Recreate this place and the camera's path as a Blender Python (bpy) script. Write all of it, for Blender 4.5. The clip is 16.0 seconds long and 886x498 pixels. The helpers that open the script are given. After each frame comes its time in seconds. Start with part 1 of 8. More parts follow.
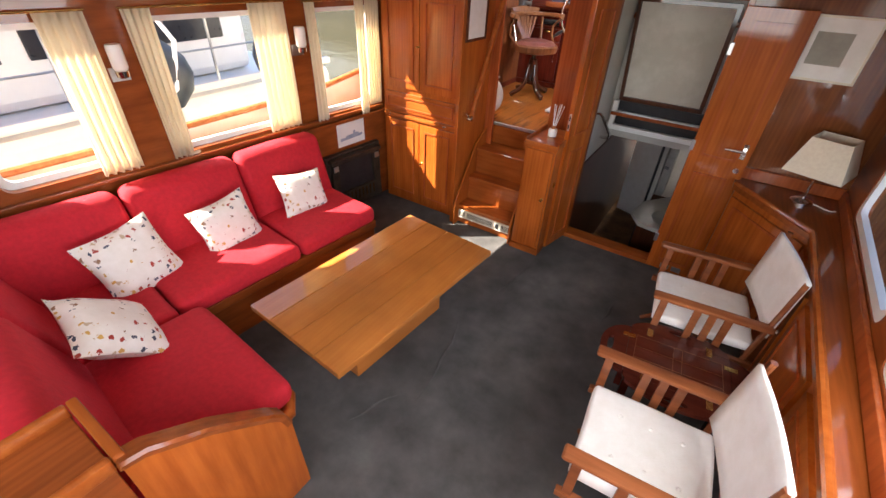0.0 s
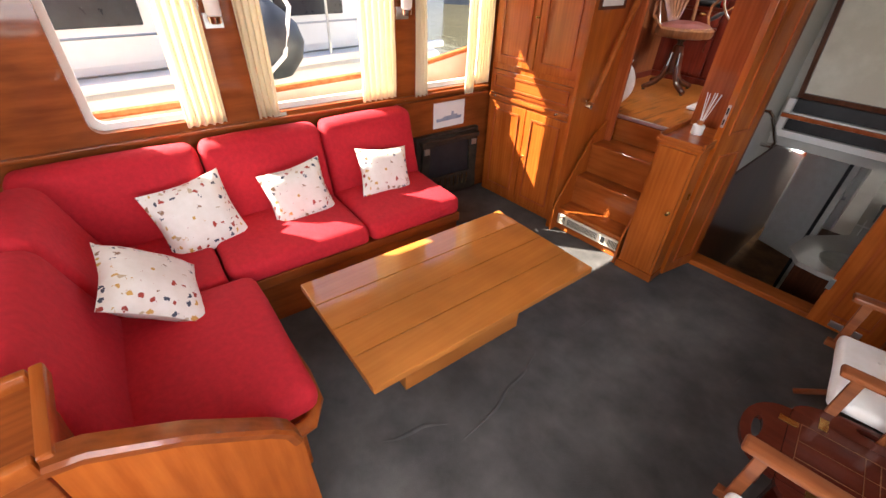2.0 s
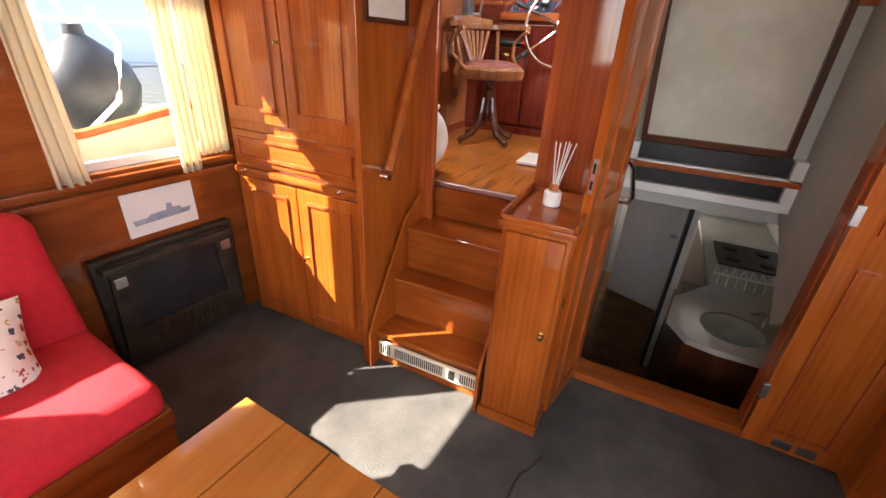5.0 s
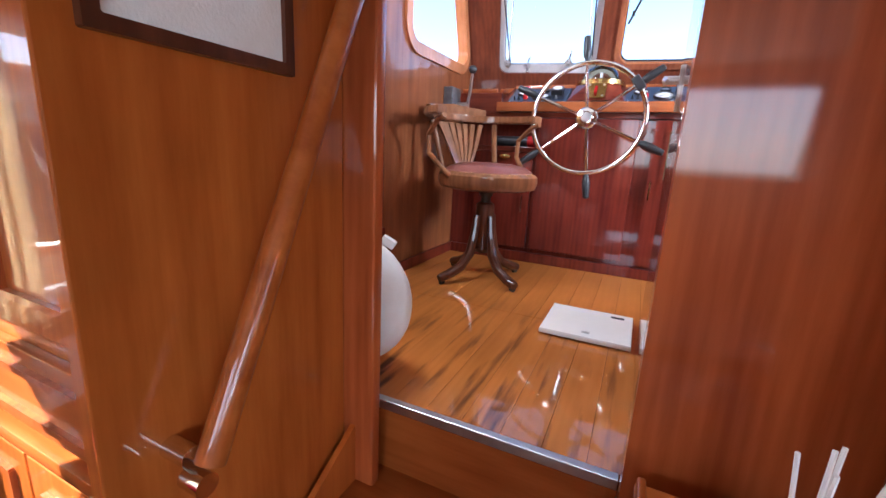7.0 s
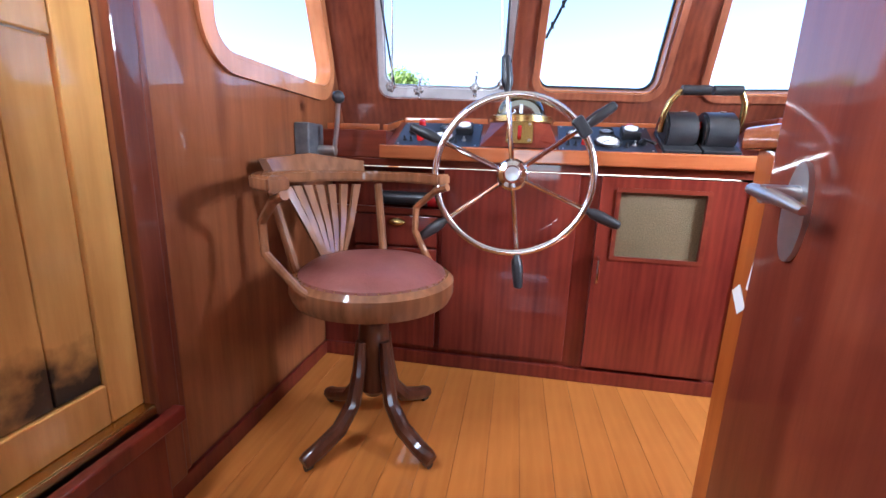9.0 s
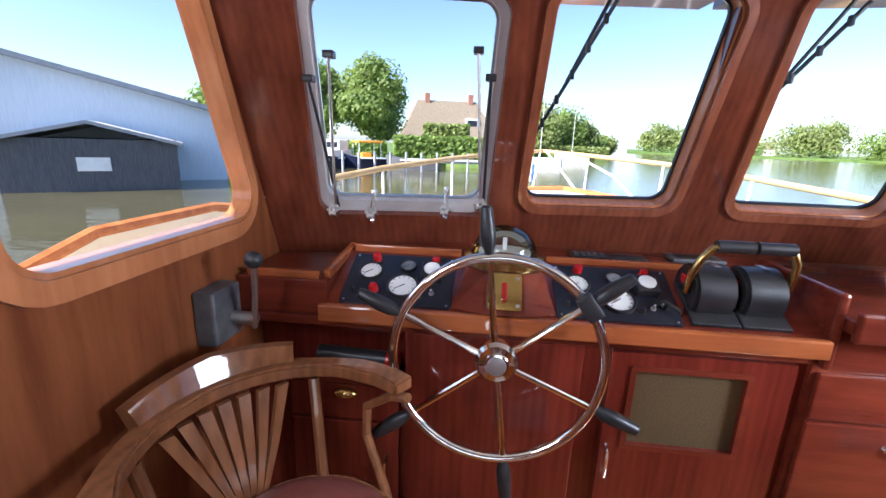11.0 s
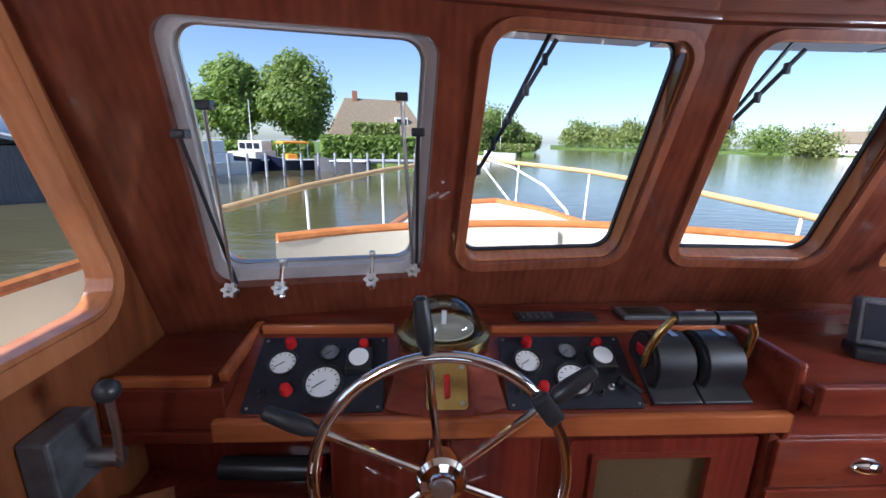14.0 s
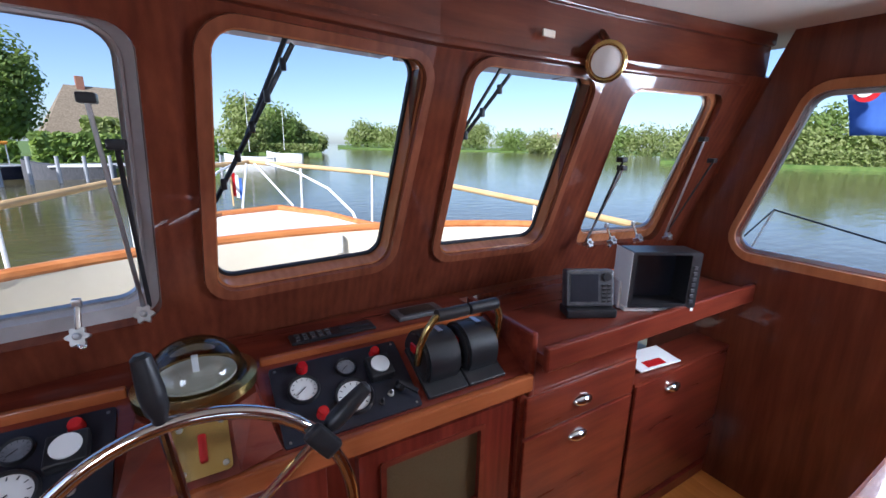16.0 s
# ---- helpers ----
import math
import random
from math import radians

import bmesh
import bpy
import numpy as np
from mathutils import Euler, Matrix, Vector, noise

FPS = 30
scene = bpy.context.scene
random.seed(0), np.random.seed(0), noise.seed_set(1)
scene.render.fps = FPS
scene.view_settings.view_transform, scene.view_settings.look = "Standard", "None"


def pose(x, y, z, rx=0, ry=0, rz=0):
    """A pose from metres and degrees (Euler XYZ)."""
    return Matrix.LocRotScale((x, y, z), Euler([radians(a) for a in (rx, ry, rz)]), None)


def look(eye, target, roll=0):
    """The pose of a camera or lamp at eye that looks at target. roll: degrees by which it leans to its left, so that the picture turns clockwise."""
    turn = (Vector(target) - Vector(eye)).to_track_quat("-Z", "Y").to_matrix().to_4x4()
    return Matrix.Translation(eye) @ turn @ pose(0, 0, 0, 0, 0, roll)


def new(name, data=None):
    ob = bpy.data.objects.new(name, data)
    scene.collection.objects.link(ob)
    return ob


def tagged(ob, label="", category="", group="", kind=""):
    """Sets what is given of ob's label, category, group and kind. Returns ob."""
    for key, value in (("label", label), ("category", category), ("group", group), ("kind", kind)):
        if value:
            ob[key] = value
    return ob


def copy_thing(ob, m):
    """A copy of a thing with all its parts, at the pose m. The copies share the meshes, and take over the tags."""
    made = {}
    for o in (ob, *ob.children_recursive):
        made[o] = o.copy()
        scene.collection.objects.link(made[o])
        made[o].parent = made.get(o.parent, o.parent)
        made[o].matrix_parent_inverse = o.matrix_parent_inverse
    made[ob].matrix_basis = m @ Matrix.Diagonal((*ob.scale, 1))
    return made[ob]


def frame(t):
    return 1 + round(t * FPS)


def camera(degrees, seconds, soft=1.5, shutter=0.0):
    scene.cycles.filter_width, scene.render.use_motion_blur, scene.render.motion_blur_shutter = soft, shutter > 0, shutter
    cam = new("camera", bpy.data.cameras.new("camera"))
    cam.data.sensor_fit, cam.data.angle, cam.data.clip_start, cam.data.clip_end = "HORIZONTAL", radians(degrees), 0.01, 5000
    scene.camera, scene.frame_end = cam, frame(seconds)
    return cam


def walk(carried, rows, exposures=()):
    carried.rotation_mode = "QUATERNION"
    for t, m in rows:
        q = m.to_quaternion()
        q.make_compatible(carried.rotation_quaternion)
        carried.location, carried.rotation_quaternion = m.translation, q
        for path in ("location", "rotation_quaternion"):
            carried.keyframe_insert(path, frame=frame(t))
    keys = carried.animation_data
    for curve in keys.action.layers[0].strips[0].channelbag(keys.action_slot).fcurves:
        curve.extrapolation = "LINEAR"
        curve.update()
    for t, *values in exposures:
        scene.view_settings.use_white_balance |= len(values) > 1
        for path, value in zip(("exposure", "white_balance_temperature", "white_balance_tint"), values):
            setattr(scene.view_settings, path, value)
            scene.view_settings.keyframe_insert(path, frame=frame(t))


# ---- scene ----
cam = camera(93.7, 16.0)
PATH = [
    (0, (1.73, -2.853, 2.017), (0.854, -1.468, 0.87), 2.6),
    (0.5, (1.664, -2.795, 1.974), (0.739, -1.443, 0.827), 2.5),
    (1, (1.637, -2.721, 1.882), (0.61, -1.444, 0.735), 2.5),
    (1.5, (1.601, -2.632, 1.78), (0.468, -1.452, 0.629), 2.5),
    (2, (1.552, -2.53, 1.745), (0.343, -1.43, 0.594), 2.4),
    (2.5, (1.552, -2.394, 1.647), (0.305, -1.34, 0.492), 2.2),
    (3, (1.494, -2.263, 1.546), (0.232, -1.228, 0.39), 2.2),
    (3.5, (1.35, -2.085, 1.474), (0.131, -1.002, 0.316), 2.3),
    (4, (1.239, -1.838, 1.478), (0.153, -0.613, 0.329), 2.7),
    (4.5, (1.148, -1.581, 1.476), (0.249, -0.158, 0.395), 3.1),
    (5, (1.01, -1.314, 1.464), (0.246, 0.306, 0.573), 3.2),
    (5.2, (0.963, -1.208, 1.475), (0.222, 0.455, 0.647), 3.2),
    (7.3, (0.48, -0.082, 1.405), (-0.336, 1.689, 0.96), 2.8),
    (7.5, (0.429, -0.001, 1.426), (-0.377, 1.772, 0.971), 2.8),
    (8, (0.368, 0.197, 1.457), (-0.371, 1.997, 0.995), 2.4),
    (8.5, (0.306, 0.418, 1.565), (-0.247, 2.288, 1.122), 2.3),
    (9, (0.294, 0.545, 1.65), (-0.028, 2.47, 1.213), 2.0),
    (9.5, (0.31, 0.651, 1.77), (0.083, 2.583, 1.303), 1.9),
    (10, (0.27, 0.756, 1.909), (0.062, 2.682, 1.41), 2.0),
    (10.2, (0.256, 0.801, 1.959), (0.052, 2.729, 1.467), 2.0),
    (12.3, (0.213, 1.305, 2.228), (0.03, 3.228, 1.711), 1.4),
    (12.5, (0.198, 1.311, 2.232), (0.054, 3.238, 1.716), 1.4),
    (13, (0.188, 1.292, 2.234), (0.158, 3.227, 1.728), 1.3),
    (13.5, (0.204, 1.274, 2.244), (0.227, 3.21, 1.742), 1.3),
    (14, (0.235, 1.255, 2.259), (0.343, 3.188, 1.758), 1.2),
    (14.5, (0.258, 1.237, 2.268), (0.524, 3.157, 1.773), 1.3),
    (15, (0.291, 1.221, 2.285), (0.766, 3.101, 1.796), 1.2),
    (15.5, (0.313, 1.23, 2.294), (1.047, 3.025, 1.804), 1.2),
    (16, (0.33, 1.281, 2.286), (1.333, 2.943, 1.804), 1.2),
]
walk(cam, [(t, look(eye, target, roll)) for t, eye, target, roll in PATH],
     exposures=[(0, 2.5, 6900, 14), (5.2, 2.85, 7200, 14), (7.3, 2.6, 5600, 12), (8.5, 2.62, 5500, 12), (10.2, 2.2, 5600, 13), (11.2, 1.45, 5800, 14), (12.3, 1.12, 5750, 13), (16, 0.76, 5550, 14)])

# ---- world, sun ----
SUN_DIR = Vector((1.0, 0.76, -1.0)).normalized()
world = bpy.data.worlds.new("sky")
scene.world = world
world.use_nodes = True
wn, wl = world.node_tree.nodes, world.node_tree.links
wn.clear()
w_out = wn.new("ShaderNodeOutputWorld")
w_bg = wn.new("ShaderNodeBackground")
w_sky = wn.new("ShaderNodeTexSky")
w_map = wn.new("ShaderNodeMapping")
w_co = wn.new("ShaderNodeTexCoord")
w_sky.sky_type = "NISHITA"
w_sky.sun_disc = False
w_sky.sun_elevation = math.asin(-SUN_DIR.z)
w_sky.sun_rotation = math.atan2(-SUN_DIR.x, -SUN_DIR.y)
w_sky.air_density = 0.8
w_sky.dust_density = 0.9
w_sky.ozone_density = 1.5
w_map.inputs["Rotation"].default_value = (0, 0, 0)
w_bg.inputs["Strength"].default_value = 0.105
wl.new(w_co.outputs["Generated"], w_map.inputs["Vector"])
wl.new(w_map.outputs["Vector"], w_sky.inputs["Vector"])
wl.new(w_sky.outputs["Color"], w_bg.inputs["Color"])
wl.new(w_bg.outputs["Background"], w_out.inputs["Surface"])

sun_data = bpy.data.lights.new("sun", "SUN")
sun_data.energy, sun_data.angle, sun_data.color = 5.0, radians(0.5), (1.0, 0.94, 0.84)
sun = new("sun", sun_data)
sun.matrix_world = look((0, 0, 20), Vector((0, 0, 20)) + SUN_DIR)


def sky_lamp(name, place, target, w, h, power):
    d = bpy.data.lights.new(name, "AREA")
    d.shape, d.size, d.size_y, d.energy, d.color = "RECTANGLE", w, h, power, (0.88, 0.94, 1.0)
    ob = new(name, d)
    ob.matrix_world = look(place, target)
    return ob


# area lamps added for sky light at unseen aft and side openings, galley window
sky_lamp("daylight_starboard", (2.35, -2.4, 1.36), (1.0, -2.2, 0.6), 2.0, 0.60, 6)
sky_lamp("daylight_aft", (1.0, -3.86, 1.72), (0.8, -1.0, 0.5), 1.7, 0.8, 5)
sky_lamp("daylight_galley", (1.02, 3.365, 0.20), (1.25, 1.0, -0.3), 0.16, 0.20, 1.0)
sky_lamp("daylight_helm_door", (-0.485, 0.95, 2.33), (0.9, 1.7, 1.3), 0.5, 0.45, 5)
sky_lamp("daylight_helm_starboard", (2.275, 1.22, 2.24), (0.2, 1.3, 1.4), 0.60, 0.45, 15)


# ---- materials ----
def material(name, base, rough=0.5, metal=0.0, coat=0.0, second=None, scale=(1, 1, 1), noise_scale=6.0, detail=6.0,
             bump=0.0, bump_scale=60.0, spread=(0.35, 0.65), wave=None, random_tone=0.0, stains=0.0, trans=0.0, ior=1.45, sheen=0.0, sub=0.0):
    m = bpy.data.materials.new(name)
    m.use_nodes = True
    n, l = m.node_tree.nodes, m.node_tree.links
    p = n["Principled BSDF"]
    p.inputs["Roughness"].default_value = rough
    p.inputs["Metallic"].default_value = metal
    p.inputs["Coat Weight"].default_value = coat
    p.inputs["Coat Roughness"].default_value = 0.05
    p.inputs["Transmission Weight"].default_value = trans
    p.inputs["IOR"].default_value = ior
    p.inputs["Sheen Weight"].default_value = sheen
    p.inputs["Base Color"].default_value = (*base, 1)
    co = n.new("ShaderNodeTexCoord")
    mp = n.new("ShaderNodeMapping")
    mp.inputs["Scale"].default_value = scale
    l.new(co.outputs["Object"], mp.inputs["Vector"])
    colour = None
    if second:
        nz = n.new("ShaderNodeTexNoise")
        nz.inputs["Scale"].default_value, nz.inputs["Detail"].default_value = noise_scale, detail
        nz.inputs["Roughness"].default_value = 0.62
        l.new(mp.outputs["Vector"], nz.inputs["Vector"])
        factor = nz.outputs["Fac"]
        if wave:
            wv = n.new("ShaderNodeTexWave")
            wv.bands_direction = wave[0]
            wv.inputs["Scale"].default_value, wv.inputs["Distortion"].default_value = wave[1], wave[2]
            wv.inputs["Detail"].default_value, wv.inputs["Detail Scale"].default_value = 3, 1.2
            l.new(mp.outputs["Vector"], wv.inputs["Vector"])
            mm = n.new("ShaderNodeMath")
            mm.operation = "MULTIPLY_ADD"
            l.new(wv.outputs["Fac"], mm.inputs[0])
            mm.inputs[1].default_value = 0.10
            l.new(nz.outputs["Fac"], mm.inputs[2])
            sb = n.new("ShaderNodeMath")
            sb.operation = "SUBTRACT"
            l.new(mm.outputs[0], sb.inputs[0])
            sb.inputs[1].default_value = 0.05
            factor = sb.outputs[0]
        ramp = n.new("ShaderNodeValToRGB")
        ramp.color_ramp.elements[0].position, ramp.color_ramp.elements[1].position = spread
        ramp.color_ramp.elements[0].color, ramp.color_ramp.elements[1].color = (*base, 1), (*second, 1)
        l.new(factor, ramp.inputs["Fac"])
        colour = ramp.outputs["Color"]
        if random_tone:
            oi = n.new("ShaderNodeObjectInfo")
            mr = n.new("ShaderNodeMapRange")
            mr.inputs["To Min"].default_value, mr.inputs["To Max"].default_value = 1 - random_tone, 1 + random_tone
            l.new(oi.outputs["Random"], mr.inputs["Value"])
            hs = n.new("ShaderNodeHueSaturation")
            l.new(mr.outputs["Result"], hs.inputs["Value"])
            l.new(colour, hs.inputs["Color"])
            colour = hs.outputs["Color"]
        if stains:
            n2 = n.new("ShaderNodeTexNoise")
            n2.inputs["Scale"].default_value, n2.inputs["Detail"].default_value = 1.7, 4
            l.new(co.outputs["Object"], n2.inputs["Vector"])
            r2 = n.new("ShaderNodeMapRange")
            r2.inputs["From Min"].default_value, r2.inputs["From Max"].default_value = 0.35, 0.7
            r2.inputs["To Min"].default_value, r2.inputs["To Max"].default_value = 1 + stains, 1 - stains
            l.new(n2.outputs["Fac"], r2.inputs["Value"])
            h2 = n.new("ShaderNodeHueSaturation")
            l.new(r2.outputs["Result"], h2.inputs["Value"])
            l.new(colour, h2.inputs["Color"])
            colour = h2.outputs["Color"]
        l.new(colour, p.inputs["Base Color"])
        rr = n.new("ShaderNodeMapRange")
        rr.inputs["To Min"].default_value, rr.inputs["To Max"].default_value = max(rough - 0.03, 0.02), min(rough + 0.04, 1)
        l.new(nz.outputs["Fac"], rr.inputs["Value"])
        l.new(rr.outputs["Result"], p.inputs["Roughness"])
    if bump:
        nb = n.new("ShaderNodeTexNoise")
        nb.inputs["Scale"].default_value, nb.inputs["Detail"].default_value = bump_scale, 4
        l.new(mp.outputs["Vector"], nb.inputs["Vector"])
        b = n.new("ShaderNodeBump")
        b.inputs["Strength"].default_value, b.inputs["Distance"].default_value = bump, 0.004
        l.new(nb.outputs["Fac"], b.inputs["Height"])
        l.new(b.outputs["Normal"], p.inputs["Normal"])
    return m


VERT, ALONG_Y, ALONG_X = (9, 9, 0.8), (9, 0.8, 9), (0.8, 9, 9)


def wood(name, dark, light, scale, gloss=0.36, coat=0.7, spread=(0.3, 0.7), **k):
    m = material(name, dark, gloss, second=light, scale=scale, coat=coat, noise_scale=2.4, detail=9, bump=0.025, bump_scale=26,
                 spread=spread, stains=0.20, wave=("X", 1.4, 5.0), **k)
    m.node_tree.nodes["Principled BSDF"].inputs["Specular IOR Level"].default_value = 0.12   # the varnish carries the gloss
    return m


M_CAB = wood("varnished mahogany panel", (0.28, 0.058, 0.008), (0.43, 0.112, 0.018), VERT)
M_CABX = wood("varnished mahogany rail", (0.24, 0.050, 0.008), (0.38, 0.10, 0.019), ALONG_X)
M_CABY = wood("varnished mahogany long board", (0.18, 0.040, 0.008), (0.30, 0.075, 0.016), ALONG_Y)
M_POST = wood("red mahogany post", (0.26, 0.05, 0.012), (0.42, 0.10, 0.025), VERT)
M_TABLE = wood("honey oak plank", (0.40, 0.125, 0.020), (0.55, 0.205, 0.045), ALONG_Y, gloss=0.4, coat=1.0, random_tone=0.06, spread=(0.05, 0.95))
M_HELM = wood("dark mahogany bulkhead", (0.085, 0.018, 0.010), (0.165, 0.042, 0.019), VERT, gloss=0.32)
M_HELMX = wood("dark mahogany beam", (0.085, 0.018, 0.010), (0.165, 0.042, 0.019), ALONG_X, gloss=0.32)
# same bulkhead wood, its colour lightened for sun and sky on the port wall
M_HELM_LIT = wood("dark mahogany lightened for sky light", (0.14, 0.038, 0.014), (0.25, 0.082, 0.029), VERT, gloss=0.32)
M_RED = wood("red mahogany cupboard", (0.085, 0.010, 0.007), (0.17, 0.026, 0.014), VERT, gloss=0.3)
M_REDX = wood("red mahogany ledge", (0.09, 0.013, 0.008), (0.18, 0.034, 0.016), ALONG_X, gloss=0.28)
M_TRIM = wood("light mahogany window trim", (0.34, 0.12, 0.045), (0.48, 0.19, 0.08), VERT, gloss=0.3)
M_EDGE = wood("orange teak edging", (0.22, 0.055, 0.017), (0.36, 0.105, 0.034), ALONG_X, gloss=0.25)
M_PLANK = wood("oiled pine floor plank", (0.42, 0.13, 0.020), (0.60, 0.215, 0.048), ALONG_Y, gloss=0.34, coat=1.0, random_tone=0.06, spread=(0.12, 0.88))
M_OAK = wood("worn oak", (0.12, 0.045, 0.018), (0.25, 0.10, 0.042), VERT, gloss=0.35)
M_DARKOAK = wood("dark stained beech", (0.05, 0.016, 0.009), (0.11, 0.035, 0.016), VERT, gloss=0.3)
M_DOORW = wood("weathered pine door", (0.46, 0.22, 0.055), (0.64, 0.34, 0.095), VERT, gloss=0.4, random_tone=0.1)
M_TEAKCH = wood("teak chair rail", (0.16, 0.045, 0.016), (0.27, 0.085, 0.03), ALONG_X, gloss=0.4)
M_BUTLER = wood("dark butler tray wood", (0.05, 0.009, 0.006), (0.095, 0.018, 0.010), ALONG_X, gloss=0.2)
M_CARPET = material("charcoal ribbed carpet", (0.054, 0.053, 0.052), 0.95, second=(0.112, 0.109, 0.105), noise_scale=5, bump=0.9, bump_scale=220, stains=0.28, spread=(0.3, 0.75))
M_FABRIC = material("red wool upholstery", (0.47, 0.010, 0.020), 0.85, second=(0.57, 0.015, 0.028), noise_scale=40, bump=0.35, bump_scale=300, stains=0.05)
M_CURTAIN = material("cream curtain cloth", (0.86, 0.78, 0.62), 0.9, second=(0.90, 0.84, 0.70), noise_scale=60, bump=0.2, bump_scale=300)
M_CREAM = material("cream canvas", (0.82, 0.79, 0.74), 0.9, second=(0.88, 0.86, 0.82), noise_scale=14, bump=0.3, bump_scale=200)
M_WHITE = material("white paint", (0.78, 0.77, 0.73), 0.45, second=(0.84, 0.83, 0.80), noise_scale=4, stains=0.05)
M_IVORY = material("ivory plastic", (0.72, 0.66, 0.52), 0.4, second=(0.78, 0.72, 0.6), noise_scale=5)
M_PAPER = material("map paper", (0.60, 0.55, 0.45), 0.7, second=(0.70, 0.65, 0.55), noise_scale=3.2, spread=(0.42, 0.58), detail=9)
M_INK = material("grey map ink", (0.30, 0.29, 0.25), 0.7, second=(0.42, 0.40, 0.34), noise_scale=6)
M_BLACK = material("black plastic", (0.014, 0.014, 0.016), 0.35, second=(0.026, 0.026, 0.028), noise_scale=12)
M_PANEL = material("black instrument plate", (0.012, 0.014, 0.022), 0.28, second=(0.022, 0.025, 0.035), noise_scale=9)
M_IRON = material("blackened iron", (0.035, 0.030, 0.024), 0.5, metal=0.6, second=(0.075, 0.062, 0.045), noise_scale=12, bump=0.2)
M_CHROME = material("polished chrome", (0.72, 0.70, 0.68), 0.10, metal=1.0, second=(0.80, 0.79, 0.77), noise_scale=8)
M_STEEL = material("brushed steel", (0.50, 0.50, 0.50), 0.32, metal=1.0, second=(0.62, 0.62, 0.61), noise_scale=14)
M_BRASS = material("aged brass", (0.50, 0.34, 0.11), 0.25, metal=1.0, second=(0.66, 0.47, 0.18), noise_scale=10)
M_GREYBOX = material("grey hammered metal", (0.07, 0.07, 0.075), 0.4, metal=0.3, second=(0.12, 0.12, 0.125), noise_scale=30)
M_ALU = material("dull grey aluminium", (0.46, 0.43, 0.42), 0.40, metal=0.25, second=(0.56, 0.53, 0.52), noise_scale=9, stains=0.12)
M_DIAL = material("white dial face", (0.70, 0.70, 0.68), 0.3, second=(0.78, 0.78, 0.76), noise_scale=4)
M_GLASSDIAL = material("grey dial under glass", (0.16, 0.17, 0.19), 0.12, second=(0.24, 0.25, 0.27), noise_scale=30)
M_REDLAMP = material("red lens", (0.42, 0.010, 0.014), 0.2, second=(0.5, 0.02, 0.02), noise_scale=8)
M_LEATHER = material("oxblood leather", (0.165, 0.048, 0.040), 0.32, second=(0.225, 0.074, 0.060), noise_scale=8, bump=0.3, bump_scale=150)
M_MESH = material("brass speaker mesh", (0.105, 0.072, 0.032), 0.5, metal=0.4, second=(0.16, 0.11, 0.052), noise_scale=200, bump=0.6, bump_scale=320)
M_SHADE = material("cream lamp shade", (0.70, 0.58, 0.42), 0.9, second=(0.76, 0.65, 0.48), noise_scale=60)
M_GLASSY = material("clear glass", (1, 1, 1), 0.0, trans=1.0, ior=1.45)
M_PANE = material("window glass", (1, 1, 1), 0.0, trans=1.0, ior=1.01)


def dome_material():
    m = bpy.data.materials.new("clear compass dome")
    m.use_nodes = True
    n, l = m.node_tree.nodes, m.node_tree.links
    n.remove(n["Principled BSDF"])
    tr, gl, fr, mx = n.new("ShaderNodeBsdfTransparent"), n.new("ShaderNodeBsdfGlossy"), n.new("ShaderNodeFresnel"), n.new("ShaderNodeMixShader")
    tr.inputs["Color"].default_value = (0.72, 0.75, 0.78, 1)
    gl.inputs["Roughness"].default_value = 0.01
    fr.inputs["IOR"].default_value = 1.7
    l.new(fr.outputs["Fac"], mx.inputs["Fac"])
    l.new(tr.outputs["BSDF"], mx.inputs[1])
    l.new(gl.outputs["BSDF"], mx.inputs[2])
    l.new(mx.outputs["Shader"], n["Material Output"].inputs["Surface"])
    return m


M_DOME = dome_material()
M_FROST = material("frosted lamp glass", (0.85, 0.83, 0.78), 0.35, second=(0.9, 0.88, 0.84), noise_scale=5)
M_CEIL = material("cream ceiling board", (0.62, 0.58, 0.50), 0.7, second=(0.70, 0.66, 0.58), noise_scale=3)
M_GELCOAT = material("cream gelcoat", (0.72, 0.66, 0.52), 0.35, second=(0.78, 0.73, 0.60), noise_scale=3, stains=0.06)
M_HULLW = material("white gelcoat", (0.80, 0.80, 0.78), 0.3, second=(0.85, 0.85, 0.83), noise_scale=2)
M_NAVY = material("navy hull paint", (0.012, 0.016, 0.04), 0.3, second=(0.02, 0.025, 0.055), noise_scale=3)
M_FENDER = material("black rubber fender", (0.03, 0.035, 0.045), 0.4, second=(0.05, 0.06, 0.07), noise_scale=4)
M_ORANGE = material("orange canvas", (0.75, 0.27, 0.02), 0.8, second=(0.82, 0.33, 0.04), noise_scale=6)
M_BLUE = material("blue flag cloth", (0.05, 0.12, 0.42), 0.8, second=(0.07, 0.16, 0.5), noise_scale=6)
M_ROOF = material("dark thatch", (0.17, 0.135, 0.095), 0.95, second=(0.26, 0.21, 0.15), noise_scale=5, bump=0.6)
M_BRICK = material("red brick wall", (0.28, 0.12, 0.08), 0.9, second=(0.36, 0.18, 0.12), noise_scale=8)
M_BARN = material("pale blue boards", (0.60, 0.67, 0.74), 0.8, second=(0.68, 0.74, 0.80), scale=VERT, noise_scale=2)
M_TAR = material("tarred boards", (0.075, 0.077, 0.085), 0.8, second=(0.12, 0.12, 0.13), scale=VERT, noise_scale=2)
M_SLATE = material("grey sheet roof", (0.30, 0.31, 0.33), 0.7, second=(0.38, 0.39, 0.41), noise_scale=2)
M_BARK = material("tree bark", (0.08, 0.06, 0.04), 0.95, second=(0.14, 0.11, 0.08), noise_scale=6, bump=0.6)
M_LEAF = material("tree leaves", (0.15, 0.23, 0.055), 0.6, second=(0.25, 0.33, 0.09), noise_scale=0.9, random_tone=0.15)
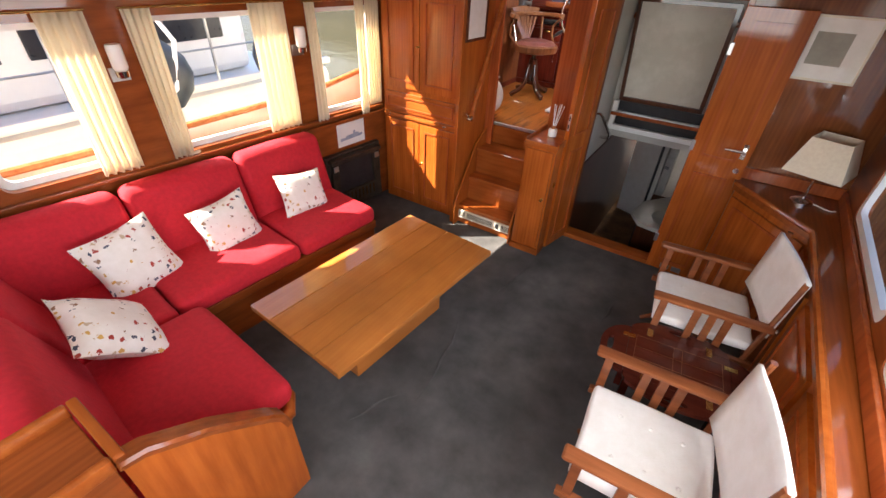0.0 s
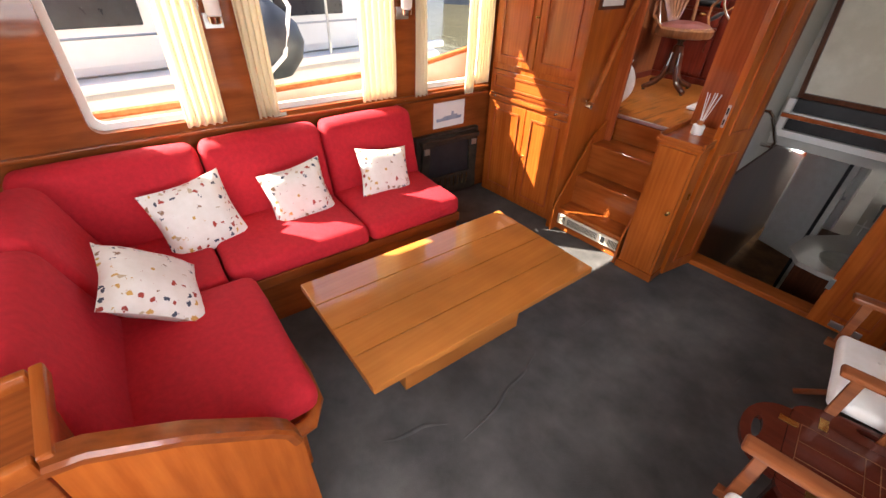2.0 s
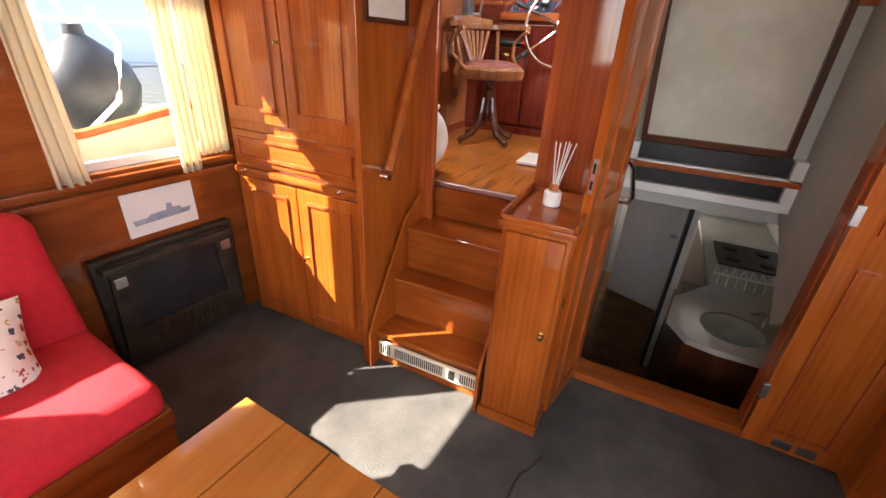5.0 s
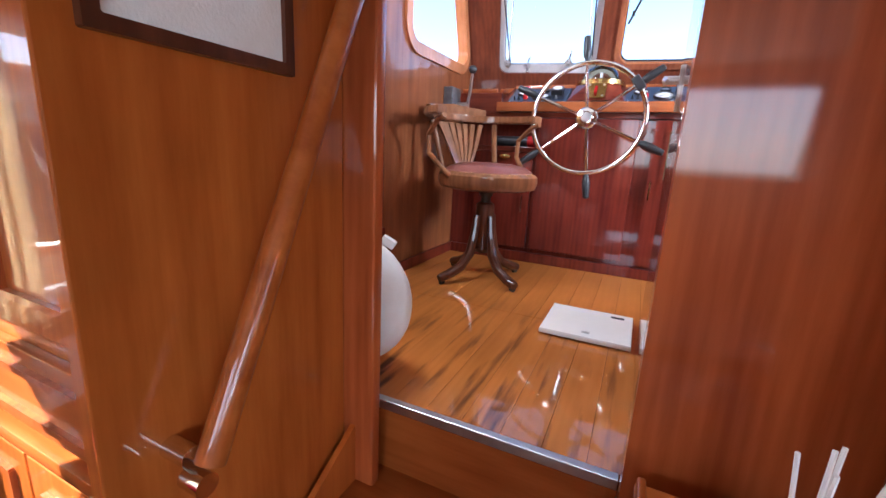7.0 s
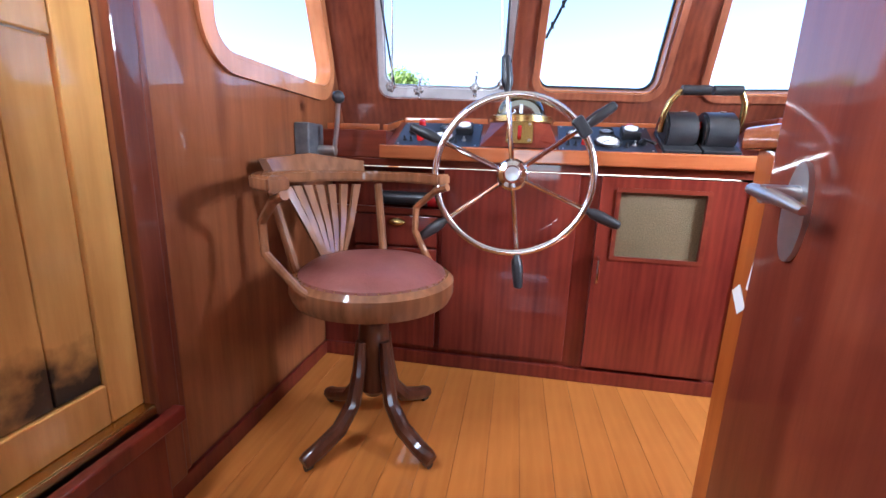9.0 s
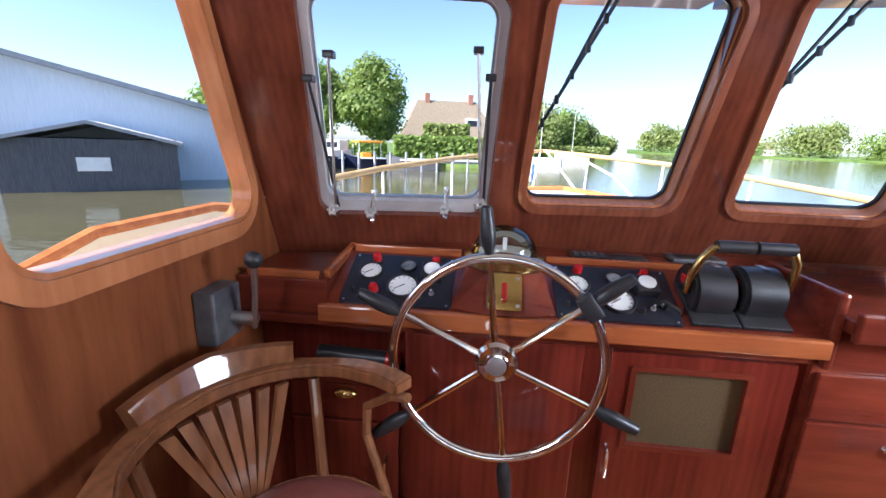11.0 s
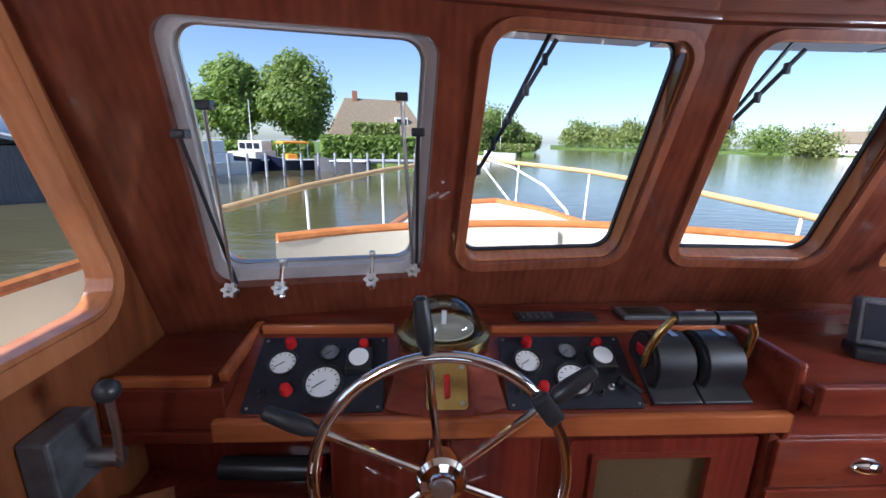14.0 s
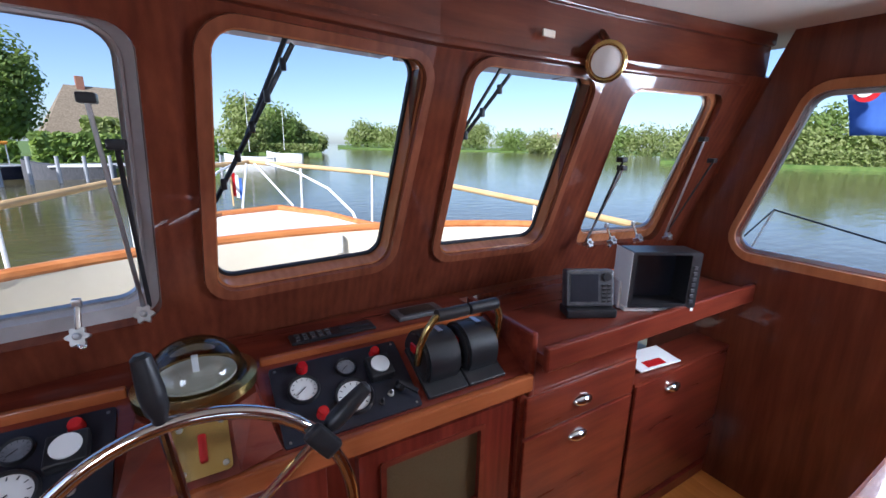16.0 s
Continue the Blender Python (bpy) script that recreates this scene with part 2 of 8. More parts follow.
# paler leaf colour, distance haze mixed into it
M_LEAF2 = material("haze-paled leaves", (0.20, 0.25, 0.08), 0.6, second=(0.30, 0.33, 0.12), noise_scale=0.7)
for leaf_m in (M_LEAF, M_LEAF2):
    _n, _l = leaf_m.node_tree.nodes, leaf_m.node_tree.links
    _tr, _mx = _n.new("ShaderNodeBsdfTranslucent"), _n.new("ShaderNodeMixShader")
    _tr.inputs["Color"].default_value = (0.30, 0.40, 0.08, 1)
    _mx.inputs["Fac"].default_value = 0.4
    _l.new(_n["Principled BSDF"].outputs["BSDF"], _mx.inputs[1])
    _l.new(_tr.outputs["BSDF"], _mx.inputs[2])
    _l.new(_mx.outputs["Shader"], _n["Material Output"].inputs["Surface"])
M_GRASS = material("bank grass", (0.06, 0.12, 0.02), 0.9, second=(0.13, 0.19, 0.045), noise_scale=0.6)
M_TEAKOUT = material("varnished outdoor teak", (0.40, 0.13, 0.035), 0.35, second=(0.56, 0.22, 0.07), scale=ALONG_X, noise_scale=2.5)
M_RAILW = material("bare teak handrail", (0.50, 0.32, 0.14), 0.5, second=(0.62, 0.42, 0.2), noise_scale=5)


def pattern_material():
    m = material("cream print cushion cloth", (0.80, 0.74, 0.66), 0.9, second=(0.86, 0.81, 0.74), noise_scale=20, bump=0.25, bump_scale=250)
    n, l = m.node_tree.nodes, m.node_tree.links
    p = n["Principled BSDF"]
    base = p.inputs["Base Color"].links[0].from_socket
    co = n.new("ShaderNodeTexCoord")
    v = n.new("ShaderNodeTexVoronoi")
    v.inputs["Scale"].default_value = 25
    v.inputs["Randomness"].default_value = 0.55
    l.new(co.outputs["Object"], v.inputs["Vector"])
    nz = n.new("ShaderNodeTexNoise")
    nz.inputs["Scale"].default_value = 75
    l.new(co.outputs["Object"], nz.inputs["Vector"])
    a = n.new("ShaderNodeMath")
    a.operation = "MULTIPLY_ADD"
    l.new(nz.outputs["Fac"], a.inputs[0])
    a.inputs[1].default_value = 0.9
    l.new(v.outputs["Distance"], a.inputs[2])
    lt = n.new("ShaderNodeMath")
    lt.operation = "LESS_THAN"
    l.new(a.outputs[0], lt.inputs[0])
    lt.inputs[1].default_value = 0.72
    sep = n.new("ShaderNodeSeparateColor")
    l.new(v.outputs["Color"], sep.inputs["Color"])
    ramp = n.new("ShaderNodeValToRGB")
    ramp.color_ramp.interpolation = "CONSTANT"
    ramp.color_ramp.elements[0].color = (0.40, 0.06, 0.04, 1)
    ramp.color_ramp.elements[1].position, ramp.color_ramp.elements[1].color = 0.3, (0.62, 0.36, 0.10, 1)
    for pos, c in ((0.5, (0.07, 0.08, 0.11, 1)), (0.7, (0.30, 0.17, 0.10, 1)), (0.85, (0.55, 0.42, 0.28, 1))):
        e = ramp.color_ramp.elements.new(pos)
        e.color = c
    l.new(sep.outputs["Red"], ramp.inputs["Fac"])
    mx = n.new("ShaderNodeMix")
    mx.data_type = "RGBA"
    l.new(lt.outputs[0], mx.inputs["Factor"])
    l.new(base, mx.inputs[6])
    l.new(ramp.outputs["Color"], mx.inputs[7])
    l.new(mx.outputs[2], p.inputs["Base Color"])
    return m


M_PRINT = pattern_material()
M_SASH = wood("mahogany sash", (0.15, 0.042, 0.020), (0.25, 0.078, 0.036), VERT)
M_GALLEY = material("grey-white galley laminate", (0.50, 0.48, 0.43), 0.6, second=(0.58, 0.555, 0.50), noise_scale=3, stains=0.08)
M_BULK = wood("brown mahogany bulkhead", (0.15, 0.042, 0.012), (0.27, 0.085, 0.024), VERT)
M_DOORR = wood("glossy red mahogany door", (0.085, 0.013, 0.007), (0.16, 0.032, 0.014), VERT, coat=1.0)
M_DOORP = wood("water stained pine plank", (0.46, 0.22, 0.055), (0.64, 0.34, 0.095), VERT, gloss=0.4, random_tone=0.1)


def foot_stain(m, z0, z1):
    """Black water stains creeping up from the foot of the planks."""
    n, l = m.node_tree.nodes, m.node_tree.links
    p = n["Principled BSDF"]
    base = p.inputs["Base Color"].links[0].from_socket
    co, sp, nz = n.new("ShaderNodeTexCoord"), n.new("ShaderNodeSeparateXYZ"), n.new("ShaderNodeTexNoise")
    nz.inputs["Scale"].default_value, nz.inputs["Detail"].default_value = 9, 5
    l.new(co.outputs["Object"], sp.inputs["Vector"])
    l.new(co.outputs["Object"], nz.inputs["Vector"])
    a, mr, mx = n.new("ShaderNodeMath"), n.new("ShaderNodeMapRange"), n.new("ShaderNodeMix")
    a.operation = "MULTIPLY_ADD"
    l.new(nz.outputs["Fac"], a.inputs[0])
    a.inputs[1].default_value = -0.42
    l.new(sp.outputs["Z"], a.inputs[2])
    mr.inputs["From Min"].default_value, mr.inputs["From Max"].default_value = z0, z1
    mr.inputs["To Min"].default_value, mr.inputs["To Max"].default_value = 1.0, 0.0
    l.new(a.outputs[0], mr.inputs["Value"])
    mx.data_type = "RGBA"
    l.new(mr.outputs["Result"], mx.inputs["Factor"])
    l.new(base, mx.inputs[6])
    mx.inputs[7].default_value = (0.030, 0.020, 0.014, 1)
    l.new(mx.outputs[2], p.inputs["Base Color"])


foot_stain(M_DOORP, 0.985, 1.09)


def tread_wear(m, y0, y1):
    """Dark streaks along the planks, thickest beside the doorway."""
    n, l = m.node_tree.nodes, m.node_tree.links
    p = n["Principled BSDF"]
    base = p.inputs["Base Color"].links[0].from_socket
    oi, co, mp = n.new("ShaderNodeObjectInfo"), n.new("ShaderNodeTexCoord"), n.new("ShaderNodeMapping")
    mp.inputs["Scale"].default_value = (26, 2.6, 1)
    ad, nz, sp = n.new("ShaderNodeVectorMath"), n.new("ShaderNodeTexNoise"), n.new("ShaderNodeSeparateXYZ")
    l.new(co.outputs["Object"], ad.inputs[0])
    l.new(oi.outputs["Location"], ad.inputs[1])
    l.new(ad.outputs[0], mp.inputs["Vector"])
    l.new(mp.outputs["Vector"], nz.inputs["Vector"])
    nz.inputs["Scale"].default_value, nz.inputs["Detail"].default_value = 1.0, 5
    l.new(co.outputs["Object"], sp.inputs["Vector"])
    a, b, c, mx = n.new("ShaderNodeMapRange"), n.new("ShaderNodeMapRange"), n.new("ShaderNodeMath"), n.new("ShaderNodeMix")
    a.inputs["From Min"].default_value, a.inputs["From Max"].default_value = 0.54, 0.68
    l.new(nz.outputs["Fac"], a.inputs["Value"])
    b.inputs["From Min"].default_value, b.inputs["From Max"].default_value = y0, y1
    b.inputs["To Min"].default_value, b.inputs["To Max"].default_value = 0.9, 0.0
    l.new(sp.outputs["Y"], b.inputs["Value"])
    c.operation = "MULTIPLY"
    l.new(a.outputs["Result"], c.inputs[0])
    l.new(b.outputs["Result"], c.inputs[1])
    mx.data_type = "RGBA"
    l.new(c.outputs[0], mx.inputs["Factor"])
    l.new(base, mx.inputs[6])
    mx.inputs[7].default_value = (0.085, 0.028, 0.010, 1)
    l.new(mx.outputs[2], p.inputs["Base Color"])


tread_wear(M_PLANK, 0.75, 1.65)


def water_material():
    m = material("harbour water", (0.075, 0.068, 0.034), 0.06, second=(0.10, 0.088, 0.045), noise_scale=0.3)
    n, l = m.node_tree.nodes, m.node_tree.links
    p = n["Principled BSDF"]
    for link in list(p.inputs["Roughness"].links):
        l.remove(link)
    p.inputs["Roughness"].default_value = 0.06
    p.inputs["IOR"].default_value = 1.33
    co = n.new("ShaderNodeTexCoord")
    mp = n.new("ShaderNodeMapping")
    mp.inputs["Scale"].default_value = (0.55, 1.5, 1)
    l.new(co.outputs["Object"], mp.inputs["Vector"])
    nz = n.new("ShaderNodeTexNoise")
    nz.inputs["Scale"].default_value, nz.inputs["Detail"].default_value = 1.6, 5
    l.new(mp.outputs["Vector"], nz.inputs["Vector"])
    b = n.new("ShaderNodeBump")
    b.inputs["Strength"].default_value, b.inputs["Distance"].default_value = 0.35, 0.06
    l.new(nz.outputs["Fac"], b.inputs["Height"])
    l.new(b.outputs["Normal"], p.inputs["Normal"])
    return m


M_WATER = water_material()


# ---- building blocks ----
def bm_box(bm, x0, x1, y0, y1, z0, z1, bevel=0.0, seg=2, m=None):
    got = bmesh.ops.create_cube(bm, size=1.0)
    vs = got["verts"]
    for v in vs:
        v.co = Vector(((x0 + x1) / 2 + v.co.x * (x1 - x0), (y0 + y1) / 2 + v.co.y * (y1 - y0), (z0 + z1) / 2 + v.co.z * (z1 - z0)))
    if bevel:
        es = list({e for v in vs for e in v.link_edges})
        r = bmesh.ops.bevel(bm, geom=es, offset=bevel, segments=seg, profile=0.5, affect="EDGES", clamp_overlap=True)
        vs = list({v for f in r["faces"] for v in f.verts} | {v for v in vs if v.is_valid})
    if m:
        for v in vs:
            v.co = m @ v.co
    return vs


def bm_cyl(bm, a, b, r, r2=None, seg=16, caps=True):
    a, b = Vector(a), Vector(b)
    d = b - a
    m = Matrix.Translation((a + b) / 2) @ d.to_track_quat("Z", "Y").to_matrix().to_4x4()
    bmesh.ops.create_cone(bm, cap_ends=caps, segments=seg, radius1=r, radius2=r if r2 is None else r2, depth=d.length, matrix=m)


def bm_tube(bm, pts, r, seg=10, closed=False):
    pts = [Vector(p) for p in pts]
    n = len(pts)
    rad = r if isinstance(r, (list, tuple)) else [r] * n
    rings = []
    up = None
    for i, p in enumerate(pts):
        if closed:
            d = pts[(i + 1) % n] - pts[i - 1]
        else:
            d = pts[min(i + 1, n - 1)] - pts[max(i - 1, 0)]
        d.normalize()
        if up is None:
            up = Vector((0, 0, 1)) if abs(d.z) < 0.9 else Vector((1, 0, 0))
        side = d.cross(up).normalized()
        up = side.cross(d).normalized()
        rings.append([bm.verts.new(p + (side * math.cos(2 * math.pi * k / seg) + up * math.sin(2 * math.pi * k / seg)) * rad[i]) for k in range(seg)])
    for i in range(n if closed else n - 1):
        a, b = rings[i], rings[(i + 1) % n]
        for k in range(seg):
            bm.faces.new((a[k], a[(k + 1) % seg], b[(k + 1) % seg], b[k]))
    if not closed:
        bm.faces.new(rings[0])
        bm.faces.new(rings[-1][::-1])


def bm_lathe(bm, profile, m=None, seg=28):
    m = m or Matrix()
    rings = []
    for r, z in profile:
        rings.append([bm.verts.new(m @ Vector((r * math.cos(2 * math.pi * k / seg), r * math.sin(2 * math.pi * k / seg), z))) for k in range(seg)])
    for a, b in zip(rings, rings[1:]):
        for k in range(seg):
            bm.faces.new((a[k], a[(k + 1) % seg], b[(k + 1) % seg], b[k]))
    bm.faces.new(rings[0][::-1])
    bm.faces.new(rings[-1])


def rrect(u0, u1, v0, v1, r, seg=6):
    out = []
    for cx, cy, a0 in ((u1 - r, v1 - r, 0), (u0 + r, v1 - r, 90), (u0 + r, v0 + r, 180), (u1 - r, v0 + r, 270)):
        for k in range(seg + 1):
            a = radians(a0 + 90 * k / seg)
            out.append((cx + r * math.cos(a), cy + r * math.sin(a)))
    return out


def bm_slab(bm, outer, holes, m, depth):
    """A plate in the plane u, v of m with holes, thick along m's third axis."""
    b = bmesh.new()
    for loop in [outer] + list(holes):
        vs = [b.verts.new((u, v, 0)) for u, v in loop]
        for i in range(len(vs)):
            b.edges.new((vs[i], vs[(i + 1) % len(vs)]))
    bmesh.ops.triangle_fill(b, use_beauty=True, use_dissolve=False, edges=b.edges[:])
    r = bmesh.ops.extrude_face_region(b, geom=b.faces[:])
    for v in [g for g in r["geom"] if isinstance(g, bmesh.types.BMVert)]:
        v.co.z += depth
    bmesh.ops.recalc_face_normals(b, faces=b.faces[:])
    for v in b.verts:
        v.co = m @ v.co
    tmp = bpy.data.meshes.new("tmp")
    b.to_mesh(tmp)
    b.free()
    bm.from_mesh(tmp)
    bpy.data.meshes.remove(tmp)


def frame3(origin, u, v):
    u, v = Vector(u).normalized(), Vector(v).normalized()
    w = u.cross(v).normalized()
    m = Matrix((u, v, w)).transposed().to_4x4()
    m.translation = origin
    return m


def finish(name, bm, mat, smooth=35):
    bmesh.ops.recalc_face_normals(bm, faces=bm.faces[:])
    crisp = []                                   # flat faces keep flat normals beside their narrow bevels
    if smooth == 35 and mat not in (M_FABRIC, M_CREAM):
        for k, e in enumerate(bm.edges):
            if len(e.link_faces) == 2:
                a0, a1 = sorted(f.calc_area() for f in e.link_faces)
                if a1 > 8 * a0 and e.calc_face_angle(0) > radians(12):
                    crisp.append(k)
    me = bpy.data.meshes.new(name)
    bm.to_mesh(me)
    bm.free()
    me.materials.append(mat)
    if smooth:
        me.shade_smooth()
        me.set_sharp_from_angle(angle=radians(smooth))
        for k in crisp:
            me.edges[k].use_edge_sharp = True
    return me


def part(name, bm, mat, parent, label="", smooth=35):
    ob = new(name, finish(name, bm, mat, smooth))
    if parent:
        ob.parent = parent
        ob.matrix_parent_inverse = parent.matrix_world.inverted() if parent.type != "EMPTY" else Matrix.Translation(-parent.location)
    if label:
        ob["label"] = label
    return ob


def thing(name, base, label, category, group="", kind=""):
    e = new(name)
    e.location = base
    e.empty_display_size = 0.1
    return tagged(e, label, category, group, kind)


def solid(name, bm, mat, label="", category="", group="", kind="structure", smooth=35):
    return tagged(new(name, finish(name, bm, mat, smooth)), label, category, group, kind)


def boxes(*rows, bevel=0.0):
    bm = bmesh.new()
    for r in rows:
        bm_box(bm, *r, bevel=bevel)
    return bm


def tubes(*rows, seg=10):
    bm = bmesh.new()
    for pts, r in rows:
        bm_tube(bm, pts, r, seg)
    return bm


# ---- saloon: structure ----
PORT = Matrix.Translation((-0.90, 0, 0)) @ pose(0, 0, 0, 0, 0, -4.75)   # x inboard, y forward along the port side
F = 0.82                                                              # wheelhouse floor


def moved(bm, m):
    bmesh.ops.transform(bm, matrix=m, verts=bm.verts[:])
    return bm


solid("floor_saloon", boxes((-1.4, 3.0, -3.95, 0.44, -0.06, 0.0)), M_CARPET, "charcoal ribbed carpet, wrinkled and slightly worn", "floor")
solid("ceiling_saloon", boxes((-1.5, 3.1, -4.1, 0.5, 2.3, 2.36)), M_CEIL, "cream saloon ceiling panel", "ceiling")

# port side wall with three windows
PWIN = [(-2.52, -1.94, 0.95, 1.70), (-1.70, -0.79, 0.93, 1.70), (-0.58, 0.06, 0.92, 1.69)]
bm = bmesh.new()
bm_slab(bm, [(-4.0, 0.0), (0.75, 0.0), (0.75, 2.3), (-4.0, 2.3)], [rrect(a, b, c, d, 0.06) for a, b, c, d in PWIN], PORT @ frame3((-0.06, 0, 0), (0, 1, 0), (0, 0, 1)), 0.06)
solid("wall_port", bm, M_CABY, "varnished mahogany side wall with window posts", "wall")
for i, (a, b, c, d) in enumerate(PWIN):
    w = thing("window_%d" % (i + 1), PORT @ Vector((-0.03, (a + b) / 2, c)), "saloon side window with white outer frame, curtained", "window", kind="structure")
    bm = bmesh.new()
    bm_slab(bm, rrect(a - 0.005, b + 0.005, c - 0.005, d + 0.005, 0.06), [rrect(a + 0.035, b - 0.035, c + 0.035, d - 0.035, 0.045)], PORT @ frame3((-0.085, 0, 0), (0, 1, 0), (0, 0, 1)), 0.03)
    part("window_frame", bm, M_WHITE, w)
    bm = bmesh.new()
    bm_slab(bm, rrect(a + 0.03, b - 0.03, c + 0.03, d - 0.03, 0.04), [], PORT @ frame3((-0.075, 0, 0), (0, 1, 0), (0, 0, 1)), 0.004)
    part("pane", bm, M_PANE, w).visible_shadow = False
solid("trim_port_shelf", moved(boxes((0, 0.045, -0.78, 0.1, 0.835, 0.862), (0, 0.035, -2.9, 0.1, 0.885, 0.905), bevel=0.004), PORT), M_CABY, "mahogany ledge below the windows", "trim")

# starboard side, aft wall, forward bulkhead
STBD = Matrix.Translation((2.53, 0, 0)) @ pose(0, 0, 0, 0, 0, -2.86)   # x outboard, y forward along the starboard side
SWIN = [(-1.05, 0.04), (-2.3, -1.25), (-3.5, -2.5)]
bm = bmesh.new()
bm_slab(bm, [(-4.0, 0.0), (0.6, 0.0), (0.6, 2.3), (-4.0, 2.3)], [rrect(a, b, 0.96, 1.72, 0.06) for a, b in SWIN], STBD @ frame3((0, 0, 0), (0, 1, 0), (0, 0, 1)), 0.06)
solid("wall_starboard", bm, M_CABY, "varnished mahogany starboard side wall", "wall")
for i, (a, b) in enumerate(SWIN):
    w = thing("window_%d" % (i + 4), STBD @ Vector((0.03, (a + b) / 2, 0.96)), "starboard saloon window with white frame", "window", kind="structure")
    bm = bmesh.new()
    bm_slab(bm, rrect(a, b, 0.96, 1.72, 0.06), [rrect(a + 0.04, b - 0.04, 1.00, 1.68, 0.05)], STBD @ frame3((0.005, 0, 0), (0, 1, 0), (0, 0, 1)), 0.03)
    part("window_frame", bm, M_WHITE, w)
    bm = bmesh.new()
    bm_slab(bm, rrect(a + 0.035, b - 0.035, 0.995, 1.685, 0.05), [], STBD @ frame3((0.02, 0, 0), (0, 1, 0), (0, 0, 1)), 0.004)
    part("pane", bm, M_PANE, w).visible_shadow = False
bm = bmesh.new()
bm_slab(bm, [(-1.4, 0), (3.0, 0), (3.0, 2.3), (-1.4, 2.3)], [rrect(0.1, 1.9, 1.3, 2.15, 0.05)], frame3((0, -3.84, 0), (1, 0, 0), (0, 0, 1)), 0.06)
solid("wall_aft", bm, M_CAB, "mahogany aft bulkhead", "wall")

# forward bulkhead: openings for the stairway and the lower companionway
DX0, DX1, DY = 0.95, 1.655, 0.45
bm = bmesh.new()
bm_slab(bm, [(0.60, -0.02), (0.95, -0.02), (0.95, 1.88), (DX1, 1.88), (DX1, 2.3), (0.60, 2.3)], [], frame3((0, DY + 0.05, 0), (1, 0, 0), (0, 0, 1)), 0.05)
solid("wall_forward", bm, M_POST, "red mahogany forward bulkhead", "wall")
solid("wall_forward_starboard", boxes((DX1 + 0.001, 3.0, DY, DY + 0.05, -0.02, 2.3)), M_BULK, "brown mahogany forward bulkhead", "wall")
solid("wall_stair_top", boxes((0.0, 0.60, 0.55, 0.60, 2.02, 2.75)), M_HELM, "mahogany header above the stair doorway", "wall")

# locker built in beside the stairs
cab = thing("corner_cupboard", (-0.4, 0.3, 0), "tall mahogany cupboard with panelled doors and one drawer", "cupboard")
CX0, CX1, CY = -0.83, -0.02, 0.075
part("body", boxes((CX0, CX1, CY + 0.012, 0.60, 0.0, 2.28), bevel=0.002), M_CAB, cab)


def panelled(parent, x0, x1, z0, z1, y, mat=M_CAB, rail=0.055, name="door", deep=0.02):
    d = part(name, boxes((x0, x1, y - deep, y, z0, z1), bevel=0.003), mat, parent)
    bm = bmesh.new()
    bm_slab(bm, rrect(x0 + rail, x1 - rail, z0 + rail, z1 - rail, 0.004, 1), [rrect(x0 + rail + 0.012, x1 - rail - 0.012, z0 + rail + 0.012, z1 - rail - 0.012, 0.003, 1)],
            frame3((0, y - deep, 0), (1, 0, 0), (0, 0, 1)), 0.010)
    part("moulding", bm, M_POST, d)
    return d


def knob(parent, x, y, z, r=0.011, mat=M_BRASS, d=(0, -1, 0), name="knob"):
    bm = bmesh.new()
    m = Matrix.Translation((x, y, z)) @ Vector(d).to_track_quat("Z", "Y").to_matrix().to_4x4()
    bm_lathe(bm, [(r * 0.9, 0), (r * 0.45, r * 0.4), (r * 0.5, r * 0.9), (r, r * 1.4), (r * 0.9, r * 2.1), (r * 0.3, r * 2.4)], m, 14)
    return part(name, bm, mat, parent)


xm = (CX0 + CX1) / 2
dl = panelled(cab, CX0 + 0.03, xm - 0.004, 0.05, 0.81, CY + 0.012)
dr = panelled(cab, xm + 0.004, CX1 - 0.03, 0.05, 0.81, CY + 0.012)
knob(dr, xm + 0.03, CY - 0.008, 0.45)
part("sliding_shelf", boxes((CX0 + 0.02, CX1 - 0.01, CY - 0.02, CY + 0.012, 0.835, 0.865), bevel=0.004), M_CABX, cab)
knob(cab, CX0 + 0.09, CY - 0.02, 0.85, 0.008, M_CHROME)
knob(cab, CX1 - 0.13, CY - 0.02, 0.85, 0.008, M_CHROME)
panelled(cab, CX0 + 0.03, CX1 - 0.03, 0.885, 1.045, CY + 0.012, M_CABX, 0.03, "drawer")
ul = panelled(cab, CX0 + 0.03, xm - 0.004, 1.09, 1.80, CY + 0.012)
ur = panelled(cab, xm + 0.004, CX1 - 0.03, 1.09, 1.80, CY + 0.012)
knob(ur, xm - 0.01, CY - 0.008, 1.43, 0.010)
part("cornice", boxes((CX0, CX1, CY - 0.015, CY + 0.012, 1.84, 1.875), bevel=0.004), M_CABX, cab)

# stair side wall with its post
solid("wall_stair_port", boxes((-0.018, 0.012, 0.0, 0.468, 0.0, 2.5), bevel=0.003), M_CAB, "varnished mahogany partition beside the stairs", "wall")
solid("trim_stair_post", boxes((-0.02, 0.090, 0.470, 0.500, F * 0.75, 2.6), (-0.02, 0.072, 0.501, 0.522, F * 0.75, 2.6), bevel=0.006), M_POST, "dark red mahogany door post", "trim")

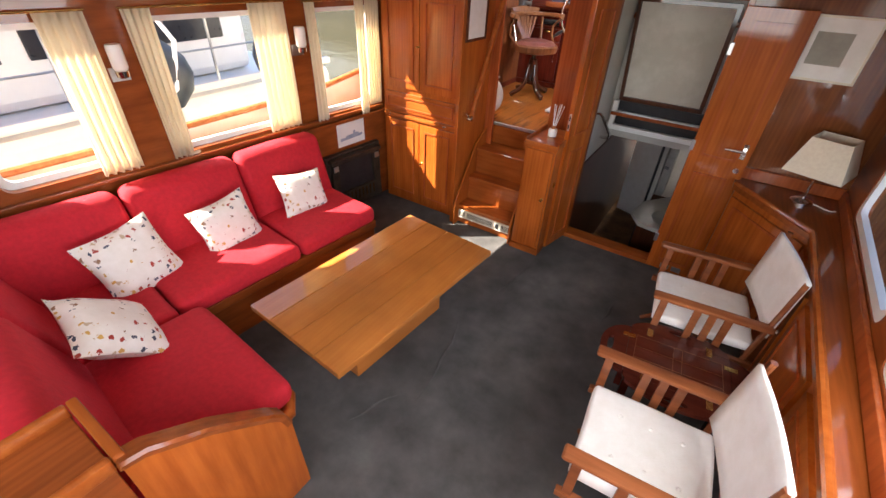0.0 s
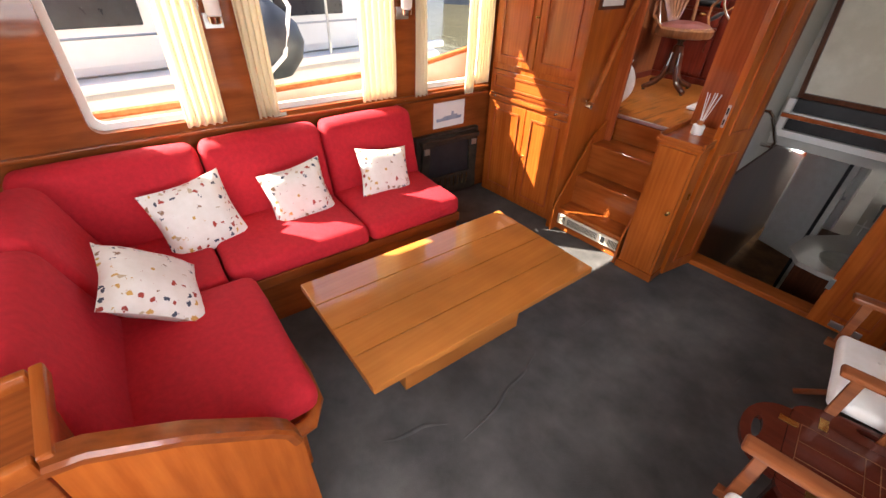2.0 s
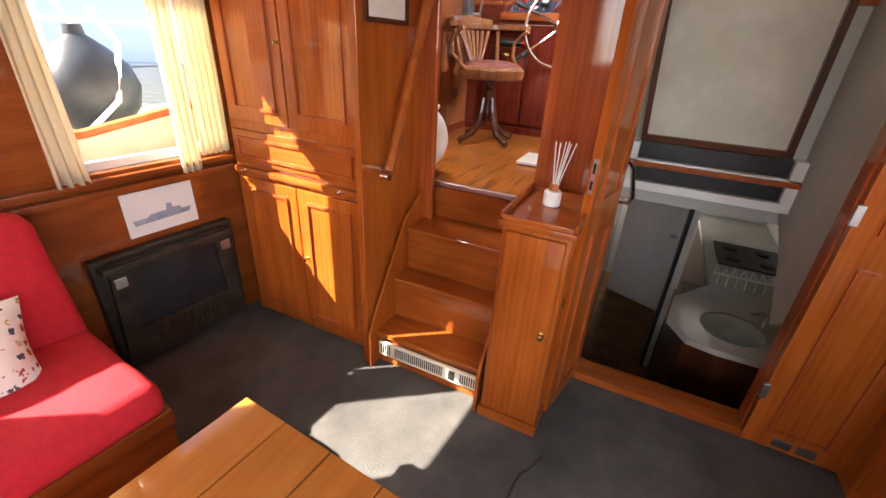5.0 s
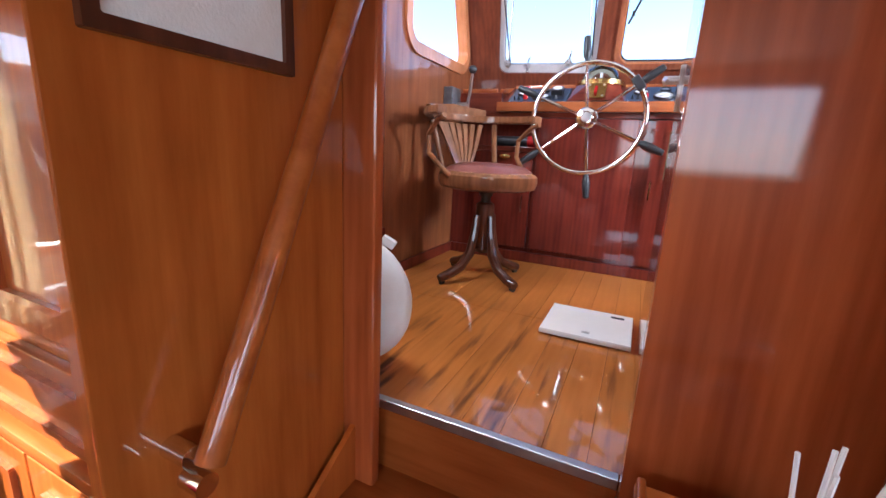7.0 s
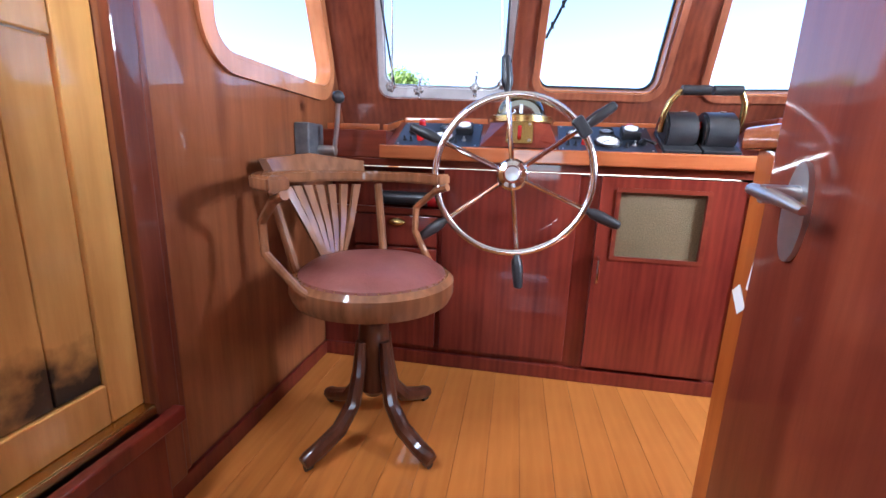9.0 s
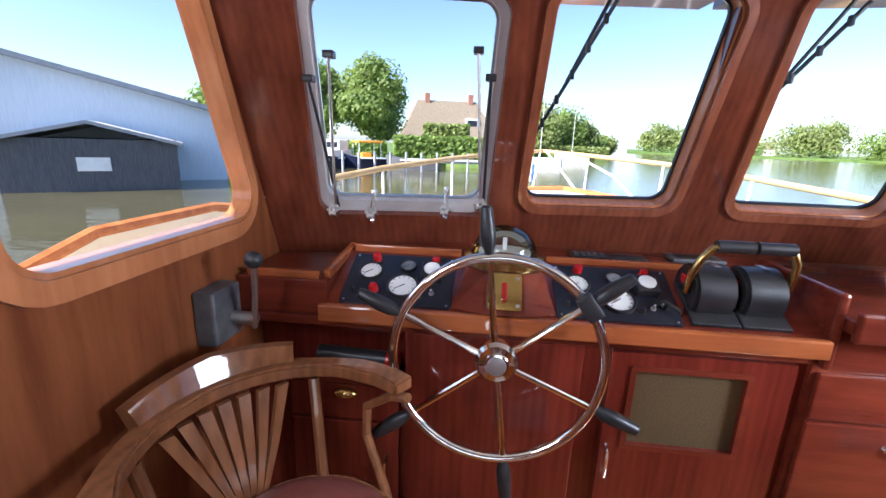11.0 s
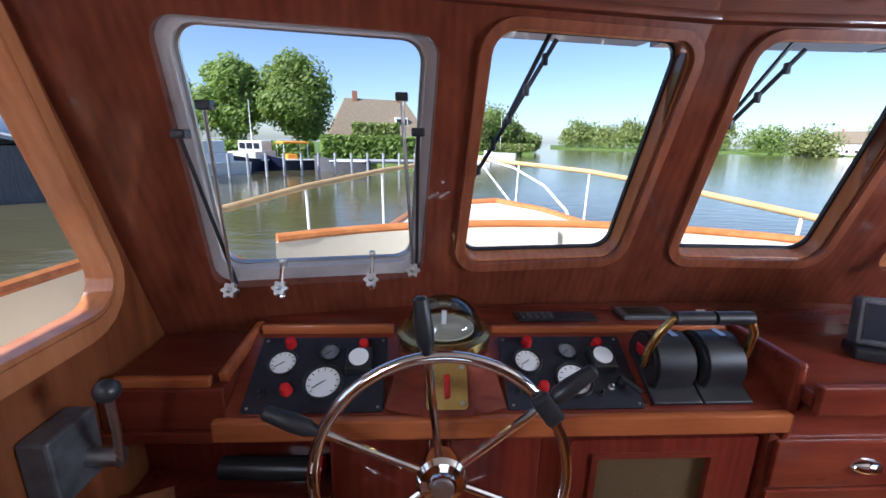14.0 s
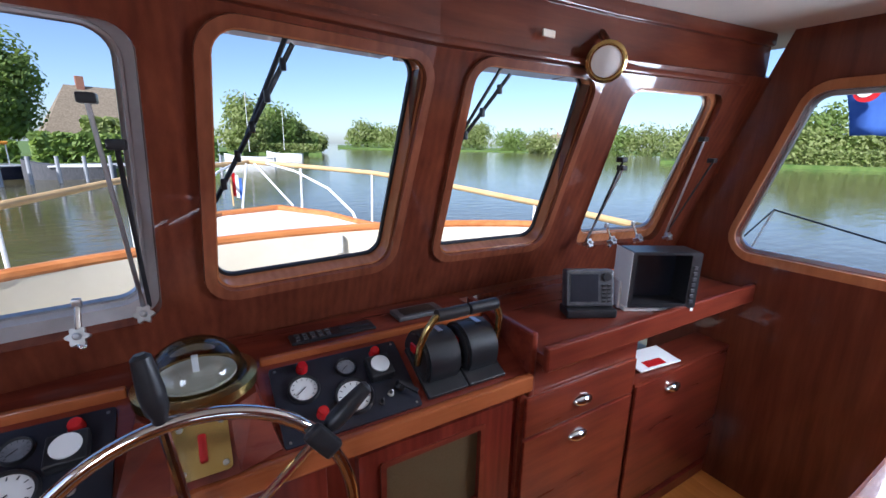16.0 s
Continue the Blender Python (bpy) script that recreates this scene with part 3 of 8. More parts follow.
# stairs
stair = thing("stairs", (0.3, 0.3, 0), "varnished mahogany steps with a heater grille in the lowest riser", "stairs")
NOSE = [0.045, 0.205, 0.325, 0.540]
TREAD = [0.0, 0.185, 0.408, 0.635, F]
for i in range(3):
    z = TREAD[i + 1]
    part("tread", boxes((0.016, 0.60, NOSE[i] - 0.015, NOSE[i + 1] + 0.02, z - 0.024, z), bevel=0.006), M_CABX, stair)
for i in range(4):
    part("riser", boxes((0.016, 0.60, NOSE[i], NOSE[i] + 0.016, TREAD[i] + (0.0 if i else 0.005), TREAD[i + 1] - 0.026)), M_CABX, stair)
bm = bmesh.new()
bm_slab(bm, [(-0.02, 0.0), (0.50, 0.0), (0.50, F - 0.02), (0.30, F - 0.14), (0.02, 0.265), (-0.02, 0.185)], [], frame3((0.028, 0, 0), (0, 1, 0), (0, 0, 1)), 0.014)
part("stringer", bm, M_CAB, stair)
bm = bmesh.new()
bm_slab(bm, [(-0.02, 0.0), (0.50, 0.0), (0.50, F - 0.02), (0.30, F - 0.14), (0.02, 0.265), (-0.02, 0.185)], [], frame3((0.588, 0, 0), (0, 1, 0), (0, 0, 1)), 0.014)
part("stringer", bm, M_CAB, stair)
gr = thing("heater_grille", (0.33, 0.02, 0.1), "cream slotted heater grille with a switch", "heater")
part("frame", boxes((0.065, 0.595, 0.014, 0.03, 0.072, 0.150), bevel=0.003), M_IVORY, gr)
for x0, x1 in ((0.075, 0.135), (0.155, 0.415), (0.50, 0.588)):
    n = int((x1 - x0) / 0.0105)
    for k in range(n):
        x = x0 + (k + 0.5) * (x1 - x0) / n
        part("slot", boxes((x - 0.0028, x + 0.0028, 0.0125, 0.016, 0.086, 0.138)), M_BLACK, gr)
part("switch", boxes((0.445, 0.475, 0.010, 0.016, 0.085, 0.135), bevel=0.002), M_BLACK, gr)

# stair handrail
hr = thing("stair_handrail", (0.04, 0.1, 1.0), "round mahogany handrail on chrome brackets", "handrail")
HR0, HR1 = Vector((0.080, 0.095, 0.978)), Vector((0.080, 0.462, 1.770))
part("rail", tubes(([HR0, HR1], 0.021), seg=18), M_CABX, hr)
bm = bmesh.new()
bm_cyl(bm, (0.012, 0.085, 0.985), (0.06, 0.085, 0.985), 0.016)
bm_cyl(bm, (0.055, 0.08, 0.958), (0.093, 0.08, 0.958), 0.017)
part("end_bracket", bm, M_CHROME, hr)

# narrow cupboard at the foot of the stairs
nc = thing("narrow_cupboard", (0.73, 0.15, 0), "narrow mahogany cupboard with a fiddle-railed top", "cupboard")
part("body", boxes((0.625, 0.865, -0.022, 0.40, 0.05, 0.915), bevel=0.003), M_CAB, nc)
part("plinth", boxes((0.615, 0.872, -0.035, 0.40, 0.0, 0.055), bevel=0.003), M_CABX, nc)
d = part("door", boxes((0.642, 0.85, -0.038, -0.022, 0.075, 0.895), bevel=0.003), M_CAB, nc)
knob(d, 0.825, -0.038, 0.52, 0.012)
part("top", boxes((0.615, 0.878, -0.045, 0.40, 0.915, 0.935), bevel=0.003), M_CABX, nc)
part("fiddle", boxes((0.615, 0.627, -0.03, 0.38, 0.935, 0.962), (0.866, 0.878, -0.03, 0.38, 0.935, 0.962), (0.627, 0.866, -0.045, -0.033, 0.935, 0.955), bevel=0.003), M_CABX, nc)
part("keyhole", boxes((0.866, 0.874, 0.05, 0.07, 0.60, 0.64), bevel=0.002), M_BRASS, nc)

# double door to the lower cabin, both leaves open
def leaf(name, m, w, h, label):
    t = thing(name, m.translation, label, "door", kind="structure")
    bm = moved(boxes((0, w, -0.035, 0, 0.015, h), bevel=0.003), m)
    b = part("door_leaf", bm, M_CAB, t)
    for z0, z1 in ((0.10, 0.86), (0.98, h - 0.07)):
        for y, s in ((-0.035, 1), (0.008, -1)):
            bm = bmesh.new()
            bm_slab(bm, rrect(0.07, w - 0.07, z0, z1, 0.004, 1), [rrect(0.085, w - 0.085, z0 + 0.015, z1 - 0.015, 0.003, 1)], frame3((0, y, 0), (1, 0, 0), (0, 0, 1)), 0.008)
            part("moulding", moved(bm, m), M_POST, b)
    return t, b


rl, rlb = leaf("door_1", Matrix.Translation((DX1 + 0.004, DY - 0.022, 0)) @ pose(0, 0, 0, 0, 0, -2), 0.345, 1.86, "open panelled mahogany door leaf with chrome handle and vents")
m1 = Matrix.Translation((DX1 + 0.004, DY - 0.022, 0)) @ pose(0, 0, 0, 0, 0, -2)
bm = bmesh.new()
bm_cyl(bm, (0.300, -0.035, 1.065), (0.300, -0.075, 1.065), 0.012)
bm_tube(bm, [(0.300, -0.07, 1.065), (0.235, -0.072, 1.0652), (0.19, -0.068, 1.062)], [0.010, 0.009, 0.007])
bm_box(bm, 0.285, 0.315, -0.04, -0.034, 1.01, 1.11, bevel=0.002)
part("door_handle", moved(bm, m1), M_CHROME, rlb)
bm = bmesh.new()
bm_cyl(bm, (0.300, -0.042, 0.93), (0.300, -0.033, 0.93), 0.018)
part("lock_plate", moved(bm, m1), M_CHROME, rlb)
part("vent", moved(boxes((0.10, 0.165, -0.04, -0.03, 0.035, 0.075), (0.185, 0.25, -0.04, -0.03, 0.035, 0.075), bevel=0.002), m1), M_STEEL, rlb)
for z in (0.25, 1.0, 1.6):
    part("hinge", moved(boxes((-0.012, 0.012, -0.045, -0.028, z, z + 0.07), bevel=0.002), m1), M_STEEL, rlb)
m2 = Matrix.Translation((0.958, DY - 0.01, 0)) @ pose(0, 0, 0, 0, 0, -102)
ll, llb = leaf("door_2", m2, 0.335, 1.86, "open mahogany door leaf seen edge on with a brass mortice lock")
part("lock", moved(boxes((0.3355, 0.339, -0.026, -0.009, 1.03, 1.15), bevel=0.001), m2), M_STEEL, llb)
part("latch_slot", moved(boxes((0.337, 0.3405, -0.022, -0.013, 1.045, 1.075), (0.337, 0.3405, -0.022, -0.013, 1.10, 1.135)), m2), M_BLACK, llb)
solid("trim_companionway_frame", boxes((DX0 - 0.05, DX0, DY - 0.012, DY + 0.07, 0.045, 1.93), (DX1, DX1 + 0.035, DY - 0.012, DY + 0.07, 0.045, 1.93), (DX0, DX1, DY - 0.012, DY + 0.07, 1.88, 1.93), bevel=0.004), M_POST, "mahogany door frame", "trim")
solid("trim_companionway_sill", boxes((DX0 - 0.05, DX1 + 0.035, DY - 0.045, DY + 0.09, 0.0, 0.042), bevel=0.01), M_CABX, "worn mahogany door sill", "trim")

# ---- lower galley seen through the door ----
GZ = -0.85
M_GPLANK = material("dull brown galley planks", (0.14, 0.065, 0.025), 0.8, second=(0.26, 0.13, 0.05), noise_scale=6, bump=0.3, bump_scale=80)
solid("floor_galley", boxes((0.3, 2.6, 0.45, 4.0, GZ - 0.05, GZ)), M_GPLANK, "dark plank galley floor", "floor")
solid("ceiling_galley", boxes((0.0, 2.6, 1.27, 4.0, 0.70, 0.76)), M_GALLEY, "white galley ceiling", "ceiling")
# unseen piece, added to stop sky light leaking in from above
solid("ceiling_light_stop", boxes((1.76, 2.6, 0.45, 1.265, 0.70, 0.76)), M_GALLEY, "unseen white ceiling piece keeping sky light out of the galley", "ceiling")
solid("wall_galley_port", boxes((0.86, 0.90, 0.52, 4.0, GZ, 0.70), (0.86, 0.90, 0.52, 1.27, 0.70, 2.0)), M_GALLEY, "white galley side wall", "wall")
# dark sheet added to darken the shadowed lower galley wall
solid("trim_galley_dado", boxes((0.901, 0.915, 0.53, 3.39, GZ, 0.60)), M_DARKOAK, "dark sheet for the shadowed lower wall beside the steps", "trim")
solid("wall_galley_starboard", boxes((2.2, 2.25, 0.52, 4.0, GZ, 0.70)), M_GALLEY, "white galley side wall", "wall")
solid("wall_galley_forward", boxes((0.9, 2.2, 3.4, 3.45, GZ, 0.70)), M_GALLEY, "white galley forward wall", "wall")
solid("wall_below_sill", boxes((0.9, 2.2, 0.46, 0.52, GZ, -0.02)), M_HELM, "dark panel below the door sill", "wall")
bm = bmesh.new()
bm_slab(bm, [(0.52, 0.55), (0.52, 1.95), (1.25, 1.95), (1.25, 0.76), (0.98, 0.62), (0.74, 0.40)], [], frame3((1.69, 0, 0), (0, 1, 0), (0, 0, 1)), 0.03)
solid("wall_companionway_starboard", bm, M_GALLEY, "white sloping companionway side panel", "wall")
solid("wall_companionway_forward", boxes((0.86, 1.75, 1.20, 1.25, 0.78, 2.0)), M_GALLEY, "white panel behind the map", "wall")
solid("ceiling_companionway", boxes((0.86, 1.75, 0.5, 1.25, 1.96, 2.0)), M_GALLEY, "white companionway ceiling", "ceiling")

chart = thing("wall_map", (1.25, 1.18, 1.0), "large framed old sea map in a dark mahogany frame", "map")
bm = bmesh.new()
tl, tr, br, bl = (0.91, 1.83), (1.62, 1.83), (1.62, 1.06), (0.965, 1.06)
bm_slab(bm, [bl, br, tr, tl], [[(bl[0] + 0.025, bl[1] + 0.03), (br[0] - 0.03, br[1] + 0.03), (tr[0] - 0.03, tr[1] - 0.03), (tl[0] + 0.03, tl[1] - 0.03)]], frame3((0, 1.155, 0), (1, 0, 0), (0, 0, 1)), 0.03)
part("frame", bm, M_DARKOAK, chart)
bm = bmesh.new()
bm_slab(bm, [(bl[0] + 0.02, bl[1] + 0.02), (br[0] - 0.02, br[1] + 0.02), (tr[0] - 0.02, tr[1] - 0.02), (tl[0] + 0.02, tl[1] - 0.02)], [], frame3((0, 1.165, 0), (1, 0, 0), (0, 0, 1)), 0.008)
part("sheet", bm, M_PAPER, chart)
solid("trim_companionway_beam", boxes((0.93, 1.70, 1.12, 1.20, 0.80, 0.845), (0.93, 1.70, 1.12, 1.20, 0.925, 0.965), (0.93, 0.97, 1.12, 1.20, 0.845, 1.05), (1.64, 1.70, 1.12, 1.20, 0.845, 1.05), bevel=0.003), M_WHITE, "white beam below the map", "trim")
solid("trim_beam_rail", boxes((0.93, 1.70, 1.10, 1.12, 0.93, 0.955), bevel=0.003), M_POST, "dark mahogany rail", "trim")


# ---- wheelhouse: structure ----
WX0, WX1, WY0 = -0.455, 2.26, 0.60


def strakes(name, x0, x1, y0, y1, z, width, thick, mat, owner):
    """Floor boards side by side, each a piece of its own."""
    meshes = {}
    n = int(round((x1 - x0) / width))
    for k in range(n):
        bm = boxes((0, width - 0.0009, y0, y1, z - thick, z), bevel=0.0005)
        ob = part(name, bm, mat, owner)
        ob.location.x += x0 + k * width


sub = solid("floor_wheelhouse", boxes((WX0, 0.84, 0.557, 2.3, F - 0.05, F - 0.014), (0.84, WX1, 1.25, 2.3, F - 0.05, F - 0.014)), M_HELM, "oiled pine plank floor, darkened and worn by the doorway", "floor")
strakes("plank", WX0, WX1, 1.26, 2.12, F, 0.0905, 0.014, M_PLANK, sub)
strakes("plank", WX0, 0.84, 0.555, 1.259, F, 0.0905, 0.014, M_PLANK, sub)
solid("trim_threshold", boxes((0.016, 0.60, 0.532, 0.552, F - 0.02, F + 0.004), bevel=0.002), M_STEEL, "worn metal stair edging", "trim")
# wide port overhang is unseen, added to keep sun off the console
solid("ceiling_wheelhouse", boxes((WX0 - 0.85, WX1 + 0.3, WY0 - 0.35, 2.45, 2.72, 2.79)), M_CEIL, "cream wheelhouse ceiling panel with unseen port overhang added against sun", "ceiling")

# port side: wall, window and sliding door


def rpoly(pts, r, seg=6):
    """A polygon with rounded corners."""
    out, n = [], len(pts)
    for i in range(n):
        p, a, b = Vector(pts[i]), Vector(pts[i - 1]), Vector(pts[(i + 1) % n])
        u, v = (a - p).normalized(), (b - p).normalized()
        half = math.acos(max(-1, min(1, u.dot(v)))) / 2
        d = r / math.tan(half)
        c = p + (u + v).normalized() * (r / math.sin(half))
        p0, p1 = p + u * d, p + v * d
        a0, a1 = math.atan2(p0.y - c.y, p0.x - c.x), math.atan2(p1.y - c.y, p1.x - c.x)
        da = (a1 - a0 + math.pi) % (2 * math.pi) - math.pi
        out += [(c.x + r * math.cos(a0 + da * k / seg), c.y + r * math.sin(a0 + da * k / seg)) for k in range(seg + 1)]
    return out


def side_glass(y0, y1, z0, z1, rake, g, r):
    """Outline of a side window whose forward edge rakes aft; g grows it."""
    return rpoly([(y0 - g, z0 - g), (y1 + g, z0 - g), (y1 + g + rake * (z1 - z0 + 2 * g), z1 + g), (y0 - g, z1 + g)], max(r + g, 0.02))


PW = (1.515, 2.205, 1.880, 2.51, -0.335)
PD = (0.58, 1.215)
bm = bmesh.new()
bm_slab(bm, [(0.5, 0.0), (0.5, F), (0.5, 2.75), (1.96, 2.75), (2.345, 1.70), (2.345, 0.0)], [side_glass(*PW, 0.0, 0.08), [(PD[0], F + 0.28), (PD[1] + 0.02, F + 0.28), (PD[1] + 0.02, 2.62), (PD[0], 2.62)]], frame3((WX0 - 0.05, 0, 0), (0, 1, 0), (0, 0, 1)), 0.05)
solid("wall_helm_port", bm, M_HELM_LIT, "varnished mahogany wheelhouse side wall", "wall")
w = thing("window_7", (WX0, 1.85, 1.92), "wheelhouse side window in a light mahogany frame", "window", kind="structure")
bm = bmesh.new()
bm_slab(bm, side_glass(*PW, 0.042, 0.08), [side_glass(*PW, 0.0, 0.08)], frame3((WX0, 0, 0), (0, 1, 0), (0, 0, 1)), 0.012)
bm_slab(bm, side_glass(*PW, -0.001, 0.08), [side_glass(*PW, -0.012, 0.08)], frame3((WX0 - 0.05, 0, 0), (0, 1, 0), (0, 0, 1)), 0.06)
part("window_frame", bm, M_TRIM, w)
bm = bmesh.new()
bm_slab(bm, side_glass(*PW, -0.010, 0.08), [], frame3((WX0 - 0.045, 0, 0), (0, 1, 0), (0, 0, 1)), 0.004)
part("pane", bm, M_PANE, w).visible_shadow = False

pd = thing("door_3", (WX0 - 0.02, 0.95, F + 0.28), "sliding plank door, water stained at its foot", "door", kind="structure")
part("stile", boxes((WX0 - 0.04, WX0 - 0.012, PD[1] - 0.055, PD[1] + 0.018, F + 0.285, 2.61), bevel=0.003), M_DOORW, pd)
part("bottom_rail", boxes((WX0 - 0.04, WX0 - 0.012, PD[0], PD[1] - 0.057, F + 0.285, F + 0.37), bevel=0.003), M_DOORW, pd)
part("top_rail", boxes((WX0 - 0.04, WX0 - 0.012, PD[0], PD[1] - 0.057, 1.82, 2.10), bevel=0.003), M_DOORW, pd)
for k in range(7):
    y1 = PD[1] - 0.058 - k * 0.086
    part("plank", boxes((WX0 - 0.036, WX0 - 0.020, y1 - 0.084, y1, F + 0.372, 1.818), bevel=0.003), M_DOORP, pd)
solid("trim_door_post", boxes((WX0 - 0.004, WX0 + 0.022, PD[1] + 0.02, PD[1] + 0.075, F + 0.06, 2.70), (WX0, WX0 + 0.012, PD[1] + 0.078, PD[1] + 0.10, F + 0.06, 2.70), bevel=0.004), M_HELM, "dark mahogany door post", "trim")
solid("trim_door_track", boxes((WX0 - 0.046, WX0 + 0.014, PD[0] + 0.002, PD[1] + 0.018, F + 0.2815, F + 0.2845), (WX0 + 0.002, WX0 + 0.016, PD[0] - 0.02, PD[1] + 0.018, F + 0.262, F + 0.281), bevel=0.001), M_BRASS, "brass sliding door track", "trim")
solid("trim_door_step", boxes((WX0, WX0 + 0.03, PD[0] - 0.04, PD[1] + 0.02, F, F + 0.26), (WX0, WX0 + 0.05, PD[0] - 0.04, PD[1] + 0.06, F + 0.225, F + 0.26), bevel=0.004), M_RED, "dark mahogany door step", "trim")
solid("baseboard_port", boxes((WX0, WX0 + 0.014, PD[1] + 0.021, 2.08, F, F + 0.055), bevel=0.003), M_RED, "dark mahogany skirting", "baseboard")

# starboard side and aft wall
SW = (0.9, 2.135, 1.885, 2.50, -0.30)
bm = bmesh.new()
bm_slab(bm, [(0.5, 0.4), (2.42, 0.4), (2.42, 1.70), (2.035, 2.75), (0.5, 2.75)], [side_glass(*SW, 0.0, 0.07)], frame3((WX1, 0, 0), (0, 1, 0), (0, 0, 1)), 0.05)
solid("wall_helm_starboard", bm, M_HELM, "dark mahogany wheelhouse side wall", "wall")
w = thing("window_8", (WX1, 1.5, 1.97), "starboard wheelhouse window in a mahogany frame", "window", kind="structure")
bm = bmesh.new()
bm_slab(bm, side_glass(*SW, 0.035, 0.07), [side_glass(*SW, 0.0, 0.07)], frame3((WX1 - 0.012, 0, 0), (0, 1, 0), (0, 0, 1)), 0.012)
part("window_frame", bm, M_TRIM, w)
bm = bmesh.new()
bm_slab(bm, side_glass(*SW, -0.001, 0.07), [side_glass(*SW, -0.015, 0.07)], frame3((WX1 + 0.03, 0, 0), (0, 1, 0), (0, 0, 1)), 0.018)
part("outer_frame", bm, M_STEEL, w)
bm = bmesh.new()
bm_slab(bm, side_glass(*SW, -0.012, 0.07), [], frame3((WX1 + 0.035, 0, 0), (0, 1, 0), (0, 0, 1)), 0.004)
part("pane", bm, M_PANE, w).visible_shadow = False
solid("wall_helm_aft", boxes((WX0, -0.022, 0.50, 0.555, F, 2.75), (0.62, WX1, 0.60, 0.66, 1.98, 2.75), (-0.022, 0.62, 0.605, 0.66, 2.45, 2.75), (1.75, WX1, 0.60, 0.66, F, 1.98)), M_HELM, "mahogany wheelhouse aft wall", "wall")

# windscreen: four leaning facets
KN = [(-0.50, 2.225), (0.278, 2.365), (0.885, 2.452), (1.50, 2.425), (2.30, 2.30)]   # inner face at z = 1.98
ZM, ZB, ZT, LEAN = 1.98, 1.70, 2.56, -0.37
UP = Vector((0, LEAN, 1)).normalized()
GLASS = [((-0.256, 0.213), "hinged"), ((0.370, 0.826), "fixed"), ((1.032, 1.455), "fixed"), ((1.682, 2.070), "hinged")]
SILL, HEAD = (-0.075, -0.060, -0.060, -0.060), (0.512, 0.545, 0.556, 0.535)
for i in range(4):
    a, b = Vector((*KN[i], ZM)), Vector((*KN[i + 1], ZM))
    u = (b - a).normalized()
    v = Vector((0, LEAN, 1)) - u * Vector((0, LEAN, 1)).dot(u)
    k = v.length / v.z
    m = frame3(a, u, v)
    wall = m @ Matrix.Translation((0, 0, -0.05))
    if (m.to_3x3() @ Vector((0, 0, 1))).y > 0:
        wall = m
    # u-scale: x along the facet
    su = lambda x: (x - a.x) / u.x
    v0, v1 = (ZB - ZM) * k, (ZT - ZM) * k
    g0, g1 = su(GLASS[i][0][0]) - 0.014, su(GLASS[i][0][1]) + 0.014
    h0, h1 = SILL[i], HEAD[i]
    slope = v.x / v.length
    inw = m.to_3x3() @ Vector((0, 0, 1))
    sgn = -1 if inw.y > 0 else 1          # towards the room
    hole = rrect(g0, g1, h0, h1, 0.055)
    if GLASS[i][1] == "hinged":
        hole = rrect(g0 - 0.018, g1 + 0.018, h0 - 0.034, h1 + 0.008, 0.05)
    bm = bmesh.new()
    bm_slab(bm, [(-0.03, v0), ((b - a).length + 0.03, v0), ((b - a).length + 0.03, v1), (-0.03, v1)], [hole], m, -0.06 * sgn)
    solid("wall_windscreen_%d" % (i + 1), bm, M_HELM, "dark mahogany windscreen bulkhead", "wall")
    kind = GLASS[i][1]
    w = thing("window_%d" % (9 + i), m @ Vector(((g0 + g1) / 2, h0, 0)), "leaning wheelhouse window, " + ("hinged with chrome stays" if kind == "hinged" else "in a rounded mahogany frame"), "window", kind="structure")
    if kind == "fixed":
        bm = bmesh.new()
        bm_slab(bm, rrect(g0 - 0.026, g1 + 0.026, h0 - 0.028, h1 + 0.022, 0.08), [hole], m, 0.012 * sgn)
        part("window_frame", bm, M_SASH, w)
    else:
        bm = bmesh.new()
        bm_slab(bm, rrect(g0 - 0.0175, g1 + 0.0175, h0 - 0.0335, h1 + 0.0075, 0.05), [rrect(g0, g1, h0, h1, 0.055)], m @ Matrix.Translation((0, 0, -0.055 * sgn)), 0.028 * sgn)
        part("window_frame", bm, M_ALU if i == 0 else M_TRIM, w)
    bm = bmesh.new()
    bm_slab(bm, rrect(g0 + 0.0005, g1 - 0.0005, h0 + 0.0005, h1 - 0.0005, 0.054), [rrect(g0 + 0.006, g1 - 0.006, h0 + 0.006, h1 - 0.006, 0.05)], m @ Matrix.Translation((0, 0, -0.055 * sgn)), (0.052 if kind == "fixed" else 0.030) * sgn)
    part("reveal", bm, M_ALU if i == 0 else M_TRIM, w)
    bm = bmesh.new()
    bm_slab(bm, rrect(g0 + 0.004, g1 - 0.004, h0 + 0.004, h1 - 0.004, 0.05), [rrect(g0 + 0.013, g1 - 0.013, h0 + 0.013, h1 - 0.013, 0.045)], m @ Matrix.Translation((0, 0, -0.058 * sgn)), 0.012 * sgn)
    part("seal", bm, M_STEEL if kind == "hinged" else M_BLACK, w)
    bm = bmesh.new()
    bm_slab(bm, rrect(g0 + 0.012, g1 - 0.012, h0 + 0.012, h1 - 0.012, 0.045), [], m @ Matrix.Translation((0, 0, -0.05 * sgn)), 0.004 * sgn)
    part("pane", bm, M_PANE, w).visible_shadow = False

# header above the windscreen
HD = [(-0.46, 2.06), (0.278, 2.16), (0.885, 2.235), (1.50, 2.21), (2.27, 2.12)]
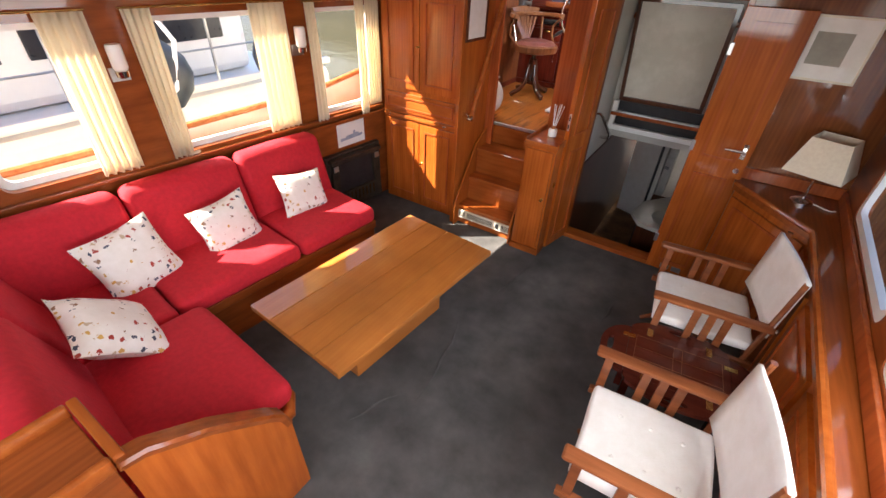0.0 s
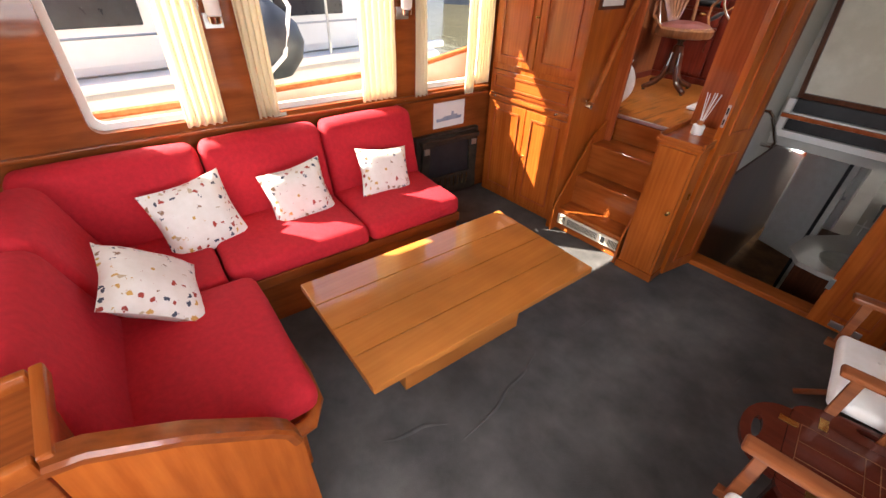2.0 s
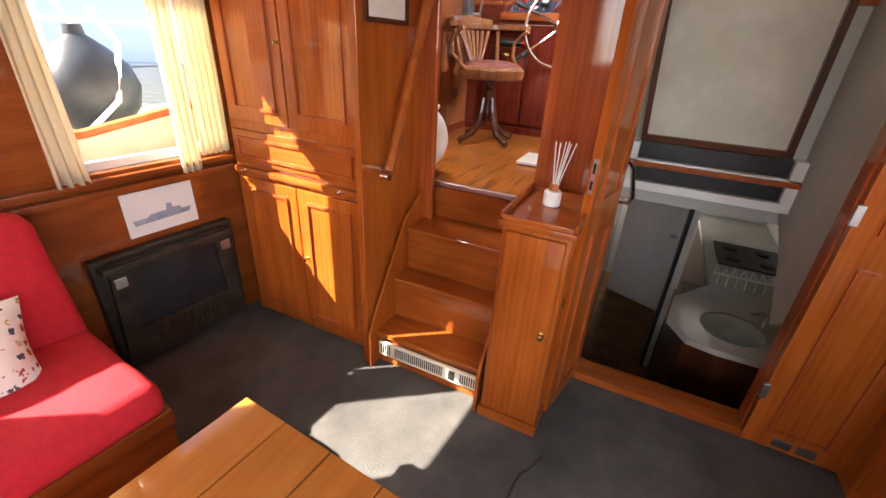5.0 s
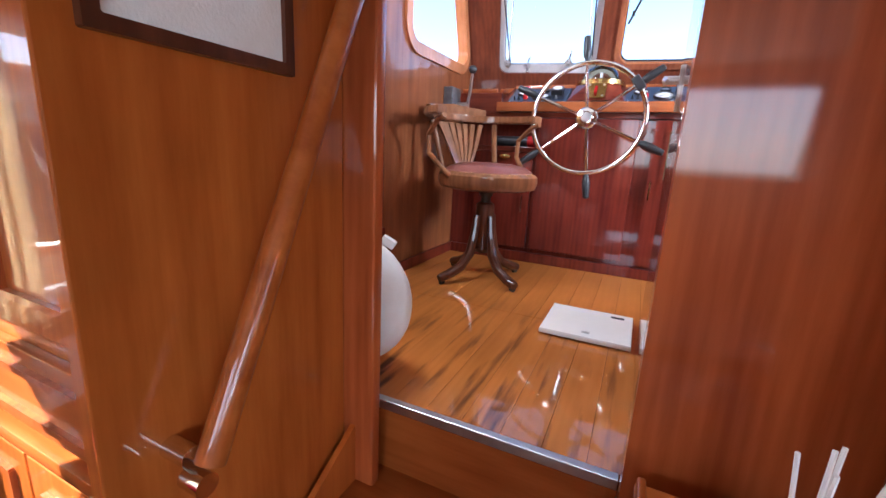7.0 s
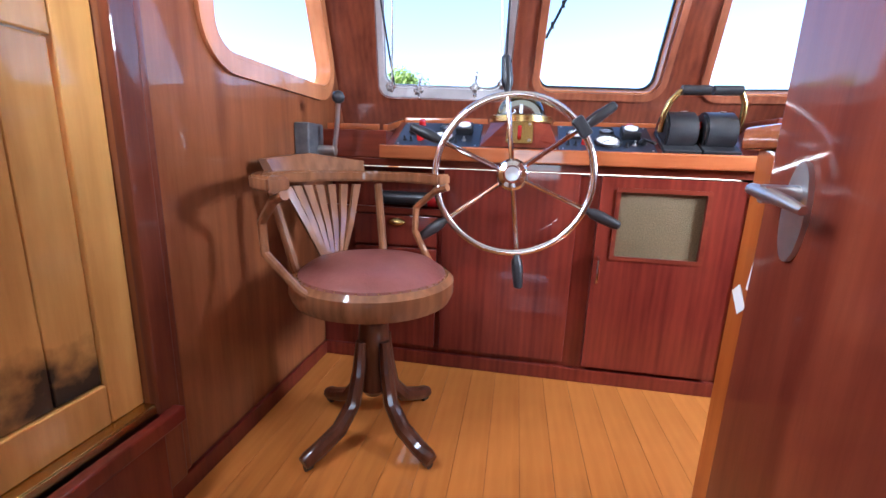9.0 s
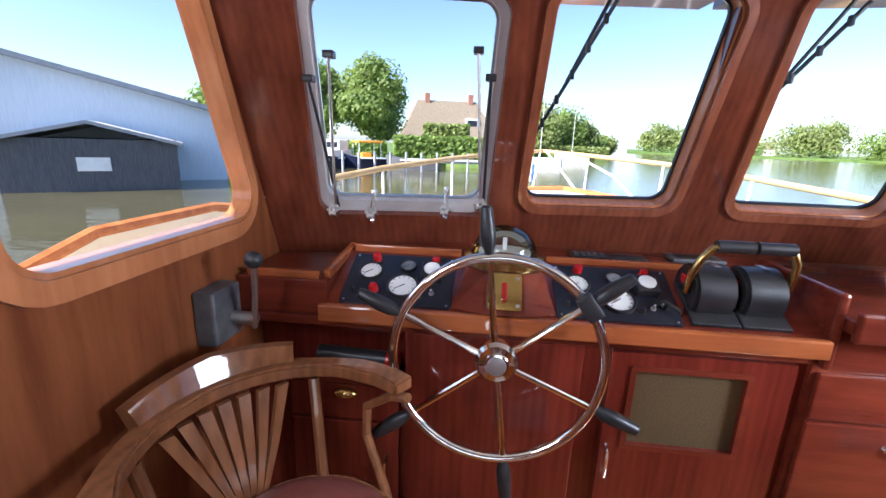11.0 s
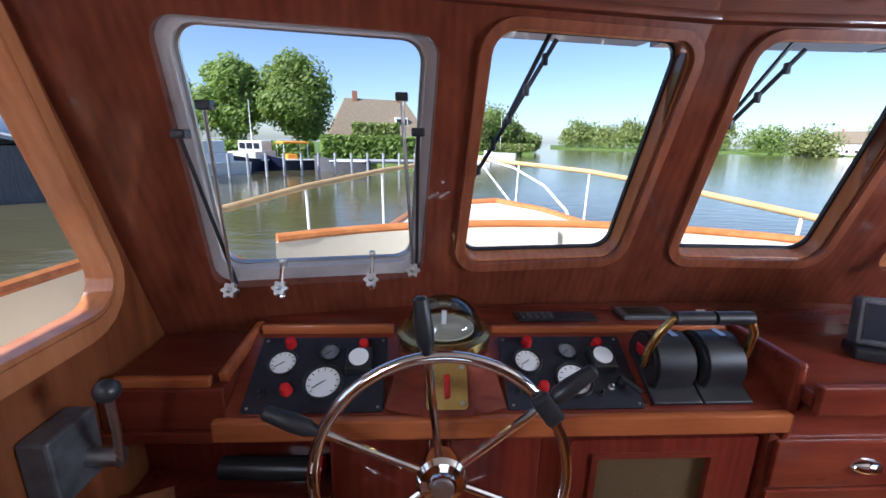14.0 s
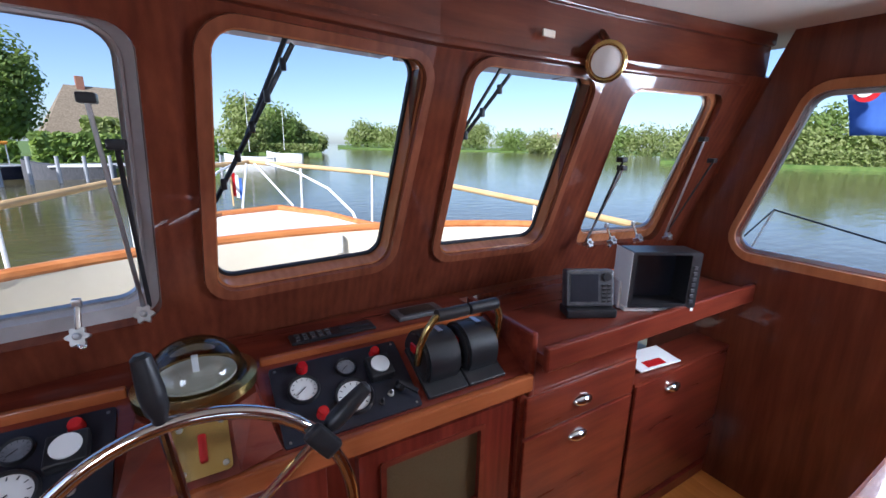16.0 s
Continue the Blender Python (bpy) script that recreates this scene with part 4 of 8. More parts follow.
for i in range(4):
    a, b = Vector((*HD[i], 0)), Vector((*HD[i + 1], 0))
    m = frame3(a, (b - a), (0, 0, 1))
    L = (b - a).length
    bm = boxes((-0.004, L + 0.004, 2.535, 2.70, -0.30, 0.0))
    bm_box(bm, -0.004, L + 0.004, 2.525, 2.545, -0.02, 0.014, bevel=0.005)
    bm_box(bm, -0.004, L + 0.004, 2.675, 2.72, -0.02, 0.018, bevel=0.006)
    solid("trim_header_%d" % (i + 1), moved(bm, m), M_HELMX, "mahogany header beam with mouldings", "trim")

# helm console
con = thing("helm_console", (0.35, 2.15, F), "red mahogany helm console with cupboards below", "console")
CF = 2.065
part("plinth", boxes((WX0, WX1, CF - 0.004, 2.2, F, F + 0.055), bevel=0.003), M_RED, con)
for r in ((0.03, 1.60, CF + 0.012, 2.2, F + 0.055, 1.60), (1.60, WX1 - 0.002, CF + 0.012, 2.2, F + 0.055, 1.46), (WX0 + 0.002, 0.03, CF + 0.012, 2.2, F + 0.055, 1.43), (WX0 + 0.002, 0.03, 2.18, 2.2, 1.43, 1.60)):
    part("carcass", boxes(r), M_RED, con)
part("drawer", boxes((-0.31, 0.015, CF - 0.006, CF + 0.012, 1.31, 1.425), bevel=0.003), M_RED, con)
part("shelf_edge", boxes((WX0 + 0.002, 0.03, CF - 0.01, CF + 0.012, 1.43, 1.455), bevel=0.003), M_REDX, con)
d1 = part("door", boxes((-0.31, 0.015, CF - 0.006, CF + 0.012, 0.90, 1.30), bevel=0.003), M_RED, con)
d2 = part("door", boxes((0.035, 0.515, CF - 0.008, CF + 0.012, 0.90, 1.605), bevel=0.003), M_RED, con)
bm = bmesh.new()
bm_slab(bm, rrect(0.585, 1.035, 0.895, 1.60, 0.004, 1), [rrect(0.648, 0.925, 1.325, 1.553, 0.004, 1)], frame3((0, CF + 0.012, 0), (1, 0, 0), (0, 0, 1)), 0.026)
d3 = part("door", bm, M_RED, con)
bm = bmesh.new()
bm_slab(bm, rrect(0.636, 0.937, 1.313, 1.565, 0.004, 1), [rrect(0.65, 0.923, 1.327, 1.551, 0.004, 1)], frame3((0, CF - 0.013, 0), (1, 0, 0), (0, 0, 1)), 0.006)
part("grille_frame", bm, M_REDX, d3)
part("grille", boxes((0.645, 0.928, CF + 0.0, CF + 0.006, 1.32, 1.556)), M_MESH, d3, "brass mesh speaker grille")
# top with the sloping instrument face
SL0, SL1 = Vector((0, 2.043, 1.674)), Vector((0, 2.239, 1.777))
slope_u = (SL1 - SL0).normalized()
PANEL = frame3((0, SL0.y, SL0.z), (1, 0, 0), slope_u)          # x along the boat's width, y up the slope, z out of the face
bm = bmesh.new()
bm_slab(bm, [(SL0.y, 1.635), (SL0.y, SL0.z), (SL1.y, SL1.z), (2.44, SL1.z), (2.44, 1.635)], [], frame3((-0.185, 0, 0), (0, 1, 0), (0, 0, 1)), 1.26)
part("top", bm, M_REDX, con)
part("front_edge", boxes((-0.20, 1.075, SL0.y - 0.024, SL0.y - 0.001, 1.634, 1.684), bevel=0.006), M_EDGE, con)
part("apron", boxes((WX0 + 0.002, 1.075, CF - 0.012, CF + 0.02, 1.607, 1.634), bevel=0.003), M_REDX, con)
part("side_shelf", boxes((WX0 + 0.002, -0.187, CF, 2.40, 1.634, 1.735), bevel=0.004), M_REDX, con)
part("back_fiddle", boxes((-0.165, 0.17, 2.243, 2.262, 1.768, 1.798), bevel=0.004), M_EDGE, con)
part("back_fiddle", boxes((0.42, 1.06, 2.243, 2.262, 1.768, 1.793), bevel=0.004), M_EDGE, con)
part("shelf_fiddle", boxes((-0.42, -0.215, CF + 0.004, CF + 0.022, 1.735, 1.758), bevel=0.004), M_EDGE, con)
part("shelf_fiddle", moved(boxes((-0.010, 0.010, 0, 0.20, 0, 0.026), bevel=0.004), Matrix.Translation((-0.198, CF + 0.03, 1.731)) @ pose(0, 0, 0, 11, 0, -5)), M_EDGE, con)
part("end_board", boxes((1.075, 1.098, CF - 0.03, 2.36, 1.60, 1.80), bevel=0.008), M_REDX, con)

# chart counter to starboard
ct = thing("chart_counter", (1.65, 2.2, F), "red mahogany counter with drawers and shell pulls", "counter")
part("worktop", boxes((1.10, WX1 - 0.002, CF - 0.06, 2.46, 1.705, 1.74), bevel=0.006), M_REDX, ct)
part("nosing", boxes((1.10, WX1 - 0.002, CF - 0.066, CF - 0.045, 1.69, 1.765), bevel=0.006), M_REDX, ct)
part("front", boxes((1.072, 1.60, CF - 0.002, CF + 0.011, 0.89, 1.705)), M_REDX, ct)
part("drawer", boxes((1.085, 1.59, CF - 0.016, CF - 0.003, 1.455, 1.585), bevel=0.004), M_REDX, ct)
part("drawer", boxes((1.085, 1.59, CF - 0.016, CF - 0.003, 0.92, 1.445), bevel=0.004), M_REDX, ct)
part("locker", boxes((1.62, WX1 - 0.004, CF - 0.012, CF + 0.0, 0.92, 1.46), bevel=0.004), M_REDX, ct)
for x, z in ((1.322, 1.515), (1.315, 1.389), (1.848, 1.399)):
    bm = bmesh.new()
    bmesh.ops.create_uvsphere(bm, u_segments=16, v_segments=8, radius=1, matrix=Matrix.Translation((x, CF - 0.014, z)) @ Matrix.Diagonal((0.042, 0.026, 0.02, 1)))
    part("shell_pull", bm, M_CHROME, ct)
solid("wall_windscreen_apron", boxes((WX0, WX1, 2.44, 2.50, 1.60, 1.76)), M_HELM, "dark mahogany panel behind the console", "wall")


# ---- things in the saloon ----
def pillow(bm, w, h, t, m, n=10, puff=0.8):
    for s in (1, -1):
        grid = []
        for i in range(n + 1):
            row = []
            for j in range(n + 1):
                u, v = 2 * i / n - 1, 2 * j / n - 1
                pinch = 1 - 0.10 * (1 - abs(u) ** 1.5) * abs(v) ** 3 
                pinch2 = 1 - 0.10 * (1 - abs(v) ** 1.5) * abs(u) ** 3
                z = s * t * ((1 - u ** 4) * (1 - v ** 4)) ** puff
                z += 0.006 * noise.noise(Vector((u * 2.2 + t * 31, v * 2.2 + w * 17, s * 3)))
                row.append(bm.verts.new(m @ Vector((u * w / 2 * pinch2, v * h / 2 * pinch, z if (abs(u) < 1 and abs(v) < 1) else 0))))
            grid.append(row)
        for i in range(n):
            for j in range(n):
                q = (grid[i][j], grid[i + 1][j], grid[i + 1][j + 1], grid[i][j + 1])
                bm.faces.new(q if s > 0 else q[::-1])
    bmesh.ops.remove_doubles(bm, verts=bm.verts[:], dist=0.0005)


def soft_box(x0, x1, y0, y1, z0, z1, r=0.05, crown=0.02, lean=0.0):
    """A stuffed cushion block: rounded edges and a slightly domed top."""
    bm = bmesh.new()
    bm_box(bm, x0, x1, y0, y1, z0, z1, bevel=r, seg=4)
    bmesh.ops.subdivide_edges(bm, edges=[e for e in bm.edges if e.calc_length() > 0.12], cuts=4, use_grid_fill=True)
    cx, cy = (x0 + x1) / 2, (y0 + y1) / 2
    for v in bm.verts:
        u, w = 2 * (v.co.x - cx) / (x1 - x0), 2 * (v.co.y - cy) / (y1 - y0)
        if v.co.z > (z0 + z1) / 2:
            v.co.z += crown * max(0, 1 - u * u) * max(0, 1 - w * w)
        v.co += Vector((1, 1, 0.5)) * 0.006 * noise.noise(v.co * 5)
        v.co.x += lean * (v.co.z - z0)
    return bm


sofa = thing("corner_sofa", (-0.5, -1.6, 0), "L-shaped red upholstered sofa on a mahogany base", "sofa")
SF = 0.775                                           # seat front, from the port side
part("base", moved(boxes((0.02, SF - 0.03, -2.95, -0.74, 0.0, 0.26), (0.02, SF - 0.012, -2.2, -0.735, 0.26, 0.325), bevel=0.006), PORT), M_CABY, sofa)
part("return_base", moved(boxes((SF - 0.03, 1.64, -2.90, -2.17, 0.0, 0.27), (SF - 0.012, 1.655, -2.90, -2.13, 0.27, 0.325), bevel=0.006), PORT), M_CABX, sofa)
for y0, y1 in ((-1.405, -0.745), (-2.19, -1.415)):
    part("seat_cushion", moved(soft_box(0.20, SF + 0.01, y0, y1, 0.325, 0.455, 0.045, 0.02), PORT), M_FABRIC, sofa)
part("seat_cushion", moved(soft_box(0.22, 0.83, -2.80, -2.20, 0.325, 0.455, 0.045, 0.015), PORT), M_FABRIC, sofa)
part("seat_cushion", moved(soft_box(0.84, 1.66, -2.80, -2.09, 0.325, 0.462, 0.055, 0.02), PORT), M_FABRIC, sofa)
for y0, y1 in ((-1.40, -0.745), (-2.095, -1.41), (-2.90, -2.105)):
    part("back_cushion", moved(soft_box(0.17, 0.33, y0, y1, 0.33, 0.87, 0.055, 0.01, lean=-0.27), PORT), M_FABRIC, sofa)
for x0, x1 in ((0.28, 0.83), (0.835, 1.60)):
    bm = soft_box(x0, x1, -0.08, 0.08, 0.36, 0.88, 0.06, 0.01)
    for v in bm.verts:
        v.co.y += -2.68 - 0.30 * (v.co.z - 0.36)
    part("back_cushion", moved(bm, PORT), M_FABRIC, sofa)
ARM = [(-2.83, 0.905), (-2.765, 0.888), (-2.60, 0.775), (-2.42, 0.610), (-2.375, 0.555), (-2.355, 0.49)]
bm = bmesh.new()
bm_slab(bm, [(-2.83, 0.0), (-2.345, 0.0)] + [(y, z - 0.03) for y, z in ARM[::-1]], [], frame3((0.703, 0, 0), (0, 1, 0), (0, 0, 1)), 0.032)
ap = part("arm_panel", bm, M_CAB, sofa)
bm = bmesh.new()
rings = []
for k, (y, z) in enumerate(ARM):
    q0, q1 = Vector(ARM[max(k - 1, 0)]), Vector(ARM[min(k + 1, len(ARM) - 1)])
    d_ = (q1 - q0).normalized()
    n_ = Vector((-d_.y, d_.x))
    ring = []
    for sx, sn in ((-0.030, -0.030), (0.030, -0.030), (0.034, -0.010), (0.026, 0.0), (-0.026, 0.0), (-0.034, -0.010)):
        ring.append(bm.verts.new((0.719 + sx, y + n_.x * sn, z + n_.y * sn)))
    rings.append(ring)
for a, b in zip(rings, rings[1:]):
    for k in range(6):
        bm.faces.new((a[k], a[(k + 1) % 6], b[(k + 1) % 6], b[k]))
bm.faces.new(rings[0])
bm.faces.new(rings[-1][::-1])
part("arm_cap", bm, M_CABY, sofa)
part("front_nosing", moved(tubes(([(SF + 0.02, -2.13, 0.315), (1.45, -2.09, 0.315), (1.60, -2.10, 0.315), (1.675, -2.15, 0.315), (1.69, -2.26, 0.315)], 0.030), seg=12), PORT), M_CABX, sofa)

trayb = thing("side_shelf", (0.58, -3.0, 0), "mahogany corner ledge with a raised fiddle", "shelf")
bm = boxes((0.435, 0.72, -3.25, -2.842, 0.0, 0.875), bevel=0.004)
part("body", bm, M_CABY, trayb)
part("fiddle", boxes((0.698, 0.728, -3.25, -2.838, 0.86, 0.912), (0.428, 0.458, -3.25, -2.838, 0.86, 0.912), (0.428, 0.728, -2.836, -2.806, 0.86, 0.912), bevel=0.008), M_CABX, trayb)

def lying(c, u, v):
    """A cushion's place: centre, direction of its lower edge, direction up its face."""
    u, v = Vector(u).normalized(), Vector(v)
    return frame3(c, u, v - u * v.dot(u))


DG, DN = Vector((0.396, 0.256, -0.308)).normalized(), Vector((0.183, 0.604, 0.735)).normalized()
for w, h, m in (
    (0.40, 0.40, lying((-0.686, -2.24, 0.580), (-0.03, 0.39, 0.04), (-0.185, -0.09, 0.335))),
    (0.38, 0.345, lying((-0.632, -1.706, 0.570), (-0.005, 0.37, 0.03), (-0.115, -0.053, 0.288))),
    (0.375, 0.32, lying((-0.606, -1.118, 0.565), (0.04, 0.388, -0.054), (-0.145, 0.056, 0.254))),
    (0.41, 0.41, lying((-0.215, -2.545, 0.590), DG + DN.cross(DG), DN.cross(DG) - DG)),
):
    bm = bmesh.new()
    pillow(bm, w, h, 0.075, Matrix())
    ob = tagged(new("throw_pillow", finish("throw_pillow", bm, M_PRINT, 60)), "cream throw pillow printed with small sailing boats", "pillow", "pillows on the sofa")
    ob.matrix_world = m

# low table
TB = Matrix.Translation((0.377, -1.382, 0)) @ pose(0, 0, 0, 0, 0, -4.2)
tab = thing("coffee_table", (0.377, -1.382, 0), "low honey oak table of four glossy planks", "table")
for k in range(4):
    x0 = -0.365 + k * 0.1825
    ob = part("plank", moved(boxes((x0, x0 + 0.1785, -0.655, 0.655, 0.388, 0.425), bevel=0.004), TB), M_TABLE, tab)
part("pedestal", moved(boxes((-0.17, 0.17, -0.40, 0.36, 0.0, 0.385), bevel=0.004), TB), M_TABLE, tab)
for y in (-0.5, 0.44):
    part("batten", moved(boxes((-0.33, 0.33, y, y + 0.06, 0.355, 0.387), bevel=0.003), TB), M_TABLE, tab)

# gas heater
hf = thing("gas_heater", (-0.9, -0.3, 0), "black and brass gas fire with a dark glass front", "heater")
part("casing", moved(boxes((0.0, 0.05, -0.62, 0.01, 0.02, 0.585), bevel=0.008), PORT), M_IRON, hf)
bm = bmesh.new()
bm_slab(bm, [(-0.60, 0.05), (-0.01, 0.05), (-0.05, 0.565), (-0.57, 0.565)], [[(-0.52, 0.22), (-0.09, 0.22), (-0.11, 0.50), (-0.50, 0.50)]], PORT @ frame3((0.05, 0, 0), (0, 1, 0), (0, 0, 1)), 0.03)
part("surround", bm, M_IRON, hf)
part("hood", moved(boxes((0.04, 0.105, -0.60, -0.02, 0.52, 0.56), bevel=0.01), PORT), M_IRON, hf)
part("glass", moved(boxes((0.05, 0.056, -0.53, -0.08, 0.21, 0.51)), PORT), M_BLACK, hf)
for k in range(16):
    y = -0.47 + k * 0.023
    part("grate_bar", moved(boxes((0.078, 0.086, y, y + 0.009, 0.11, 0.20), bevel=0.001), PORT), M_BRASS if k % 2 else M_IRON, hf)
for y in (-0.545, -0.065):
    part("corner_boss", moved(boxes((0.08, 0.094, y - 0.025, y + 0.025, 0.45, 0.50), bevel=0.005), PORT), M_STEEL, hf)


# curtains: pleated cloth hanging before the windows
def curtain(y0, y1, z0, z1, pleats, label, gather=0.0, flare=0.0):
    bm = bmesh.new()
    n, rows = pleats * 8, 12
    grid = []
    for j in range(rows + 1):
        s = j / rows
        z = z1 + (z0 - z1) * s
        row = []
        for i in range(n + 1):
            u = i / n
            w = (y1 - y0)
            y = y0 + w * u + gather * s * (1 - u) + flare * s * u
            x = 0.035 + 0.016 * math.sin(u * pleats * 2 * math.pi + 0.6 * math.sin(s * 3)) * (0.6 + 0.6 * s) + 0.006 * noise.noise(Vector((y * 9, z * 4, 1)))
            row.append(bm.verts.new((x, y, z)))
        grid.append(row)
    for j in range(rows):
        for i in range(n):
            bm.faces.new((grid[j][i], grid[j][i + 1], grid[j + 1][i + 1], grid[j + 1][i]))
    ob = tagged(new("curtain", finish("curtain", moved(bm, PORT), M_CURTAIN, 80)), label, "curtain", "saloon curtains")
    so = ob.modifiers.new("cloth", "SOLIDIFY")
    so.thickness = 0.003
    return ob


M_CURTAIN.node_tree.nodes["Principled BSDF"].inputs["Transmission Weight"].default_value = 0.0
_n, _l = M_CURTAIN.node_tree.nodes, M_CURTAIN.node_tree.links
_tr = _n.new("ShaderNodeBsdfTranslucent")
_tr.inputs["Color"].default_value = (0.90, 0.82, 0.64, 1)
_mx = _n.new("ShaderNodeMixShader")
_mx.inputs["Fac"].default_value = 0.55
_l.new(_n["Principled BSDF"].outputs["BSDF"], _mx.inputs[1])
_l.new(_tr.outputs["BSDF"], _mx.inputs[2])
_l.new(_mx.outputs["Shader"], _n["Material Output"].inputs["Surface"])

curtain(-2.10, -1.90, 0.93, 1.74, 5, "cream cotton curtain drawn to the window's edge")
curtain(-1.74, -1.60, 0.92, 1.74, 4, "cream cotton curtain bunched beside the post", gather=0.02)
curtain(-1.04, -0.78, 0.92, 1.74, 6, "cream cotton curtain lit by the sun")
curtain(-0.62, -0.535, 0.90, 1.73, 3, "narrow cream cotton curtain", flare=0.02)
curtain(-0.16, -0.07, 0.865, 1.73, 3, "cream cotton curtain hanging below the sill")
curtain(-0.06, 0.085, 0.93, 1.73, 5, "cream cotton curtain beside the cupboard")
for a, b, c, d in PWIN:
    bm = tubes(([PORT @ Vector((0.03, a - 0.05, d + 0.045)), PORT @ Vector((0.03, b + 0.05, d + 0.045))], 0.006))
    tagged(new("curtain_rod", finish("curtain_rod", bm, M_BRASS)), "thin brass curtain rod above the window", "curtain rod", "curtain rods")

# wall lamps
def sconce(y, z):
    s = thing("wall_lamp", PORT @ Vector((0.0, y, z)), "wall lamp with frosted glass cylinder on a chrome plate", "lamp", "saloon wall lamps")
    part("plate", moved(boxes((0.0, 0.012, y - 0.045, y + 0.045, z - 0.075, z - 0.005), bevel=0.002), PORT), M_STEEL, s)
    bm = bmesh.new()
    bm_cyl(bm, (0.01, y, z - 0.03), (0.06, y, z - 0.03), 0.008)
    bm_lathe(bm, [(0.02, -0.05), (0.03, -0.045), (0.034, -0.015)], Matrix.Translation((0.06, y, z)), 18)
    part("holder", moved(bm, PORT), M_CHROME, s)
    bm = bmesh.new()
    bm_lathe(bm, [(0.028, -0.012), (0.036, 0.0), (0.037, 0.10), (0.034, 0.115), (0.028, 0.113)], Matrix.Translation((0.06, y, z)), 20)
    part("glass", moved(bm, PORT), M_FROST, s)


sconce(-1.835, 1.475)
sconce(-0.70, 1.475)
# small plates on the wall
tagged(new("name_plate", finish("name_plate", moved(boxes((0, 0.006, -1.63, -1.55, 0.905, 0.925), bevel=0.002), PORT), M_IVORY)), "small ivory name plate below the window", "plate")

# ship print without a frame
sp = thing("ship_print", PORT @ Vector((0.005, -0.28, 0.62)), "unframed print of a ship on pale card", "picture")
part("card", moved(boxes((0.0, 0.006, -0.43, -0.125, 0.615, 0.815), bevel=0.001), PORT), M_WHITE, sp)
bm = bmesh.new()
bm_slab(bm, [(-0.40, 0.665), (-0.16, 0.672), (-0.15, 0.695), (-0.19, 0.694), (-0.20, 0.71), (-0.23, 0.71), (-0.235, 0.735), (-0.255, 0.735), (-0.26, 0.705), (-0.33, 0.703), (-0.345, 0.69), (-0.405, 0.69)], [], PORT @ frame3((0.0062, 0, 0), (0, 1, 0), (0, 0, 1)), 0.0008)
part("drawing", bm, material("blue grey ink", (0.22, 0.27, 0.36), 0.8, second=(0.34, 0.38, 0.46), noise_scale=18), sp)

# starboard sideboard with a slanted end
sb = thing("sideboard", (2.6, -1.5, 0), "long mahogany sideboard with panelled doors and a slanted end", "sideboard")
P0, P1, P2 = Vector((1.995, 0.29, 0)), Vector((2.385, -0.17, 0)), Vector((2.285, -3.6, 0))
bm = bmesh.new()
bm_slab(bm, [(P0.x, P0.y), (P1.x, P1.y), (P2.x, P2.y), (2.345, -3.6), (2.548, 0.44), (P0.x, 0.44)], [], frame3((0, 0, 0.0), (1, 0, 0), (0, 1, 0)), 0.845)
part("body", bm, M_CAB, sb)
bm = bmesh.new()
bm_slab(bm, [(P0.x - 0.02, P0.y - 0.01), (P1.x - 0.02, P1.y - 0.015), (P2.x - 0.02, P2.y), (2.347, -3.6), (2.549, 0.445), (P0.x - 0.02, 0.445)], [], frame3((0, 0, 0.846), (1, 0, 0), (0, 1, 0)), 0.03)
part("top", bm, M_CABY, sb)
part("fiddle", tubes(([(P0.x - 0.01, P0.y, 0.882), (P1.x - 0.01, P1.y, 0.882), (P2.x - 0.01, P2.y, 0.882)], 0.017), seg=8), M_CABX, sb)


def side_panel(a, b, z0, z1, name="door"):
    u = (b - a)
    m = frame3(a, u, (0, 0, 1))
    out = -1 if (m.to_3x3() @ Vector((0, 0, 1))).x > 0 else 1
    L = u.length
    bm = bmesh.new()
    bm_slab(bm, rrect(0.015, L - 0.015, z0, z1, 0.003, 1), [], m, 0.018 * out)
    d = part(name, bm, M_CAB, sb)
    bm = bmesh.new()
    bm_slab(bm, rrect(0.07, L - 0.07, z0 + 0.05, z1 - 0.05, 0.003, 1), [rrect(0.085, L - 0.085, z0 + 0.065, z1 - 0.065, 0.003, 1)], m @ Matrix.Translation((0, 0, 0.018 * out)), 0.008 * out)
    part("moulding", bm, M_POST, d)
    return d, m, out, L


side_panel(P0, P1, 0.06, 0.80, "end_panel")
N = 6
for k in range(N):
    a, b = P1.lerp(P2, (k + 0.02) / N), P1.lerp(P2, (k + 0.98) / N)
    d, m, out, L = side_panel(a, b, 0.06, 0.80)
    p = m @ Vector((L - 0.05, 0.55, 0.02 * out))
    knob(d, p.x, p.y, p.z, 0.016, M_CHROME, (-1, 0, 0))
solid("trim_sideboard_rail", boxes((1.99, 2.545, 0.42, 0.45, 0.88, 0.955), bevel=0.004), M_POST, "mahogany splash rail behind the sideboard", "trim")

solid("trim_starboard_rail", moved(boxes((-0.022, -0.001, -3.6, 0.40, 0.88, 0.95), bevel=0.004), STBD), M_POST, "mahogany splash rail below the starboard windows", "trim")

# table lamp
LX, LY, LZ = 2.335, 0.25, 0.877
lamp = thing("table_lamp", (LX, LY, LZ), "table lamp with square cream shade and chrome foot", "lamp")
bm = bmesh.new()
bm_lathe(bm, [(0.058, 0), (0.058, 0.012), (0.05, 0.02), (0.012, 0.03), (0.008, 0.04), (0.007, 0.22)], Matrix.Translation((LX, LY, LZ)), 28)
part("foot", bm, M_CHROME, lamp)
bm = bmesh.new()
ring = []
